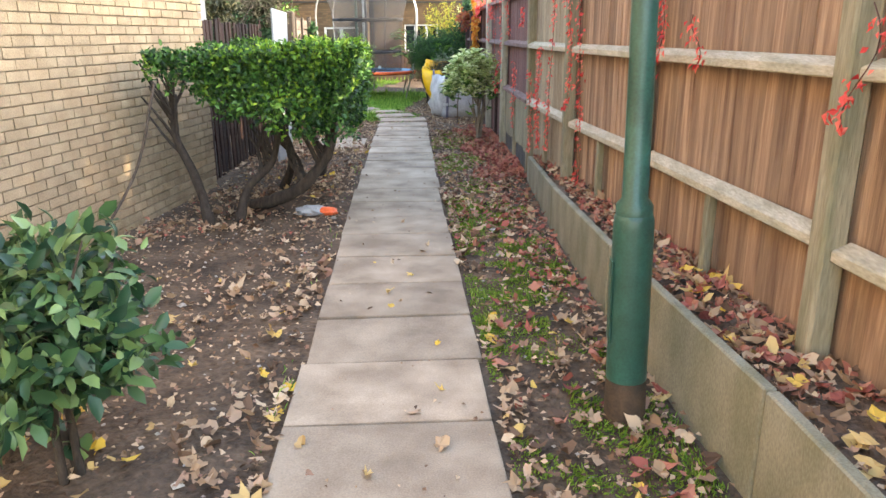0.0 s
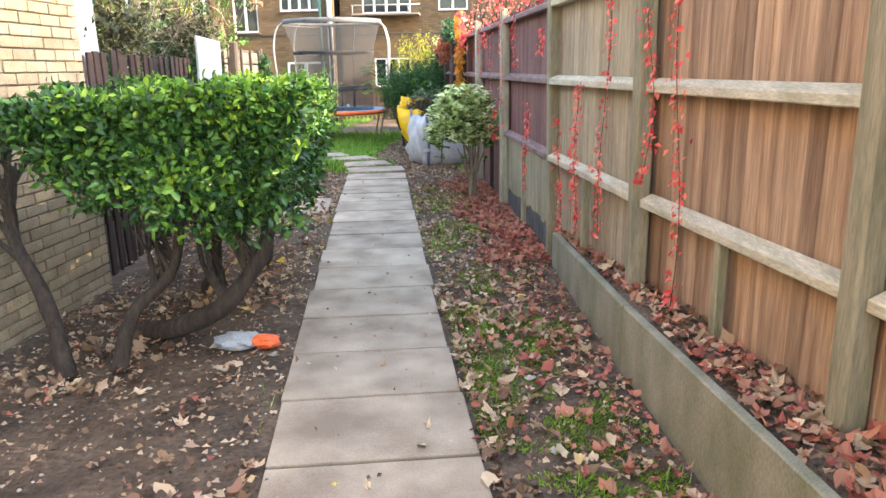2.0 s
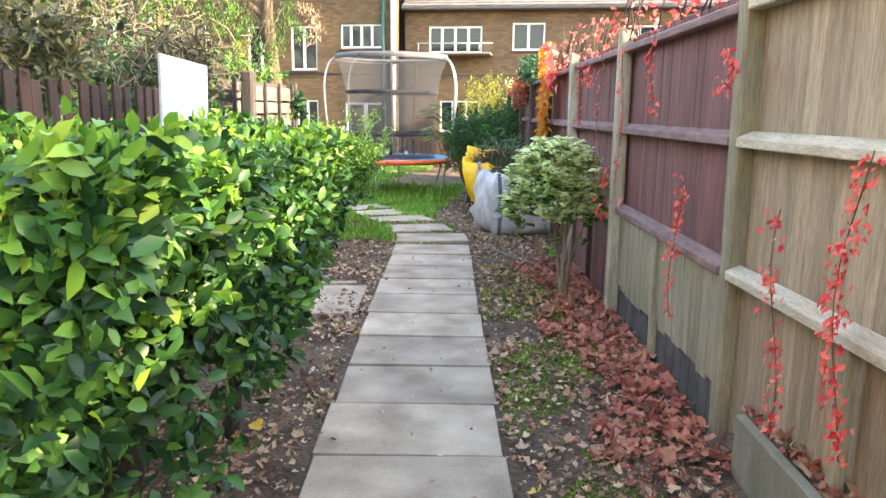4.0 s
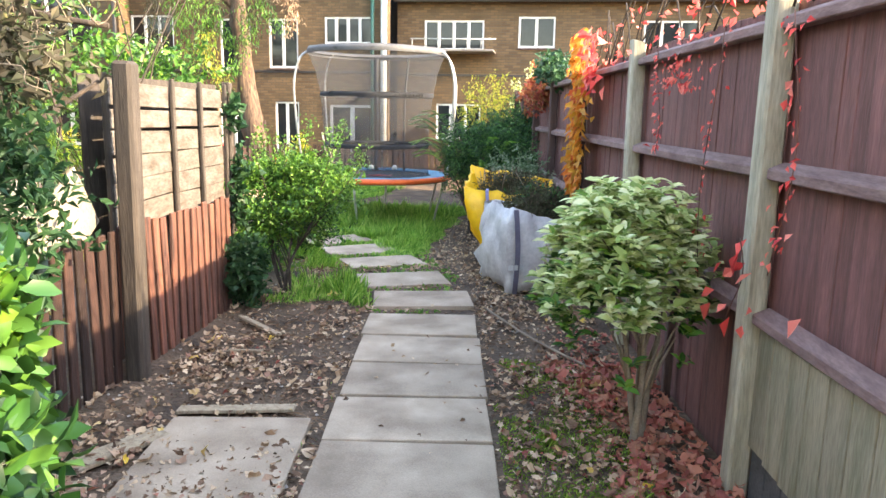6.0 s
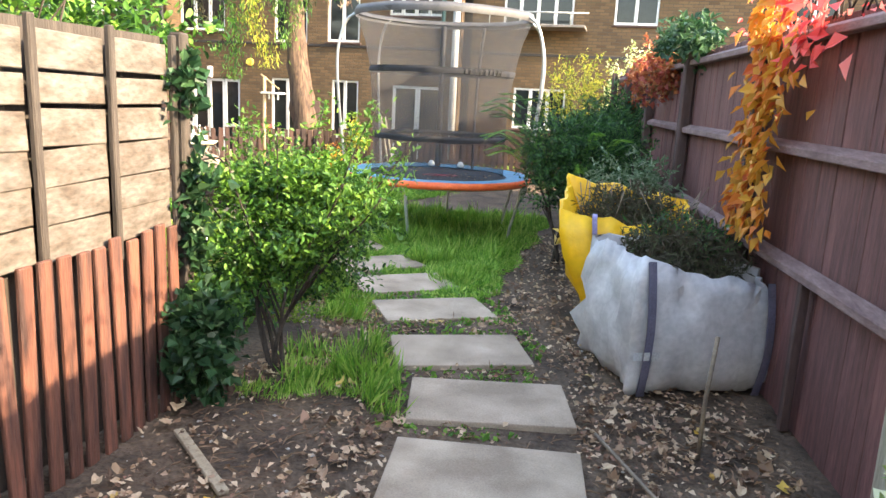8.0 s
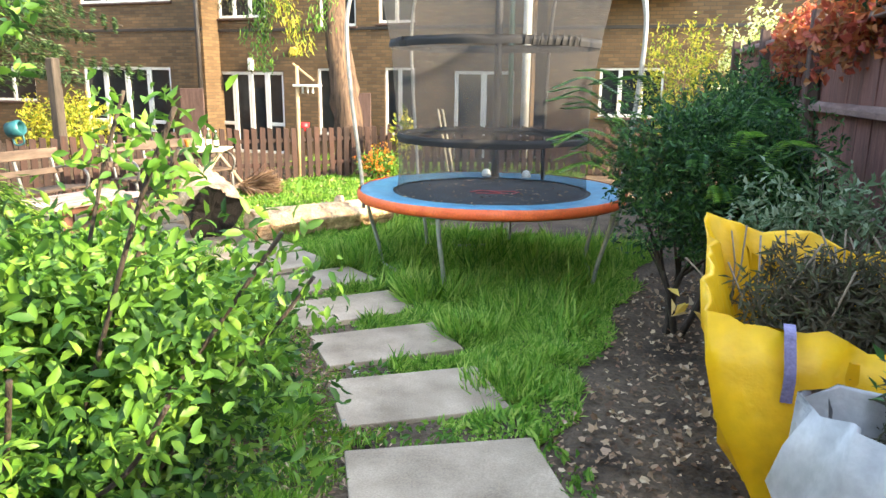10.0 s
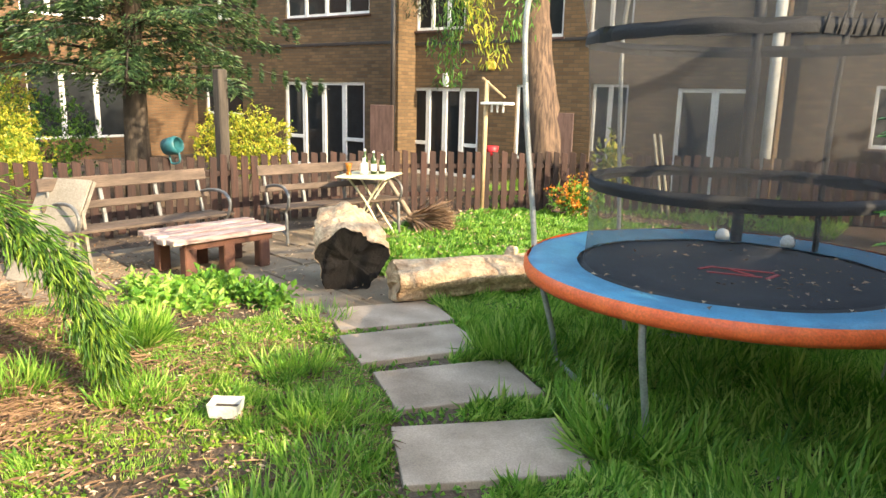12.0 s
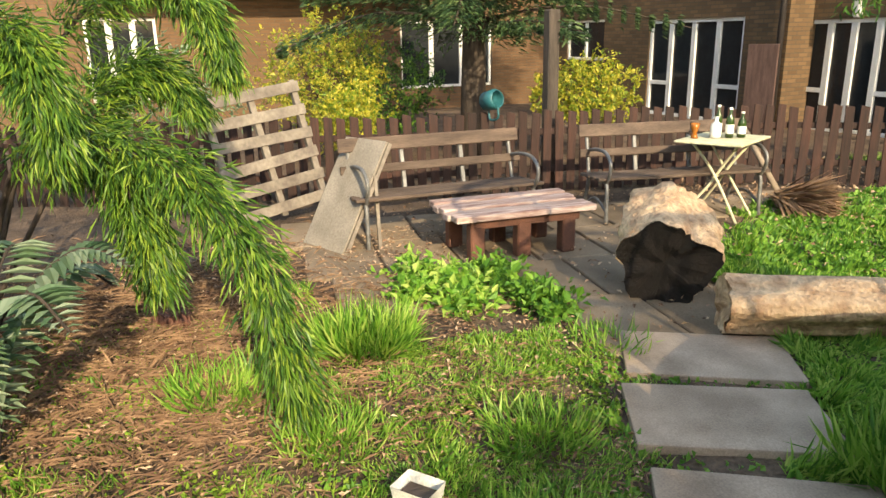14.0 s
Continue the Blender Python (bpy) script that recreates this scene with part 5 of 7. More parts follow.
# clipped hedge, bare and gnarled below
hedge = thing("hedge", -1.4, 7.6, 0, "clipped bright green hedge on bare gnarled stems", "hedge")
HO = Vector((-1.4, 7.6, 0))
for pts, r in (([(-1.70, 6.6, 0), (-1.85, 6.75, 0.35), (-2.05, 6.85, 0.75), (-2.1, 7.0, 1.1)], 0.045), ([(-1.47, 6.7, 0), (-1.42, 6.85, 0.3), (-1.2, 6.95, 0.55), (-1.15, 7.0, 1.05)], 0.042),
               ([(-1.63, 7.3, 0), (-1.3, 7.1, 0.12), (-0.95, 7.0, 0.3), (-0.72, 7.05, 0.6), (-0.65, 7.1, 0.95)], 0.06), ([(-1.55, 8.2, 0), (-1.4, 8.1, 0.4), (-1.6, 8.0, 1.0)], 0.045), ([(-1.3, 8.9, 0), (-1.2, 8.8, 0.4), (-1.1, 8.8, 1.0)], 0.04)):
    line = smooth_line([Vector(p) - HO for p in pts], 7)
    lines = [(line, [r * (1.15 - 0.6 * i / len(line)) for i in range(len(line))])]
    for k in range(17):
        s0 = line[int(len(line) * random.uniform(0.45, 0.95))]
        e = s0 + Vector((random.uniform(-0.4, 0.05), random.uniform(-0.1, 0.35), random.uniform(0.3, 0.5)))
        lines.append((smooth_line([s0, s0.lerp(e, 0.5) + Vector((random.uniform(-0.06, 0.06), random.uniform(-0.03, 0.06), 0)), e], 4), [r * 0.4 - r * 0.03 * q for q in range(9)]))
    tubes("stem", lines, "bark", hedge, n=8, rough=0.3)


def hedge_points(n, shell):
    """Points in the hedge: its right side follows the path, its underside is ragged."""
    y = rng.uniform(6.5, 9.55, n)
    xr = -0.32 - 0.135 * (y - 6.0) - 0.45 * np.clip(y - 8.95, 0, 1)
    xl = np.where(y < 6.95, -2.1, -1.72)
    x = xl + (xr - xl) * rng.random(n)
    lo = 1.27 - 0.38 * np.clip((x - xr + 1.2) / 0.9, 0, 1) + 0.08 * np.sin(x * 5 + y * 2) + 0.08 * np.sin(y * 9 - x * 6) + 0.10 * (y > 8.8)
    z = lo + (1.49 - lo) * rng.random(n)
    which = rng.random(n)
    a = (which < shell * 0.42)
    z[a] = 1.49 - 0.05 * rng.random(a.sum())
    b = (which >= shell * 0.42) & (which < shell * 0.7)
    y[b] = 6.5 + 0.14 * rng.random(b.sum())
    c = (which >= shell * 0.7) & (which < shell)
    x[c] = (xr - 0.10 * rng.random(n))[c]
    bump = np.array([noise.noise(Vector((p, q, r)) * 2.6) for p, q, r in zip(x, y, z)])
    out = np.stack([x, y, z], 1)
    out[:, 2] += 0.13 * bump * (z > 1.2)
    out[:, 0] += 0.16 * bump * (x > xr - 0.3)
    out[:, 1] += -0.18 * bump * (y < 6.75)
    nrm = np.zeros((n, 3))
    nrm[:, 2] = 0.3
    nrm[z > 1.36] += (0, 0, 1)
    nrm[x > xr - 0.14] += (1, 0, 0)
    nrm[y < 6.66] += (0, -1, 0)
    return out, nrm


for mname, cnt, shell, sz, wd in (("hedge_leaf", 46000, 0.70, 0.05, 0.5), ("hedge_lit_tip", 24000, 1.0, 0.046, 0.5)):
    P, Nn = hedge_points(cnt, shell)
    # kept mostly on top, so their colour also carries the light there
    if mname == "hedge_lit_tip":
        P[:, 2] += 0.03
        keep = (np.array([noise.noise(Vector(p) * 1.7) for p in P]) > -0.12) & ((P[:, 2] > 1.36) | (rng.random(len(P)) < 0.16))
        P, Nn = P[keep], Nn[keep]
    tip = (np.arange(len(P)) // 6) * 6
    axis = Nn[tip] + 0.5 * rng.normal(size=P.shape)[tip]
    axis /= np.maximum(np.linalg.norm(axis, axis=1, keepdims=True), 1e-6)
    P = P[tip] - axis * ((np.arange(len(P)) % 6) * sz * 0.33)[:, None] + 0.3 * sz * rng.normal(size=P.shape)
    Nn = axis
    D = axis * 0.6 + 0.75 * rng.normal(size=P.shape)
    s = sz * rng.uniform(0.6, 1.3, len(P))
    leaves("crown" if mname == "hedge_leaf" else "new_growth", P - np.array([-1.4, 7.6, 0]), D, Nn + 0.7 * rng.normal(size=P.shape), s, s * wd, mname, hedge)

# broad-leaved shrub at the start of the path
sh = thing("laurel_shrub", -0.72, 2.95, 0, "glossy green broad-leaved shrub beside the bare soil", "shrub")
stems("stem", (0, 0, 0), [(-0.15, 0.1, 0.75), (0.15, -0.05, 0.8), (-0.3, -0.15, 0.6)], 0.02, "bark", sh)
blob_leaves("crown", (-0.12, 0.0, 0.62), (0.52, 0.45, 0.44), 2600, 0.085, "near_leaf", sh, hollow=0.35, width=0.5, lump=0.35)
tubes("shoot", [(smooth_line([(-0.1, 0.2, 0.6), (0.0, 0.7, 1.0), (0.05, 0.9, 1.4)], 6), 0.006)], "bark", sh)

# light green shrub by the panel fence
sh = thing("lime_shrub", -2.52, 14.72, 0, "light green leafy shrub with many thin stems", "shrub")
stems("stem", (0, 0, 0), [(-0.35, 0.0, 0.75), (-0.12, -0.12, 0.8), (0.1, 0.1, 0.85), (0.3, -0.05, 0.75), (0.45, 0.2, 0.9), (-0.25, 0.25, 0.8)], 0.018, "bark", sh)
for c, r, n, key in (((-0.22, 0.0, 0.72), (0.36, 0.42, 0.30), 3600, "lime_leaf"), ((0.18, 0.05, 0.86), (0.34, 0.40, 0.32), 3800, "lime_leaf"), ((-0.12, 0.32, 1.06), (0.40, 0.42, 0.26), 3600, "lime_leaf"), ((0.12, 0.55, 0.95), (0.36, 0.40, 0.34), 3600, "lime_leaf"),
                     ((-0.05, 0.62, 0.55), (0.44, 0.38, 0.28), 2600, "lime_leaf"), ((0.12, 0.15, 1.18), (0.30, 0.36, 0.15), 1500, "light_leaf"), ((0.42, 0.2, 1.08), (0.20, 0.3, 0.16), 900, "light_leaf"), ((-0.3, 0.1, 1.12), (0.2, 0.3, 0.14), 800, "light_leaf")):
    blob_leaves("crown", c, r, n, 0.044, key, sh, hollow=0.12, lump=0.75, width=0.42)
for x, y, z in ((0.55, 0.1, 1.6), (0.38, 0.3, 1.5), (0.7, 0.2, 1.36), (-0.3, 0.2, 1.5), (0.62, 0.45, 1.2), (0.1, 0.45, 1.62), (-0.42, 0.35, 1.45), (0.0, 0.0, 1.45), (0.66, -0.1, 1.12), (-0.5, -0.1, 1.2), (0.5, -0.25, 1.2), (-0.15, -0.3, 1.3)):
    line = smooth_line([(x * 0.4, y * 0.4, 0.75), (x * 0.8, y * 0.8, z * 0.85), (x, y, z)], 10)
    tubes("shoot", [(line, 0.005)], "bark", sh)
    P = np.array([tuple(p) for p in line[4:]]).repeat(7, 0) + rng.normal(size=(len(line[4:]) * 7, 3)) * 0.04
    leaves("shoot_leaves", P, rand_dir(len(P), 0.2), rand_dir(len(P), 1.2), 0.04, 0.018, "light_leaf", sh)
low = thing("ground_elder", -3.55, 15.7, 0, "low spread of pale green leafy weeds", "weeds", kind="stuff")
blob_leaves("foliage", (0, 0, 0.10), (0.7, 0.8, 0.2), 4500, 0.05, "lime_leaf", low, hollow=0.1, lump=0.4, width=0.55)["kind"] = "stuff"

# ivy at the fence end
iv = thing("ivy", -2.82, 14.1, 0, "dark glossy ivy climbing the fence end", "ivy")
for c, r, n in (((0.12, 0.12, 0.30), (0.20, 0.3, 0.36), 1100), ((0.02, 0.22, 0.95), (0.07, 0.10, 0.5), 260), ((0.0, 0.22, 1.7), (0.12, 0.14, 0.2), 140)):
    blob_leaves("foliage", c, r, n, 0.07, "ivy_leaf", iv, hollow=0.3, width=0.8)

# variegated shrub on a short trunk
sh = thing("variegated_shrub", 0.40, 12.07, 0, "cream-edged variegated shrub on a short bare trunk", "shrub")
stems("stem", (0, 0, 0), [(-0.12, 0.0, 0.75), (0.1, 0.05, 0.8), (-0.02, -0.1, 0.8), (0.02, 0.1, 0.7)], 0.024, "twig", sh, bend=0.06)
for k in range(9):
    a = k * 0.7
    e = Vector((-0.12 + 0.34 * math.cos(a), 0.30 * math.sin(a), 1.02 + 0.14 * math.sin(k * 2.3)))
    tubes("shoot", [(smooth_line([(0, 0, 0.5), tuple(Vector((0, 0, 0.72)).lerp(e, 0.45)), tuple(e)], 5), [0.010 - 0.0007 * q for q in range(11)])], "twig", sh, n=5)


def whorls(name, n, lo, hi, size, key, parent, flat):
    """Shoot tips over a low dome, each with a rosette of long drooping leaves."""
    a, u = rng.uniform(0, 2 * np.pi, n), rng.random(n) ** 0.5
    z = lo + (hi - lo) * (1 - u ** 4.0) + rng.normal(size=n) * flat
    lump = 1 + 0.22 * np.sin(a * 3 + 1) + 0.14 * np.sin(a * 7)
    C = np.stack([-0.14 + 0.43 * u * lump * np.cos(a), 0.40 * u * lump * np.sin(a), z], 1).repeat(9, 0)
    ang = rng.uniform(0, 2 * np.pi, n * 9)
    out = np.stack([np.cos(a) * u, np.sin(a) * u, np.full(n, 0.5)], 1).repeat(9, 0)
    D = np.stack([np.cos(ang), np.sin(ang), rng.uniform(-0.25, 0.5, n * 9)], 1) + out * 0.7
    P = C - out * (rng.random(n * 9) * 0.07)[:, None]
    s = size * rng.uniform(0.6, 1.25, n * 9)
    leaves(name, P, D, np.array([0, 0, 1.0]) + 0.35 * rng.normal(size=(n * 9, 3)), s, s * 0.48, key, parent)


whorls("crown", 640, 0.74, 1.26, 0.075, "varieg_leaf", sh, 0.06)
whorls("inner_leaves", 170, 0.64, 1.05, 0.07, "lime_leaf", sh, 0.08)

# dark bush beside the trampoline
sh = thing("dark_bush", -1.18, 18.78, -0.05, "dense dark green bush with feathery side shoots", "shrub")
stems("stem", (0, 0, 0), [(-0.3, 0, 0.95), (0.0, 0.1, 0.95), (0.35, -0.1, 0.95), (0.15, 0.3, 0.95)], 0.028, "bark", sh)
blob_leaves("crown", (0.18, 0.05, 1.12), (0.74, 0.60, 0.58), 18000, 0.05, "dark_leaf", sh, hollow=0.35, lump=0.36, width=0.42)
for k in range(26):
    a = random.uniform(2.2, 5.6)
    s = Vector((0.1 + 0.6 * math.cos(a), 0.5 * math.sin(a), random.uniform(1.0, 1.65)))
    e = s + Vector((math.cos(a) * 0.42, math.sin(a) * 0.35, random.uniform(-0.05, 0.18)))
    line = smooth_line([s, s.lerp(e, 0.5) + Vector((0, 0, 0.08)), e], 12)
    P = np.array([tuple(p) for p in line]).repeat(2, 0)
    d = np.array(tuple(e - s))
    side = np.cross(d, [0, 0, 1.0])
    D = np.where(np.arange(len(P))[:, None] % 2 == 0, side, -side) + d * 0.6
    leaves("feathery_shoot", P, D, np.tile([0, 0, 1.0], (len(P), 1)), 0.07, 0.022, "dark_leaf" if k % 3 else "weed_leaf", sh)
P = np.array([[0.05, -0.55, 0.42], [0.1, -0.5, 0.36], [0.28, -0.55, 0.38], [0.32, -0.5, 0.3], [0.2, -0.5, 0.44]]).repeat(3, 0) + rng.normal(size=(15, 3)) * 0.03
leaves("yellowed_leaves", P, rand_dir(15, -0.8), rand_dir(15), 0.11, 0.055, "litter_gold", sh)
sh = thing("grey_shrub", -0.5, 17.78, 0, "grey-green spindly shrub behind the sack", "shrub")
stems("stem", (0, 0, 0), [(-0.3, 0, 1.0), (0.0, 0.1, 1.15), (0.3, -0.1, 1.1)], 0.012, "bark", sh)
blob_leaves("crown", (0, 0, 0.98), (0.5, 0.4, 0.3), 1500, 0.055, "silver_leaf", sh, hollow=0.2, lump=0.4, width=0.4)
for x, y, z, r, n, key, nm, lb in ((-0.72, 21.4, 1.35, (0.62, 0.8, 0.62), 6500, "dark_leaf", "feathery_bush", "tall feathery dark green bush by the fence"),
                                   (-1.5, 26.4, 1.65, (0.9, 0.7, 1.05), 4200, "yellow_leaf", "golden_bush", "tall golden-green bush at the garden end"),
                                   (-0.35, 26.0, 1.9, (0.75, 0.6, 1.0), 4200, "varieg_leaf", "pale_bush", "tall cream-flowered bush at the garden end")):
    sh = thing(nm, x, y, -0.05, lb, "shrub")
    stems("stem", (0, 0, 0), [(-0.2, 0, z), (0.2, 0.1, z), (0.0, -0.2, z)], 0.03, "bark", sh)
    blob_leaves("crown", (0, 0, z), r, n, 0.07, key, sh, hollow=0.35, lump=0.4, width=0.4)

# creeper on the right-hand fence
cr = thing("creeper", 0.0, 0.0, 0.0, "red and orange autumn creeper hanging over the fence", "creeper")


def on_fence(y, z, out=0.0):
    return np.stack([np.asarray(fence_x(y)) - 0.10 - out, y, z], -1)


def strand(y0, z0, z1, n, key, spread=0.035, size=0.038, sway=0.07):
    n = int(n * (3.4 if size < 0.06 else 1))
    t = rng.random(n)
    y = y0 + sway * np.sin(t * 5 + y0 * 3) + rng.normal(size=n) * spread
    z = z0 + (z1 - z0) * t
    P = on_fence(y, z, 0.04 * rng.random(n))
    D = np.array([-0.5, 0, -0.9]) + 0.5 * rng.normal(size=(n, 3))
    s = size * rng.uniform(0.55, 1.25, n)
    leaves("leaf_strand", P, D, np.array([-1.0, 0, 0.4]) + 0.4 * rng.normal(size=(n, 3)), s, s * 0.7, key, cr)
    line = [tuple(on_fence(np.array(y0 + sway * math.sin(k / 8 * 5 + y0 * 3)), np.array(z0 + (z1 - z0) * k / 8), 0.02)) for k in range(9)]
    tubes("vine", [(line, 0.0025)], "slat_red", cr, n=5)


for y0, z0, z1, n in ((7.55, 2.1, 0.55, 46), (6.55, 2.05, 0.45, 40), (6.9, 1.9, 1.0, 34), (8.1, 1.5, 0.5, 54), (8.55, 1.25, 0.4, 30), (5.0, 1.9, 1.35, 26), (4.5, 1.7, 1.45, 10), (9.75, 1.3, 0.5, 26), (9.2, 1.9, 1.7, 16), (10.4, 2.1, 1.6, 14),
                      (11.2, 2.1, 1.1, 16), (12.0, 2.1, 0.9, 12), (12.9, 2.1, 1.5, 14), (3.2, 1.7, 1.3, 12)):
    strand(y0, z0, z1, n, "red_leaf")
strand(12.55, 2.05, 1.85, 26, "red_leaf", spread=0.16)
strand(11.55, 1.2, 0.75, 14, "red_leaf", spread=0.2, size=0.1)
strand(15.6, 2.5, 0.95, 620, "orange_leaf", spread=0.2, size=0.10, sway=0.04)
strand(15.1, 2.5, 1.9, 90, "red_leaf", spread=0.22, size=0.1)
n = 420
y = rng.uniform(8.0, 16.5, n)
P = on_fence(y, 2.13 + 0.26 * rng.random(n) ** 2 * (0.4 + (y > 9.0)), -0.25 * rng.random(n))
keep = np.array([noise.noise(Vector((q * 1.6, 3.0, 0))) for q in y]) > -0.12
P = P[keep]
leaves("top_leaves", P, rand_dir(len(P), -0.4), rand_dir(len(P), 0.6), 0.055, 0.035, "red_leaf", cr)
lines = []
for k in range(46):
    y0 = random.uniform(7.5, 15.5)
    a = on_fence(np.array(y0), np.array(2.15), -0.1)
    b = on_fence(np.array(y0 + random.uniform(-0.5, 0.5)), np.array(2.15 + random.uniform(0.15, 0.5)), -0.15)
    lines.append(([tuple(a), tuple((a + b) / 2 + [0, 0.05, 0.06]), tuple(b)], 0.006))
tubes("stem_tangle", lines, "bark", cr, n=5)["kind"] = "stuff"
for y0, cnt, key, zc, rz in ((19.6, 1300, "rust_leaf", 2.0, 0.32), (18.2, 1000, "ivy_leaf", 2.28, 0.24), (19.2, 900, "ivy_leaf", 2.32, 0.24), (21.2, 900, "rust_leaf", 2.1, 0.4)):
    fx = float(fence_x(y0))
    blob_leaves("leaf_mass", (fx, y0, zc), (0.22, 0.8, rz), cnt, 0.075, key, cr, hollow=0.1, lump=0.7, width=0.7, droop=0.8)

# brambles and bare scrub behind the left fences
bw = thing("bramble_thicket", -3.9, 11.5, 0.0, "tangled bramble and dry scrub above the fences", "scrub")
for c, r, n, key in (((0.55, -1.6, 1.75), (0.55, 1.0, 0.55), 1900, "ivy_leaf"), ((0.65, 0.1, 1.45), (0.42, 0.8, 0.6), 1700, "ivy_leaf"), ((0.5, 0.4, 2.0), (0.5, 0.7, 0.4), 900, "ivy_leaf"), ((-0.9, 1.4, 3.0), (1.7, 2.2, 1.0), 3600, "bramble_leaf"),
                     ((-0.6, 3.9, 2.0), (0.9, 1.1, 0.55), 3400, "lime_leaf"), ((-2.4, 4.5, 3.3), (1.6, 1.6, 1.2), 4200, "lime_leaf"), ((-3.0, 0.5, 3.6), (1.6, 1.8, 1.1), 3600, "bramble_leaf"), ((0.9, -0.1, 0.75), (0.25, 0.9, 0.5), 900, "bramble_leaf"), ((1.2, -0.3, 1.45), (0.24, 0.65, 0.5), 900, "ivy_leaf"), ((1.15, -0.1, 1.95), (0.3, 0.7, 0.3), 1500, "dead_twig"), ((1.3, -0.1, 1.2), (0.16, 0.5, 0.6), 700, "ivy_leaf"), ((1.2, -1.9, 2.0), (0.3, 0.8, 0.35), 1000, "bramble_leaf")):
    blob_leaves("foliage", c, r, n, 0.075, key, bw, hollow=0.2, lump=0.5, width=0.5)
lines = []
for k in range(130):
    a = Vector((random.uniform(-2.0, 1.1), random.uniform(-2.2, 3.0), random.uniform(0.6, 1.8)))
    b = a + Vector((random.uniform(-0.8, 1.0), random.uniform(-1.0, 1.0), random.uniform(0.2, 2.0)))
    b.x = min(b.x, 1.25)
    lines.append((smooth_line([a, a.lerp(b, 0.5) + Vector((random.uniform(-0.2, 0.2), random.uniform(-0.2, 0.2), 0.15)), b], 5), random.uniform(0.002, 0.007)))
tubes("stem_tangle", lines, "bark", bw, n=5)["kind"] = "stuff"
lines = []
for k in range(110):
    a = Vector((random.uniform(0.3, 1.3), random.uniform(-1.5, 0.3), random.uniform(1.75, 2.7)))
    pts = [a]
    for q in range(4):
        pts.append(pts[-1] + Vector((random.uniform(-0.16, 0.16), random.uniform(-0.18, 0.18), random.uniform(-0.18, 0.14))))
    lines.append((smooth_line(pts, 3), random.uniform(0.002, 0.0045)))
tubes("dry_vine", lines, "twig", bw, n=4)["kind"] = "stuff"
tubes("branch", [(smooth_line([(-1.2, 0.2, 0.0), (-0.9, 0.3, 1.6), (-0.2, 0.9, 2.3), (1.0, 1.2, 2.2)], 8), [0.05 - 0.0013 * k for k in range(25)])], "bark", bw)
tubes("branch", [(smooth_line([(0.5, -0.6, 0.0), (0.75, -0.1, 0.9), (0.95, 0.35, 1.5), (1.1, 0.9, 1.85)], 8), [0.035 - 0.001 * k for k in range(25)])], "bark", bw)

# tall peeling-bark tree
tree = thing("eucalyptus_tree", -7.45, 26.0, -0.08, "tall tree with peeling reddish bark and hanging leaves", "tree")
trunk = smooth_line([(0.05, 0, -0.1), (0.0, 0, 0.6), (-0.12, 0.0, 1.8), (-0.30, 0.0, 3.2), (-0.38, 0.0, 4.6), (-0.3, 0.1, 6.2)], 6)
tubes("trunk", [(trunk, [0.36 - 0.05 * min(1, k / 4) - 0.0052 * k for k in range(len(trunk))])], "peel_bark", tree, n=18, rough=0.28)
for a, l, z in ((200, 2.4, 4.2), (250, 2.2, 4.7), (310, 2.0, 4.8), (20, 1.8, 5.2), (160, 2.6, 5.0), (280, 2.6, 5.4)):
    c, s = math.cos(radians(a)), math.sin(radians(a))
    b = Vector((-0.36, 0, z))
    e = b + Vector((c * l, s * l, 1.0))
    tubes("limb", [(smooth_line([b, b.lerp(e, 0.5) + Vector((0, 0, 0.4)), e], 6), [0.11 - 0.006 * k for k in range(13)])], "peel_bark", tree, rough=0.2)
    blob_leaves("crown", tuple(e + Vector((0, 0, 0.3))), (1.1, 1.0, 0.7), 2600, 0.11, "weed_leaf", tree, hollow=0.2, lump=0.5, width=0.22, droop=1.2)
for x, y, z0, z1, n, key in ((-0.75, -0.7, 4.7, 3.5, 300, "bramble_leaf"), (-1.2, -0.9, 4.8, 3.7, 320, "weed_leaf"), (0.35, -0.7, 4.6, 3.3, 320, "bramble_leaf"), (-0.45, -0.8, 4.4, 3.2, 300, "lime_leaf"), (1.1, -0.7, 4.6, 3.5, 260, "litter"), (0.75, -0.8, 4.6, 3.6, 260, "lime_leaf"),
                             (-1.5, -0.9, 4.6, 2.4, 420, "lime_leaf"), (-1.0, -1.0, 4.0, 1.9, 420, "lime_leaf"), (-0.5, -1.1, 3.6, 2.2, 340, "yellow_leaf"), (0.1, -0.9, 4.2, 2.6, 300, "lime_leaf"), (-2.0, -0.8, 4.8, 3.0, 340, "bramble_leaf")):
    t = rng.random(n)
    P = np.stack([x + 0.2 * np.sin(t * 4 + x * 5) + rng.normal(size=n) * 0.13, y + rng.normal(size=n) * 0.13, z0 + (z1 - z0) * t], 1)
    leaves("hanging_spray", P, np.array([0, 0, -1.0]) + 0.45 * rng.normal(size=(n, 3)), rng.normal(size=(n, 3)), 0.12, 0.026, key, tree)
    tubes("hanging_twig", [(smooth_line([(x * 0.5, y * 0.5, z0 + 0.5), (x, y, z0), (x, y, z1 + 0.2)], 6), 0.008)], "bark", tree, n=5)

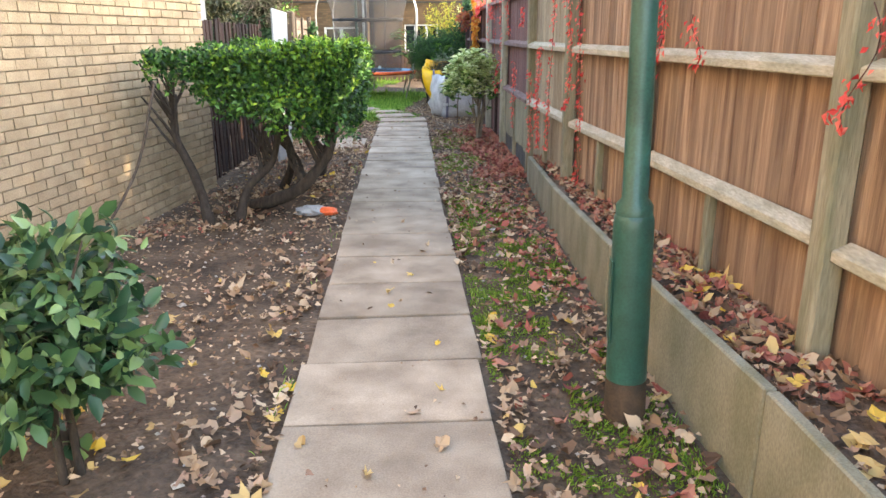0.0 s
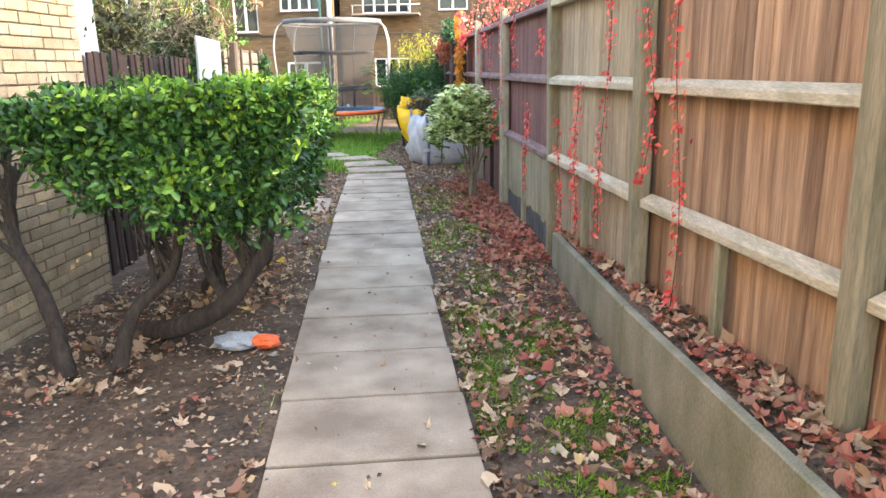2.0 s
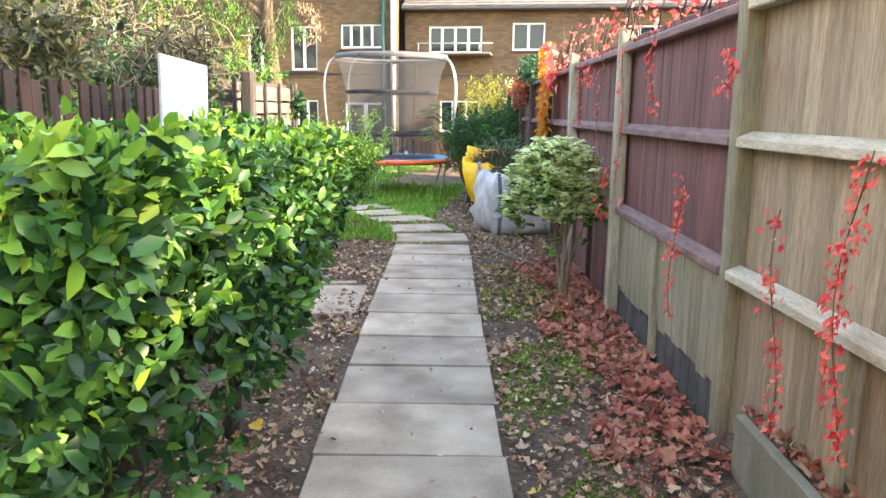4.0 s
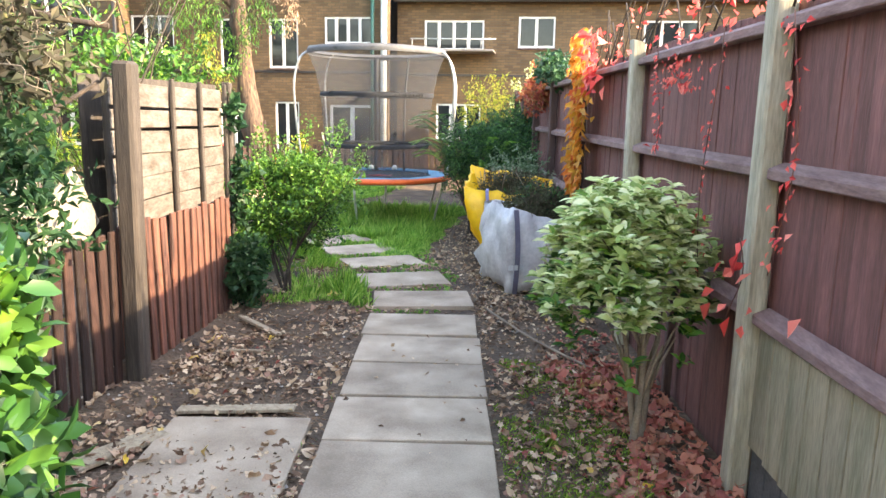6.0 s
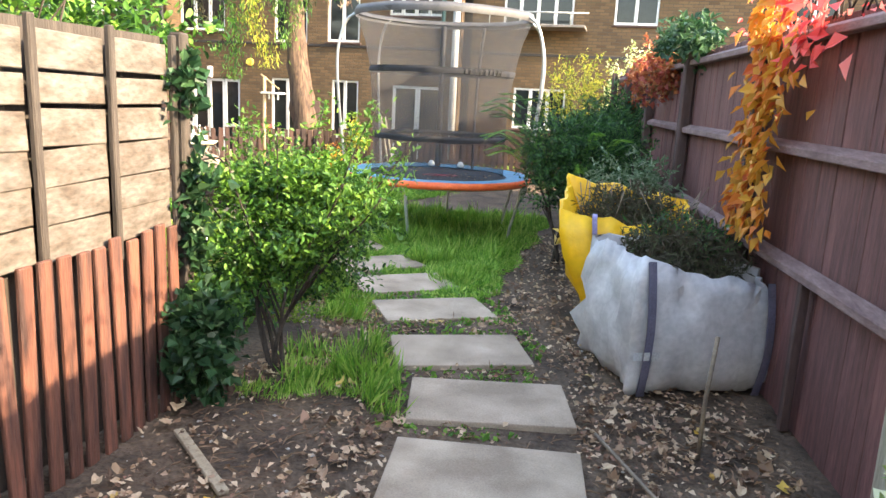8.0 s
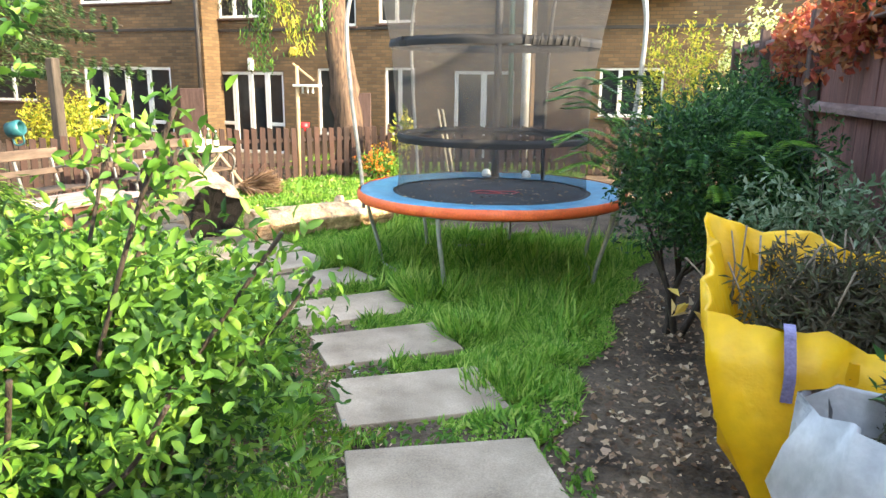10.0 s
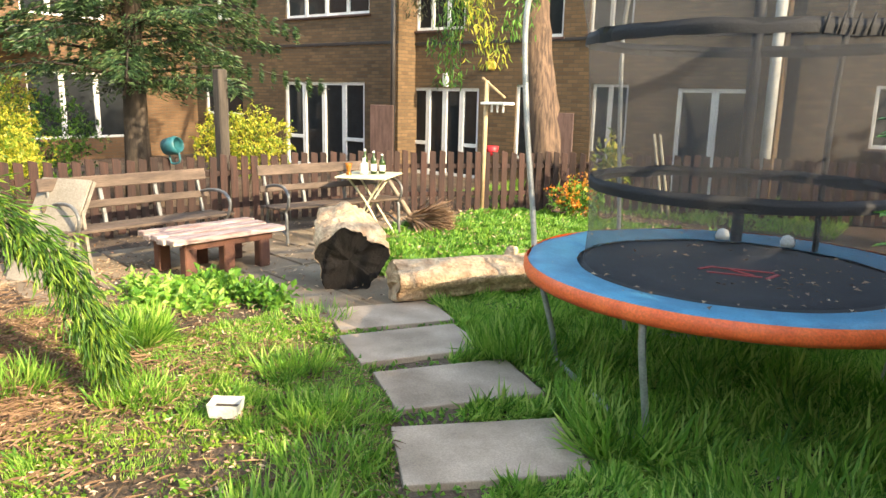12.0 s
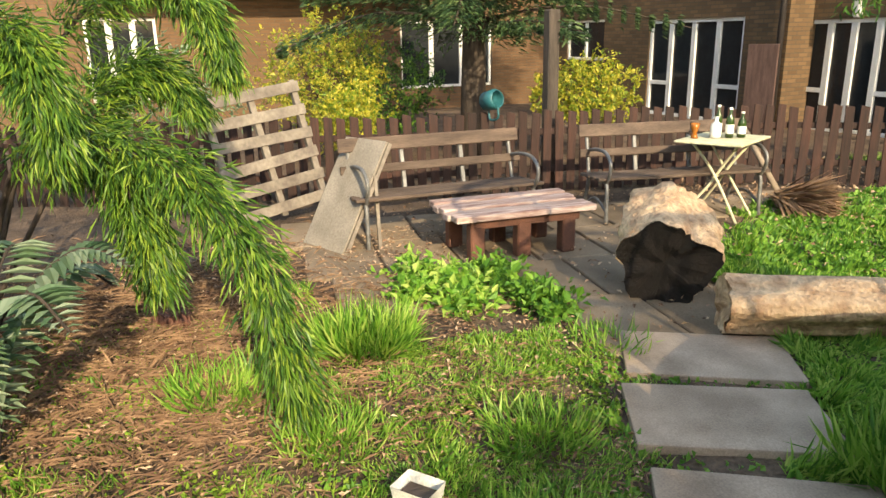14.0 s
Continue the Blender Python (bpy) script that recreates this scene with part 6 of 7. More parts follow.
# conifer
con = thing("conifer", -12.2, 21.8, -0.08, "dark conifer with wide drooping layered branches", "tree")
tubes("trunk", [([(0, 0, -0.1), (0.0, 0, 1.0), (0.05, 0, 3.0), (0.0, 0, 7.5)], [0.22, 0.18, 0.14, 0.04])], "bark", con, n=12, rough=0.2)
for k in range(70):
    z = 1.75 + 4.6 * (k / 70)
    a = k * 2.4
    l = (2.75 - 0.30 * (z - 1.75)) * random.uniform(0.7, 1.1)
    c, s = math.cos(a), math.sin(a)
    e = Vector((c * l, s * l, z - 0.12 + random.uniform(-0.2, 0.25)))
    line = smooth_line([(0, 0, z), tuple(Vector((c * l * 0.5, s * l * 0.5, z + 0.16))), tuple(e)], 8)
    tubes("branch", [(line, [0.03 - 0.0015 * i for i in range(len(line))])], "bark", con, n=5)
    m = 760
    t = rng.random(m) ** 0.7
    i = np.clip((t * (len(line) - 1)).astype(int), 0, len(line) - 1)
    L0 = np.array([tuple(p) for p in line])[i]
    w = (0.62 * (1 - t) + 0.14) * rng.uniform(-1, 1, m) * min(1.0, l / 2)
    P = L0 + np.stack([-s * w, c * w, -0.32 * np.abs(w) + 0.05 * rng.normal(size=m)], 1)
    D = np.stack([c + -s * np.sign(w) * 0.8, s + c * np.sign(w) * 0.8, np.full(m, -0.25)], 1) + 0.25 * rng.normal(size=(m, 3))
    leaves("needle_spray", P, D, np.array([0, 0, 1.0]) + 0.4 * rng.normal(size=(m, 3)), 0.11, 0.03, "conifer_leaf", con)

for x, y, z, r, n, key, lb in ((-13.3, 19.9, 1.15, (1.15, 1.0, 0.95), 8000, "yellow_leaf", "golden yellow-green bush behind the pickets"), (-11.7, 19.75, 0.75, (0.42, 0.42, 0.40), 2600, "yellow_leaf", "small clipped pale yellow bush"),
                               (-11.4, 23.2, 0.95, (0.85, 0.8, 0.55), 5000, "yellow_leaf", "rounded yellow variegated bush by the fence"), (-14.3, 21.3, 0.9, (1.2, 0.9, 0.9), 5000, "lime_leaf", "green bush in the neighbouring garden"),
                               (-11.6, 17.6, 1.0, (0.9, 0.8, 0.8), 3000, "silver_leaf", "grey-green bush beside the pallet")):
    sh = thing("garden_bush", x, y, -0.08, lb, "shrub", group="bushes behind the pickets")
    stems("stem", (0, 0, 0), [(-0.15, 0, z * 0.8), (0.2, 0.1, z * 0.8), (0.0, -0.15, z * 0.8)], 0.025, "bark", sh)
    blob_leaves("crown", (0, 0, z), r, n, 0.06, key, sh, hollow=0.4, lump=0.4, width=0.5)

# weeping shrub with long narrow leaves
wp = thing("weeping_shrub", -7.5, 16.15, -0.07, "arching shrub with bright drooping narrow leaves", "shrub")
O = Vector((-7.5, 16.15, -0.07))
arches = (((-7.5, 16.15, 0.0), (-7.35, 16.5, 0.95), (-6.55, 17.12, 1.10), (-5.85, 17.5, 0.76), (-5.42, 17.62, 0.16)),
          ((-7.5, 16.15, 0.0), (-7.75, 16.7, 1.5), (-7.55, 17.3, 2.05), (-7.35, 17.6, 1.8), (-7.3, 17.7, 1.42)),
          ((-7.5, 16.15, 0.0), (-7.2, 16.3, 1.4), (-6.75, 16.62, 1.66), (-6.5, 16.75, 1.45), (-6.42, 16.8, 1.12)),
          ((-7.5, 16.15, 0.0), (-7.35, 16.5, 1.0), (-6.9, 16.95, 1.05), (-6.6, 17.1, 0.75), (-6.5, 17.15, 0.42)),
          ((-7.5, 16.15, 0.0), (-7.8, 16.9, 1.2), (-7.75, 17.3, 1.45), (-7.7, 17.55, 1.2)))
for pts in arches:
    line = smooth_line([Vector(p) - O for p in pts], 10)
    tubes("branch", [(line, [0.018 - 0.0003 * i for i in range(len(line))])], "bark", wp, n=6)
    A = np.array([tuple(p) for p in line])
    A = A[int(len(A) * 0.3):]
    m = 3600
    t = rng.random(m) * (len(A) - 1.01)
    i = t.astype(int)
    P = A[i] + (A[i + 1] - A[i]) * (t - i)[:, None]
    g = (A[i + 1] - A[i])
    g /= np.linalg.norm(g, axis=1, keepdims=True)
    off = rng.normal(size=(m, 3)) * (0.085 - 0.045 * t / len(A))[:, None]
    P = P + off
    D = g * 0.7 + off * 5 + np.array([0, 0, -0.5]) + 0.25 * rng.normal(size=(m, 3))
    leaves("leafy_spray", P, D, rng.normal(size=(m, 3)) + [0, 0, 0.6], rng.uniform(0.06, 0.13, m), 0.012, "weep_leaf", wp)
# fern fronds
fn = thing("fern", -5.75, 16.42, -0.07, "grey-green fern with toothed arching fronds", "fern")
for k in range(9):
    a = k * 0.7
    line = smooth_line([(0, 0, 0), (math.cos(a) * 0.15, math.sin(a) * 0.15, 0.55 + 0.05 * (k % 3)), (math.cos(a) * 0.42, math.sin(a) * 0.42, 0.80 + 0.07 * (k % 3)), (math.cos(a) * 0.62, math.sin(a) * 0.62, 0.66 + 0.1 * (k % 3))], 9)
    tubes("stalk", [(line, 0.006)], "bark", fn, n=5)
    A = np.array([tuple(p) for p in line])[4:]
    P = A.repeat(2, 0)
    side = np.array([-math.sin(a), math.cos(a), 0.0])
    D = np.where(np.arange(len(P))[:, None] % 2 == 0, side, -side) + np.array([math.cos(a), math.sin(a), 0]) * 0.35
    ln = 0.20 * np.sin(np.linspace(0.5, 3.0, len(P)))
    leaves("frond", P, D, np.tile([0, 0, 1.0], (len(P), 1)), ln, ln * 0.3, "silver_leaf", fn)
ds = log("cut_stump", (-7.2, 17.2, -0.12), (-7.22, 17.22, 0.0), 0.12, 0.11, "low reddish cut tree stump in dry straw", lobes=0.12, key="table_leg")

# flowers by the tree foot
fl = thing("flower_clump", -6.5, 25.4, -0.08, "clump of orange-red flowers at the tree foot", "flowers")
blob_leaves("foliage", (0, 0, 0.28), (0.5, 0.35, 0.3), 900, 0.07, "weed_leaf", fl, hollow=0.2)
blob_leaves("bloom", (0, -0.05, 0.36), (0.5, 0.38, 0.3), 420, 0.05, "orange_leaf", fl, hollow=0.5, width=0.7)
yp = thing("yellow_plant", -6.2, 25.7, -0.08, "tall yellow-leaved plant by the fence", "plant")
stems("stem", (0, 0, 0), [(0, 0, 0.9), (0.15, 0.1, 0.8)], 0.01, "bark", yp)
blob_leaves("foliage", (0.05, 0, 0.85), (0.28, 0.25, 0.4), 380, 0.11, "yellow_leaf", yp, hollow=0.2)

# ---- grass, weeds, moss ----
def ragged(P, scale, cut, seed=0.0):
    return np.array([noise.noise(Vector((p[0] * scale + seed, p[1] * scale, 0.7))) + 0.5 * noise.noise(Vector((p[0] * scale * 3, p[1] * scale * 3 + seed, 0))) for p in P]) > cut


def scatter(n, x0, x1, y0, y1):
    return np.stack([rng.uniform(x0, x1, n), rng.uniform(y0, y1, n)], 1)


def off_slabs(P, pad=0.0):
    ok = np.ones(len(P), bool)
    for x, y, a, z in spots:
        c, s = math.cos(radians(a)), math.sin(radians(a))
        u, v = (P[:, 0] - x) * c + (P[:, 1] - y) * s, -(P[:, 0] - x) * s + (P[:, 1] - y) * c
        ok &= ~((np.abs(u) < 0.45 + pad) & (np.abs(v) < 0.30 + pad))
    return ok


green_end = lambda x, y: (y > 20.8) & (x > -6.62 - 0.96 * (np.minimum(y, 22.3) - 20.95)) & (x > -7.9) & (x < -4.9 + 0.5 * (y - 20.8))


def off_patio(P):
    x, y = P[:, 0], P[:, 1]
    return ~((x < -6.15 + 0.2 * (y - 19)) & (y > 18.45 - 0.2 * (x + 9)) & (y < 23.7) & (x > -9.6)) | green_end(x, y)


def blades(name, P, h, w, key, parent, lean=0.35):
    n = len(P)
    B = np.stack([P[:, 0], P[:, 1], gz(P[:, 0], P[:, 1]) - 0.002], 1)
    clump = np.array([noise.noise(Vector((p[0] * 4.5, p[1] * 4.5, 2.0))) for p in P])
    sweep = np.array([noise.noise(Vector((p[0] * 2.1, p[1] * 2.1, 8.0))) for p in P]) * 6
    D = np.array([0, 0, 1.0]) + lean * 0.8 * rng.normal(size=(n, 3)) + np.stack([np.cos(sweep), np.sin(sweep), 0 * sweep], 1) * lean
    hh = h * rng.uniform(0.45, 1.25, n) * np.clip(0.9 + 1.4 * clump, 0.35, 1.7)
    return leaves(name, B, D, rng.normal(size=(n, 3)) * [1, 1, 0.2], hh, w, key, parent)


lawn = thing("lawn", 0, 0, 0, "patchy bright green grass round the stepping slabs", "grass", kind="stuff")


def add_grass(n, box, h, w, cut, key="grass_blade", scale=1.2, lean=0.4, extra=None, seed=0.0):
    P = scatter(n, *box)
    k = ragged(P, scale, cut, seed) & off_slabs(P, 0.025) & off_patio(P)
    if extra is not None:
        k &= extra(P[:, 0], P[:, 1])
    blades("grass", P[k], h, w, key, lawn, lean)["kind"] = "stuff"


right_of_slabs = lambda x, y: (x > -1.35 - 0.9 * (y - 15.6) + 0.28) & (x < -1.62 - 0.06 * np.sin(y * 5) + 0.02 * (y - 18))
add_grass(110000, (-5.4, -1.5, 15.6, 21.6), 0.085, 0.007, -0.5, lean=0.75, extra=right_of_slabs)
add_grass(9000, (-4.6, -1.7, 18.6, 21.6), 0.16, 0.008, -0.5, extra=right_of_slabs, seed=4)
add_grass(9000, (-2.75, -1.45, 14.3, 16.4), 0.13, 0.007, -0.15, extra=lambda x, y: x < -1.5 - 0.6 * (y - 14.6) - 0.15)
add_grass(60000, (-5.4, -1.5, 15.6, 21.6), 0.07, 0.024, -0.8, "grass_blade", extra=right_of_slabs, seed=6, lean=1.2)
left_lawn = lambda x, y: (x < -2.3 - 1.0 * (y - 16.6)) & (y > 15.6)
bare = lambda x, y: ((x + 7.0) / 1.5) ** 2 + ((y - 17.0) / 0.95) ** 2 > 1
add_grass(60000, (-7.6, -2.4, 15.8, 19.6), 0.062, 0.005, 0.0, extra=lambda x, y: left_lawn(x, y) & bare(x, y), scale=1.1)
add_grass(30000, (-7.2, -2.4, 15.2, 19.3), 0.035, 0.012, -0.05, "moss", extra=lambda x, y: left_lawn(x, y) & bare(x, y), scale=1.8, seed=9, lean=0.9)
add_grass(12000, (-7.7, -3.4, 20.4, 25.2), 0.09, 0.009, -0.2, extra=lambda x, y: (y > 19.9 + 1.9 * (x + 5.3)) & (x > -7.5 + 0.05 * (y - 20)))
add_grass(11000, (-7.5, -4.0, 20.6, 24.6), 0.07, 0.05, -0.4, "weed_leaf", extra=lambda x, y: (y > 20.1 + 1.9 * (x + 5.3)) & (x > -7.4), lean=0.8)
add_grass(3000, (-7.7, -6.3, 18.6, 19.6), 0.09, 0.045, -0.35, "weed_leaf", lean=0.8, scale=1.5, seed=3)
add_grass(16000, (-9.5, -3.2, 26.0, 29.8), 0.10, 0.012, -0.6)
add_grass(12000, (-8.0, -3.6, 20.8, 25.4), 0.08, 0.009, -0.12, extra=green_end, seed=11)
add_grass(21000, (-8.0, -3.6, 20.8, 25.4), 0.07, 0.055, -0.28, "weed_leaf", extra=green_end, lean=0.9, seed=12)
add_grass(26000, (-7.4, -2.4, 15.6, 19.5), 0.03, 0.022, -0.25, "moss", extra=lambda x, y: left_lawn(x, y), scale=2.6, seed=15, lean=1.3)
add_grass(16000, (-7.2, -2.6, 15.6, 19.5), 0.042, 0.026, -0.08, "weed_leaf", extra=left_lawn, scale=2.2, seed=17, lean=1.1)
add_grass(14000, (-6.7, -4.3, 17.8, 19.4), 0.06, 0.0055, 0.04, extra=left_lawn, scale=1.7, seed=23, lean=0.6)
# moss and grass strips by the path
strip = lambda x, y: (x > path_x(y) + 0.47) & (x < path_x(y) + 1.25)
add_grass(190000, (-1.2, 2.0, 3.0, 13.2), 0.026, 0.009, -0.16, "moss", extra=strip, scale=1.5, seed=2, lean=0.9)
add_grass(15000, (-1.2, 2.0, 3.0, 13.2), 0.05, 0.004, 0.05, extra=strip, scale=1.5, seed=2)
add_grass(3000, (-2.0, 0.5, 3.0, 14.5), 0.05, 0.006, 0.0, extra=lambda x, y: (x > path_x(y) - 0.56) & (x < path_x(y) - 0.45), scale=2.5)
joints = scatter(16000, -5.4, -1.0, 14.2, 20.0)
k = ~off_slabs(joints, 0.16) & off_slabs(joints, 0.0)
blades("joint_weeds", joints[k], 0.045, 0.03, "weed_leaf", lawn, 0.9)["kind"] = "stuff"
for x, y, h, n in ((-3.05, 16.55, 0.26, 420), (-3.75, 17.35, 0.30, 520), (-6.35, 18.2, 0.34, 800), (-4.45, 18.25, 0.2, 420), (-5.1, 18.6, 0.2, 380), (-6.1, 17.35, 0.22, 260), (-5.45, 17.75, 0.18, 260), (-3.05, 18.95, 0.34, 420), (-4.2, 19.75, 0.3, 500), (-2.5, 18.3, 0.26, 380), (-2.05, 17.5, 0.2, 300), (-4.05, 17.9, 0.18, 260), (-5.75, 19.45, 0.2, 90)):
    n, h = int(n * 1.3), h * 0.72
    tf = thing("grass_tuft", x, y, float(gz(x, y)), "arching tuft of long green grass", "grass", group="grass tufts")
    a = rng.uniform(0, 2 * np.pi, n)
    r = rng.random(n) ** 0.6 * 0.24
    P = np.stack([np.cos(a) * r, np.sin(a) * r, np.zeros(n)], 1)
    D = np.stack([np.cos(a) * 0.7, np.sin(a) * 0.7, np.ones(n)], 1) + 0.5 * rng.normal(size=(n, 3))
    leaves("blade_clump", P, D, np.stack([np.cos(a), np.sin(a), np.full(n, 0.4)], 1), h * rng.uniform(0.5, 1.25, n), 0.006, "grass_blade", tf)

wd = thing("dock_weeds", -7.0, 19.1, -0.07, "broad-leaved green weeds growing before the low table", "weeds", kind="stuff")
for k, (x, y, r) in enumerate(((0, 0, 0.36), (0.4, 0.3, 0.3), (-0.35, -0.2, 0.3), (-0.1, 0.3, 0.3), (0.38, -0.12, 0.32), (0.72, 0.32, 0.26), (0.05, -0.35, 0.28))):
    blob_leaves("foliage", (x, y, 0.07), (r, r * 0.8, 0.13 + 0.02 * (k % 3)), 360, 0.075, "weed_leaf" if k % 2 else "grass_blade", wd, hollow=0.1, lump=0.5, width=0.6)["kind"] = "stuff"

# ---- fallen leaves, straw, crumbs ----
fall = thing("fallen_leaves", 0, 0, 0, "dead brown, gold and red leaves on the ground", "leaves", kind="stuff")


def ground_leaves(n, box, size, key, lift=0.012, extra=None, wide=0.75, bed=False, cut=-9.0, on_slabs=False):
    P = scatter(n, *box)
    k = np.ones(n, bool) if extra is None else extra(P[:, 0], P[:, 1])
    if cut > -5:
        k &= ragged(P, 1.0, cut, 5.0)
    if not on_slabs:
        k &= off_slabs(P, 0.01)
    P = P[k]
    n = len(P)
    z = gz(P[:, 0], P[:, 1]) + lift + 0.02 * rng.random(n)
    if bed:
        z = np.interp(P[:, 1], [-1, 4, 7, 8.9, 10.5], [0.40, 0.40, 0.36, 0.24, 0.04]) + 0.03 * rng.random(n)
    D = rng.normal(size=(n, 3)) * [1, 1, 0.22]
    s = size * rng.uniform(0.5, 1.35, n)
    N = np.array([0, 0, 1.0]) + 0.4 * rng.normal(size=(n, 3))
    Q = np.stack([P[:, 0], P[:, 1], z], 1)
    if size > 0.048:
        lobed_leaves("leaf_litter", Q, D, N, s, key, fall)
    else:
        leaves("leaf_litter", Q, D, N, s, s * wide, key, fall)


edge_band = lambda x, y: (np.abs(np.abs(x - path_x(y)) - 0.52) < 0.12)
off_path = lambda x, y: np.abs(x - path_x(y)) > 0.44
in_bed = lambda x, y: (x < fence_x(y) + 0.05) & (x > np.interp(y, [p[1] for p in EDGE], [p[0] for p in EDGE]) + 0.05)
west_ok = lambda x, y: off_path(x, y) & (x > -2.3) & (x < np.interp(y, [p[1] for p in EDGE], [p[0] for p in EDGE]) - 0.05)
ground_leaves(2100, (-2.2, 2.1, 1.2, 8.0), 0.092, "litter", extra=west_ok, cut=-0.12)
ground_leaves(2600, (-2.2, 2.1, 1.2, 9.0), 0.055, "litter", extra=west_ok, cut=-0.05)
ground_leaves(420, (0.2, 2.1, 1.2, 8.0), 0.085, "litter_red", extra=lambda x, y: west_ok(x, y) & (x > path_x(y) + 0.5))
ground_leaves(130, (-1.6, 2.1, 1.2, 5.2), 0.10, "litter_gold", extra=west_ok)
ground_leaves(46, (-1.6, 2.1, 1.6, 7.0), 0.075, "litter", on_slabs=True, lift=0.018)
ground_leaves(700, (-0.6, 1.4, 1.6, 13.8), 0.022, "litter", on_slabs=True, lift=0.018, extra=lambda x, y: ~off_path(x, y), cut=-0.1)
ground_leaves(1300, (-0.9, 1.4, 1.2, 8.0), 0.075, "litter", extra=edge_band, cut=-0.05)
ground_leaves(26, (-0.6, 1.2, 2.0, 6.0), 0.07, "litter_gold", on_slabs=True, lift=0.018)
ground_leaves(260, (-1.6, 0.9, 6.0, 13.6), 0.03, "litter", on_slabs=True, lift=0.018, extra=lambda x, y: ~off_path(x, y))
ground_leaves(3000, (-2.2, 1.8, 1.2, 14.0), 0.05, "litter", extra=edge_band)
ground_leaves(20000, (-2.9, 1.8, 1.2, 16.0), 0.032, "litter", extra=lambda x, y: off_path(x, y) & (x > -2.6) & (x < fence_x(y) - 0.1) & ((y > 8.9) | west_ok(x, y)), cut=-0.6)
ground_leaves(4600, (-0.2, 1.8, 8.9, 13.2), 0.08, "litter_red", lift=0.02, extra=lambda x, y: (x > fence_x(y) - 0.55 - 0.15 * np.sin(y * 3)) & (x < fence_x(y) - 0.02))
ground_leaves(4200, (-0.4, 1.8, 5.0, 14.0), 0.055, "litter_red", extra=lambda x, y: (x > path_x(y) + 0.95) & (x < fence_x(y) - 0.02) & ((y > 8.95) | west_ok(x, y)))
ground_leaves(1700, (-2.3, 1.2, 5.5, 14.0), 0.045, "litter_red", extra=west_ok, cut=0.0)
ground_leaves(4600, (0.9, 2.6, 1.0, 10.3), 0.075, "litter", bed=True, extra=in_bed)
ground_leaves(5200, (0.9, 2.6, 3.0, 10.3), 0.065, "litter_red", bed=True, extra=in_bed)
ground_leaves(260, (1.2, 2.6, 1.2, 4.6), 0.09, "litter_gold", bed=True, extra=in_bed)
ground_leaves(3600, (-1.9, 0.6, 14.0, 20.5), 0.033, "litter", extra=lambda x, y: (x > -1.65) & (x < fence_x(y) - 0.1))
ground_leaves(15000, (-8.8, -2.2, 15.0, 19.6), 0.032, "litter", extra=lambda x, y: left_lawn(x, y), wide=0.4)
ground_leaves(1500, (-9.6, -5.0, 22.6, 26.0), 0.05, "litter", wide=0.5)
ground_leaves(1300, (-9.6, -5.6, 18.6, 23.6), 0.04, "litter", wide=0.5, lift=0.03)
straw = thing("straw", 0, 0, 0, "dry reddish straw and needles on the soil", "straw", kind="stuff")
P = rng.normal(size=(9000, 2)) * [0.95, 0.62] + [-6.9, 17.05]
n = len(P)
leaves("straw_bits", np.stack([P[:, 0], P[:, 1], gz(P[:, 0], P[:, 1]) + 0.012 + 0.02 * rng.random(n)], 1), rng.normal(size=(n, 3)) * [1, 1, 0.12], np.array([0, 0, 1.0]) + 0.3 * rng.normal(size=(n, 3)), 0.16 * rng.uniform(0.4, 1.2, n), 0.007, "straw", straw)["kind"] = "stuff"
P = scatter(6500, -7.4, -2.8, 15.9, 18.9)
P = P[left_lawn(P[:, 0], P[:, 1]) & off_slabs(P, 0.02) & ragged(P, 0.9, -0.1, 21.0)]
n = len(P)
leaves("straw_bits", np.stack([P[:, 0], P[:, 1], gz(P[:, 0], P[:, 1]) + 0.012 + 0.03 * rng.random(n)], 1), rng.normal(size=(n, 3)) * [1, 1, 0.15], np.array([0, 0, 1.0]) + 0.3 * rng.normal(size=(n, 3)), 0.10 * rng.uniform(0.4, 1.2, n), 0.007, "straw", straw)["kind"] = "stuff"
P = scatter(5200, -2.6, 1.2, 7.5, 16.2)
P = P[off_slabs(P, 0.02) & (P[:, 0] < fence_x(P[:, 1]) - 0.15) & (P[:, 0] > -2.6) & ((P[:, 1] > 9.2) | west_ok(P[:, 0], P[:, 1])) & ragged(P, 1.4, -0.25, 31.0)]
n = len(P)
leaves("twig_bits", np.stack([P[:, 0], P[:, 1], gz(P[:, 0], P[:, 1]) + 0.012 + 0.015 * rng.random(n)], 1), rng.normal(size=(n, 3)) * [1, 1, 0.1], np.array([0, 0, 1.0]) + 0.3 * rng.normal(size=(n, 3)), 0.11 * rng.uniform(0.3, 1.2, n), 0.008, "straw", straw)["kind"] = "stuff"
ground_leaves(4200, (-2.6, 1.2, 7.5, 16.0), 0.06, "litter", extra=lambda x, y: off_path(x, y) & (x < fence_x(y) - 0.15) & ((y > 9.2) | west_ok(x, y)), cut=-0.1)
ground_leaves(160, (-2.6, 1.2, 7.5, 16.0), 0.07, "litter_gold", extra=lambda x, y: off_path(x, y) & (x < fence_x(y) - 0.15) & ((y > 9.2) | west_ok(x, y)))
ground_leaves(900, (-1.8, 0.2, 15.5, 20.0), 0.055, "litter", extra=lambda x, y: (x > -1.6) & (x < fence_x(y) - 0.2))
ground_leaves(2600, (-2.75, -0.9, 10.0, 15.0), 0.056, "litter", extra=lambda x, y: off_path(x, y) & (x < path_x(y) - 0.4), cut=-0.25)
ground_leaves(1500, (-0.9, 0.6, 9.5, 15.0), 0.052, "litter", extra=lambda x, y: (x > path_x(y) + 0.5) & (x < fence_x(y) - 0.3), cut=-0.25)
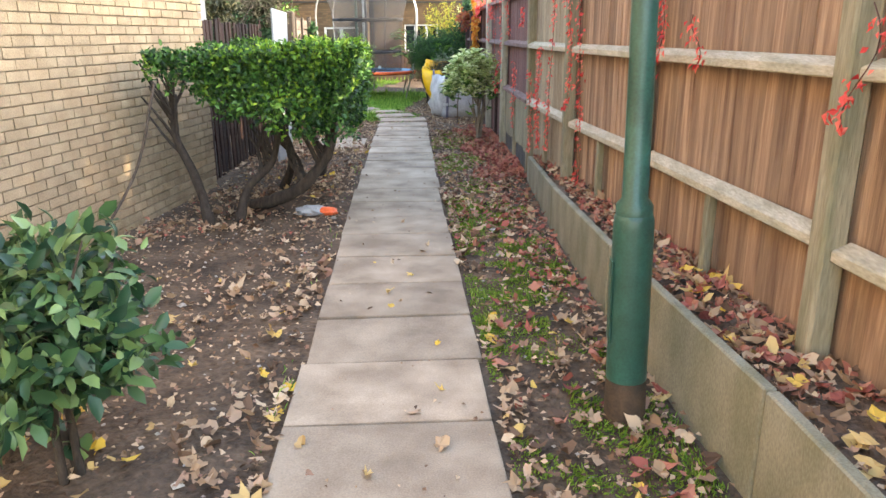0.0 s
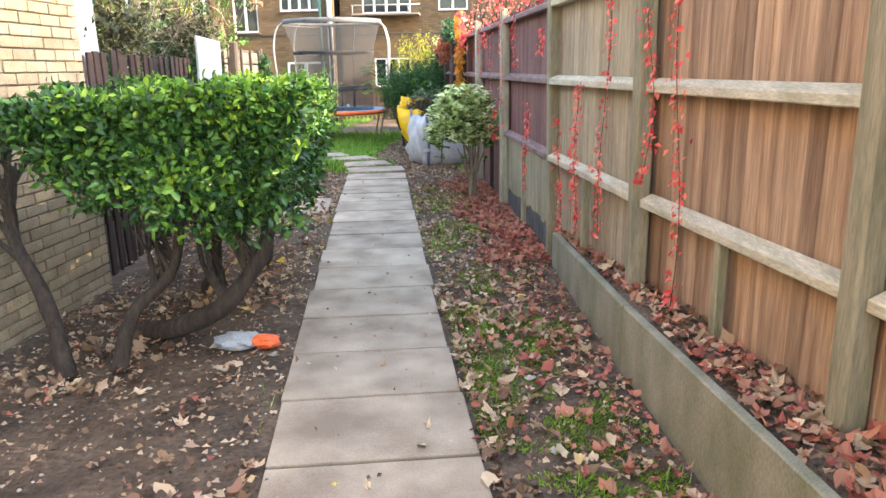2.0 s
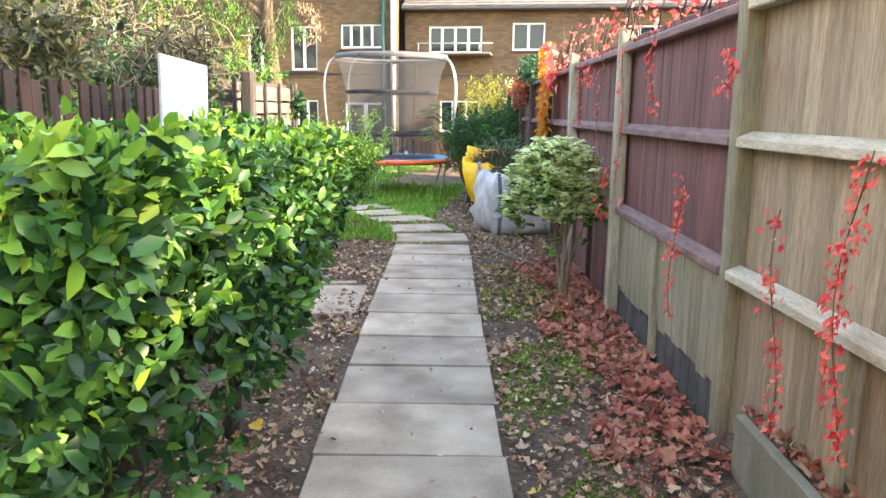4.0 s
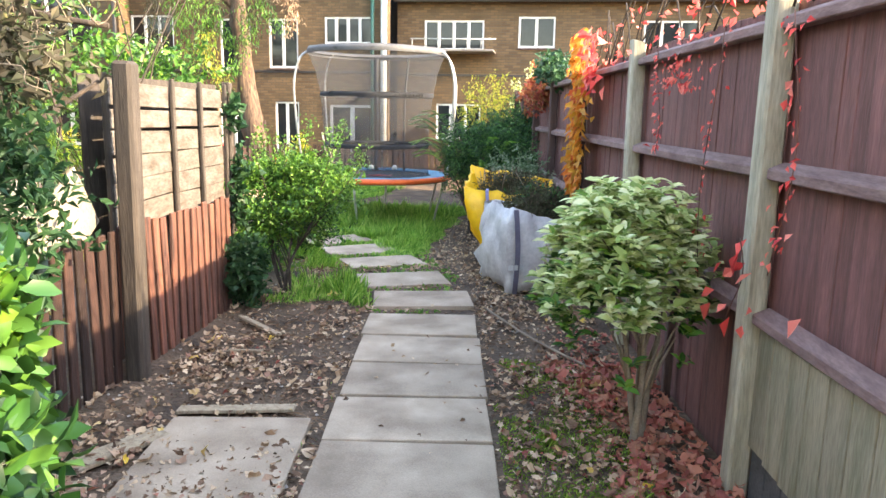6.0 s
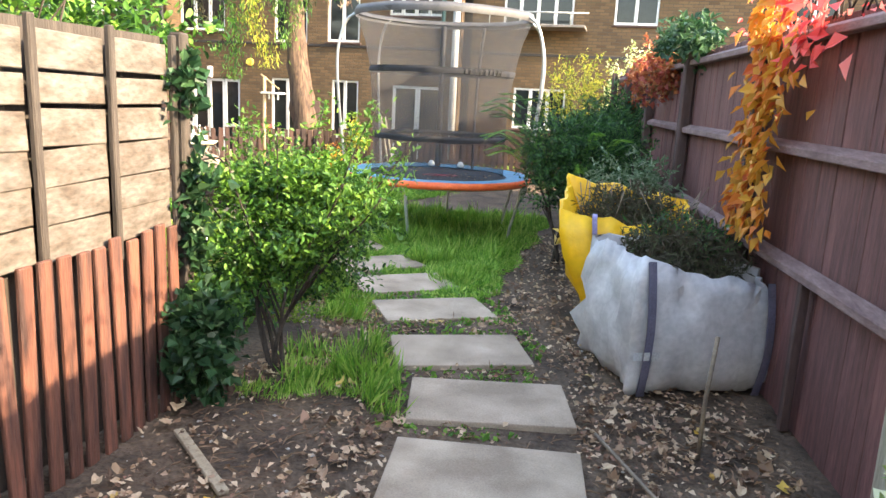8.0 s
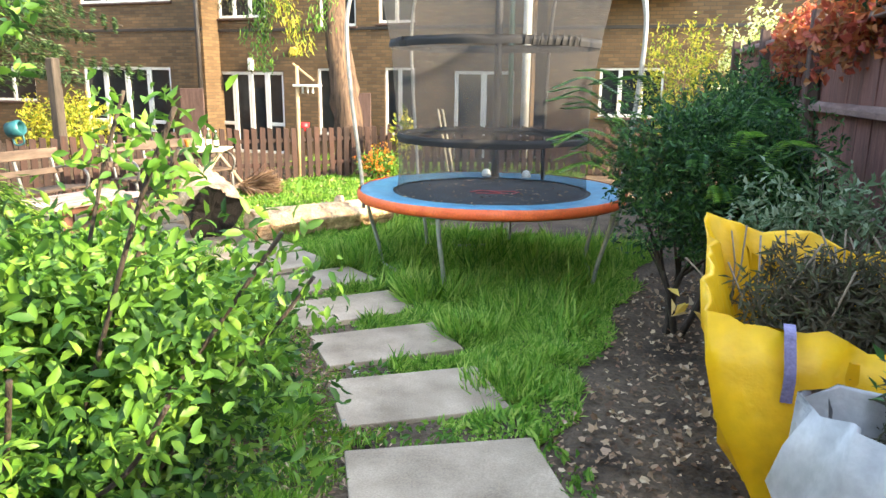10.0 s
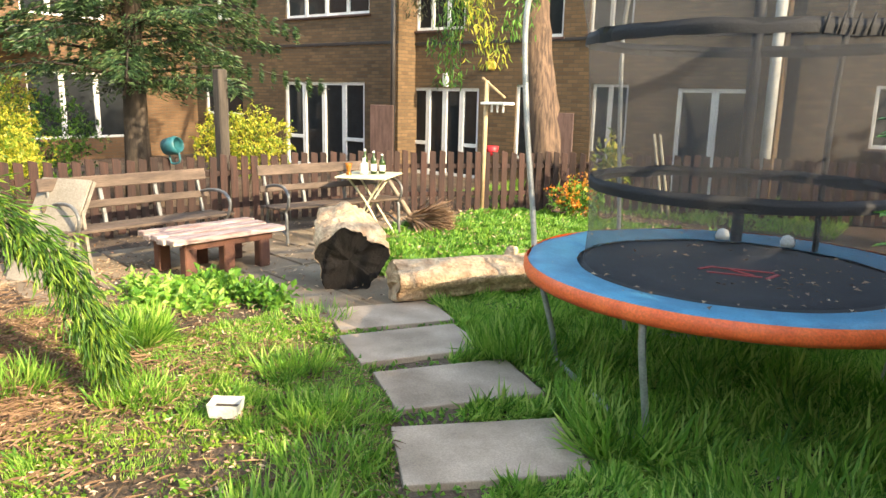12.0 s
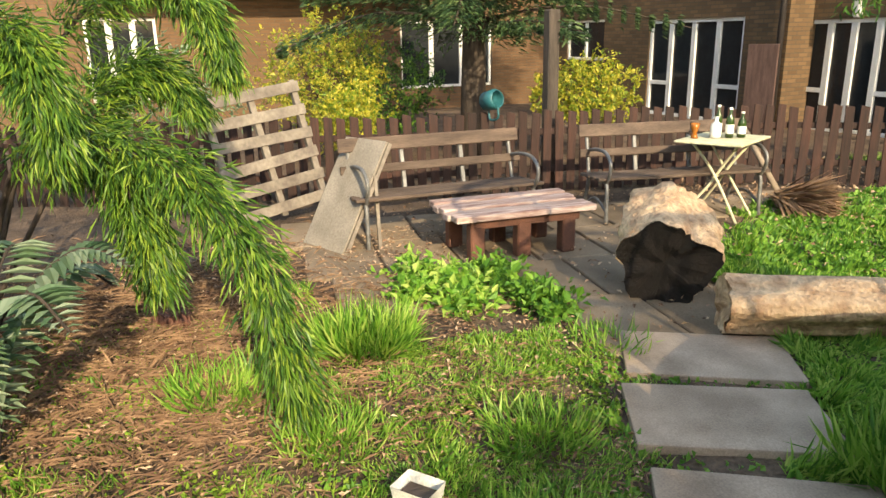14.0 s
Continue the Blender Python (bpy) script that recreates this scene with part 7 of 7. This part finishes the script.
# dead leaves on the trampoline pad
a, r = rng.uniform(0, 2 * np.pi, 150), rng.uniform(0.25, 1.12, 150)
c = tramp.matrix_world.translation
z = c.z + np.interp(r, [0.2, 0.93, 0.96, 1.1, 1.2], [0.748, 0.756, 0.795, 0.802, 0.79])
s = 0.035 * rng.uniform(0.5, 1.3, 150)
leaves("pad_leaf_litter", np.stack([c.x + r * np.cos(a), c.y + r * np.sin(a), z], 1), rng.normal(size=(150, 3)) * [1, 1, 0.1], np.array([0, 0, 1.0]) + 0.2 * rng.normal(size=(150, 3)), s, s * 0.6, "litter", fall)
peb = thing("pebbles", 0, 0, 0, "small stones and crumbs of soil", "stones", kind="stuff")
V, F = [], []
base = [(1, 0, 0), (-1, 0, 0), (0, 1, 0), (0, -1, 0), (0, 0, 1), (0, 0, -1)]
tri = [(0, 2, 4), (2, 1, 4), (1, 3, 4), (3, 0, 4), (2, 0, 5), (1, 2, 5), (3, 1, 5), (0, 3, 5)]
for k in range(2200):
    x, y = random.uniform(-3.0, 1.6), random.uniform(1.5, 20)
    if not (abs(x - float(path_x(y))) > 0.5 and x < float(fence_x(y)) - 0.6):
        continue
    r, z, s = random.uniform(0.004, 0.016) * (2.2 if random.random() < 0.03 else 1), float(gz(x, y)), len(V)
    V += [(x + a * r * random.uniform(0.7, 1.3), y + b * r * random.uniform(0.7, 1.3), z + c * r * 0.6) for a, b, c in base]
    F += [[s + q for q in f] for f in tri]
mesh_ob("crumbs", V, F, "stone", peb)["kind"] = "stuff"


# unseen leafy tree added beyond the right-hand fence to shade the brick wall
nt = thing("shade_tree", 6.2, 4.0, -0.05, "unseen leafy tree added beyond the board fence for shade", "tree")
tubes("trunk", [(smooth_line([(0, 0, -0.1), (0.05, 0.1, 1.5), (0.0, 0.3, 3.2), (0.1, 0.4, 4.8)], 6), [0.17 - 0.006 * k for k in range(19)])], "bark", nt, n=10, rough=0.2)
for x, y, z, r in ((0.0, -1.6, 4.6, 1.1), (0.0, -0.4, 4.0, 1.0), (0.2, 0.9, 4.4, 1.1), (-0.3, 0.0, 5.2, 1.1), (0.0, 1.4, 5.6, 1.1), (0.1, 0.2, 6.3, 1.0), (-0.1, 2.4, 5.9, 1.05), (0.0, 1.6, 6.8, 1.0), (0.1, 3.4, 6.3, 1.0), (0.0, 2.8, 7.1, 0.9),
                   (0.1, 4.6, 6.5, 1.0), (0.0, 5.7, 6.3, 1.0), (0.0, 5.5, 5.4, 0.8)):
    tubes("limb", [(smooth_line([(0, 0.25, z - 1.2), (x * 0.5, y * 0.6, z - 0.5), (x, y, z)], 5), [0.06 - 0.004 * k for k in range(11)])], "bark", nt, n=6)
    blob_leaves("crown", (x, y, z), (r, r, r * 0.75), 3400, 0.12, "dark_leaf", nt, hollow=0.2, lump=0.5, width=0.6)
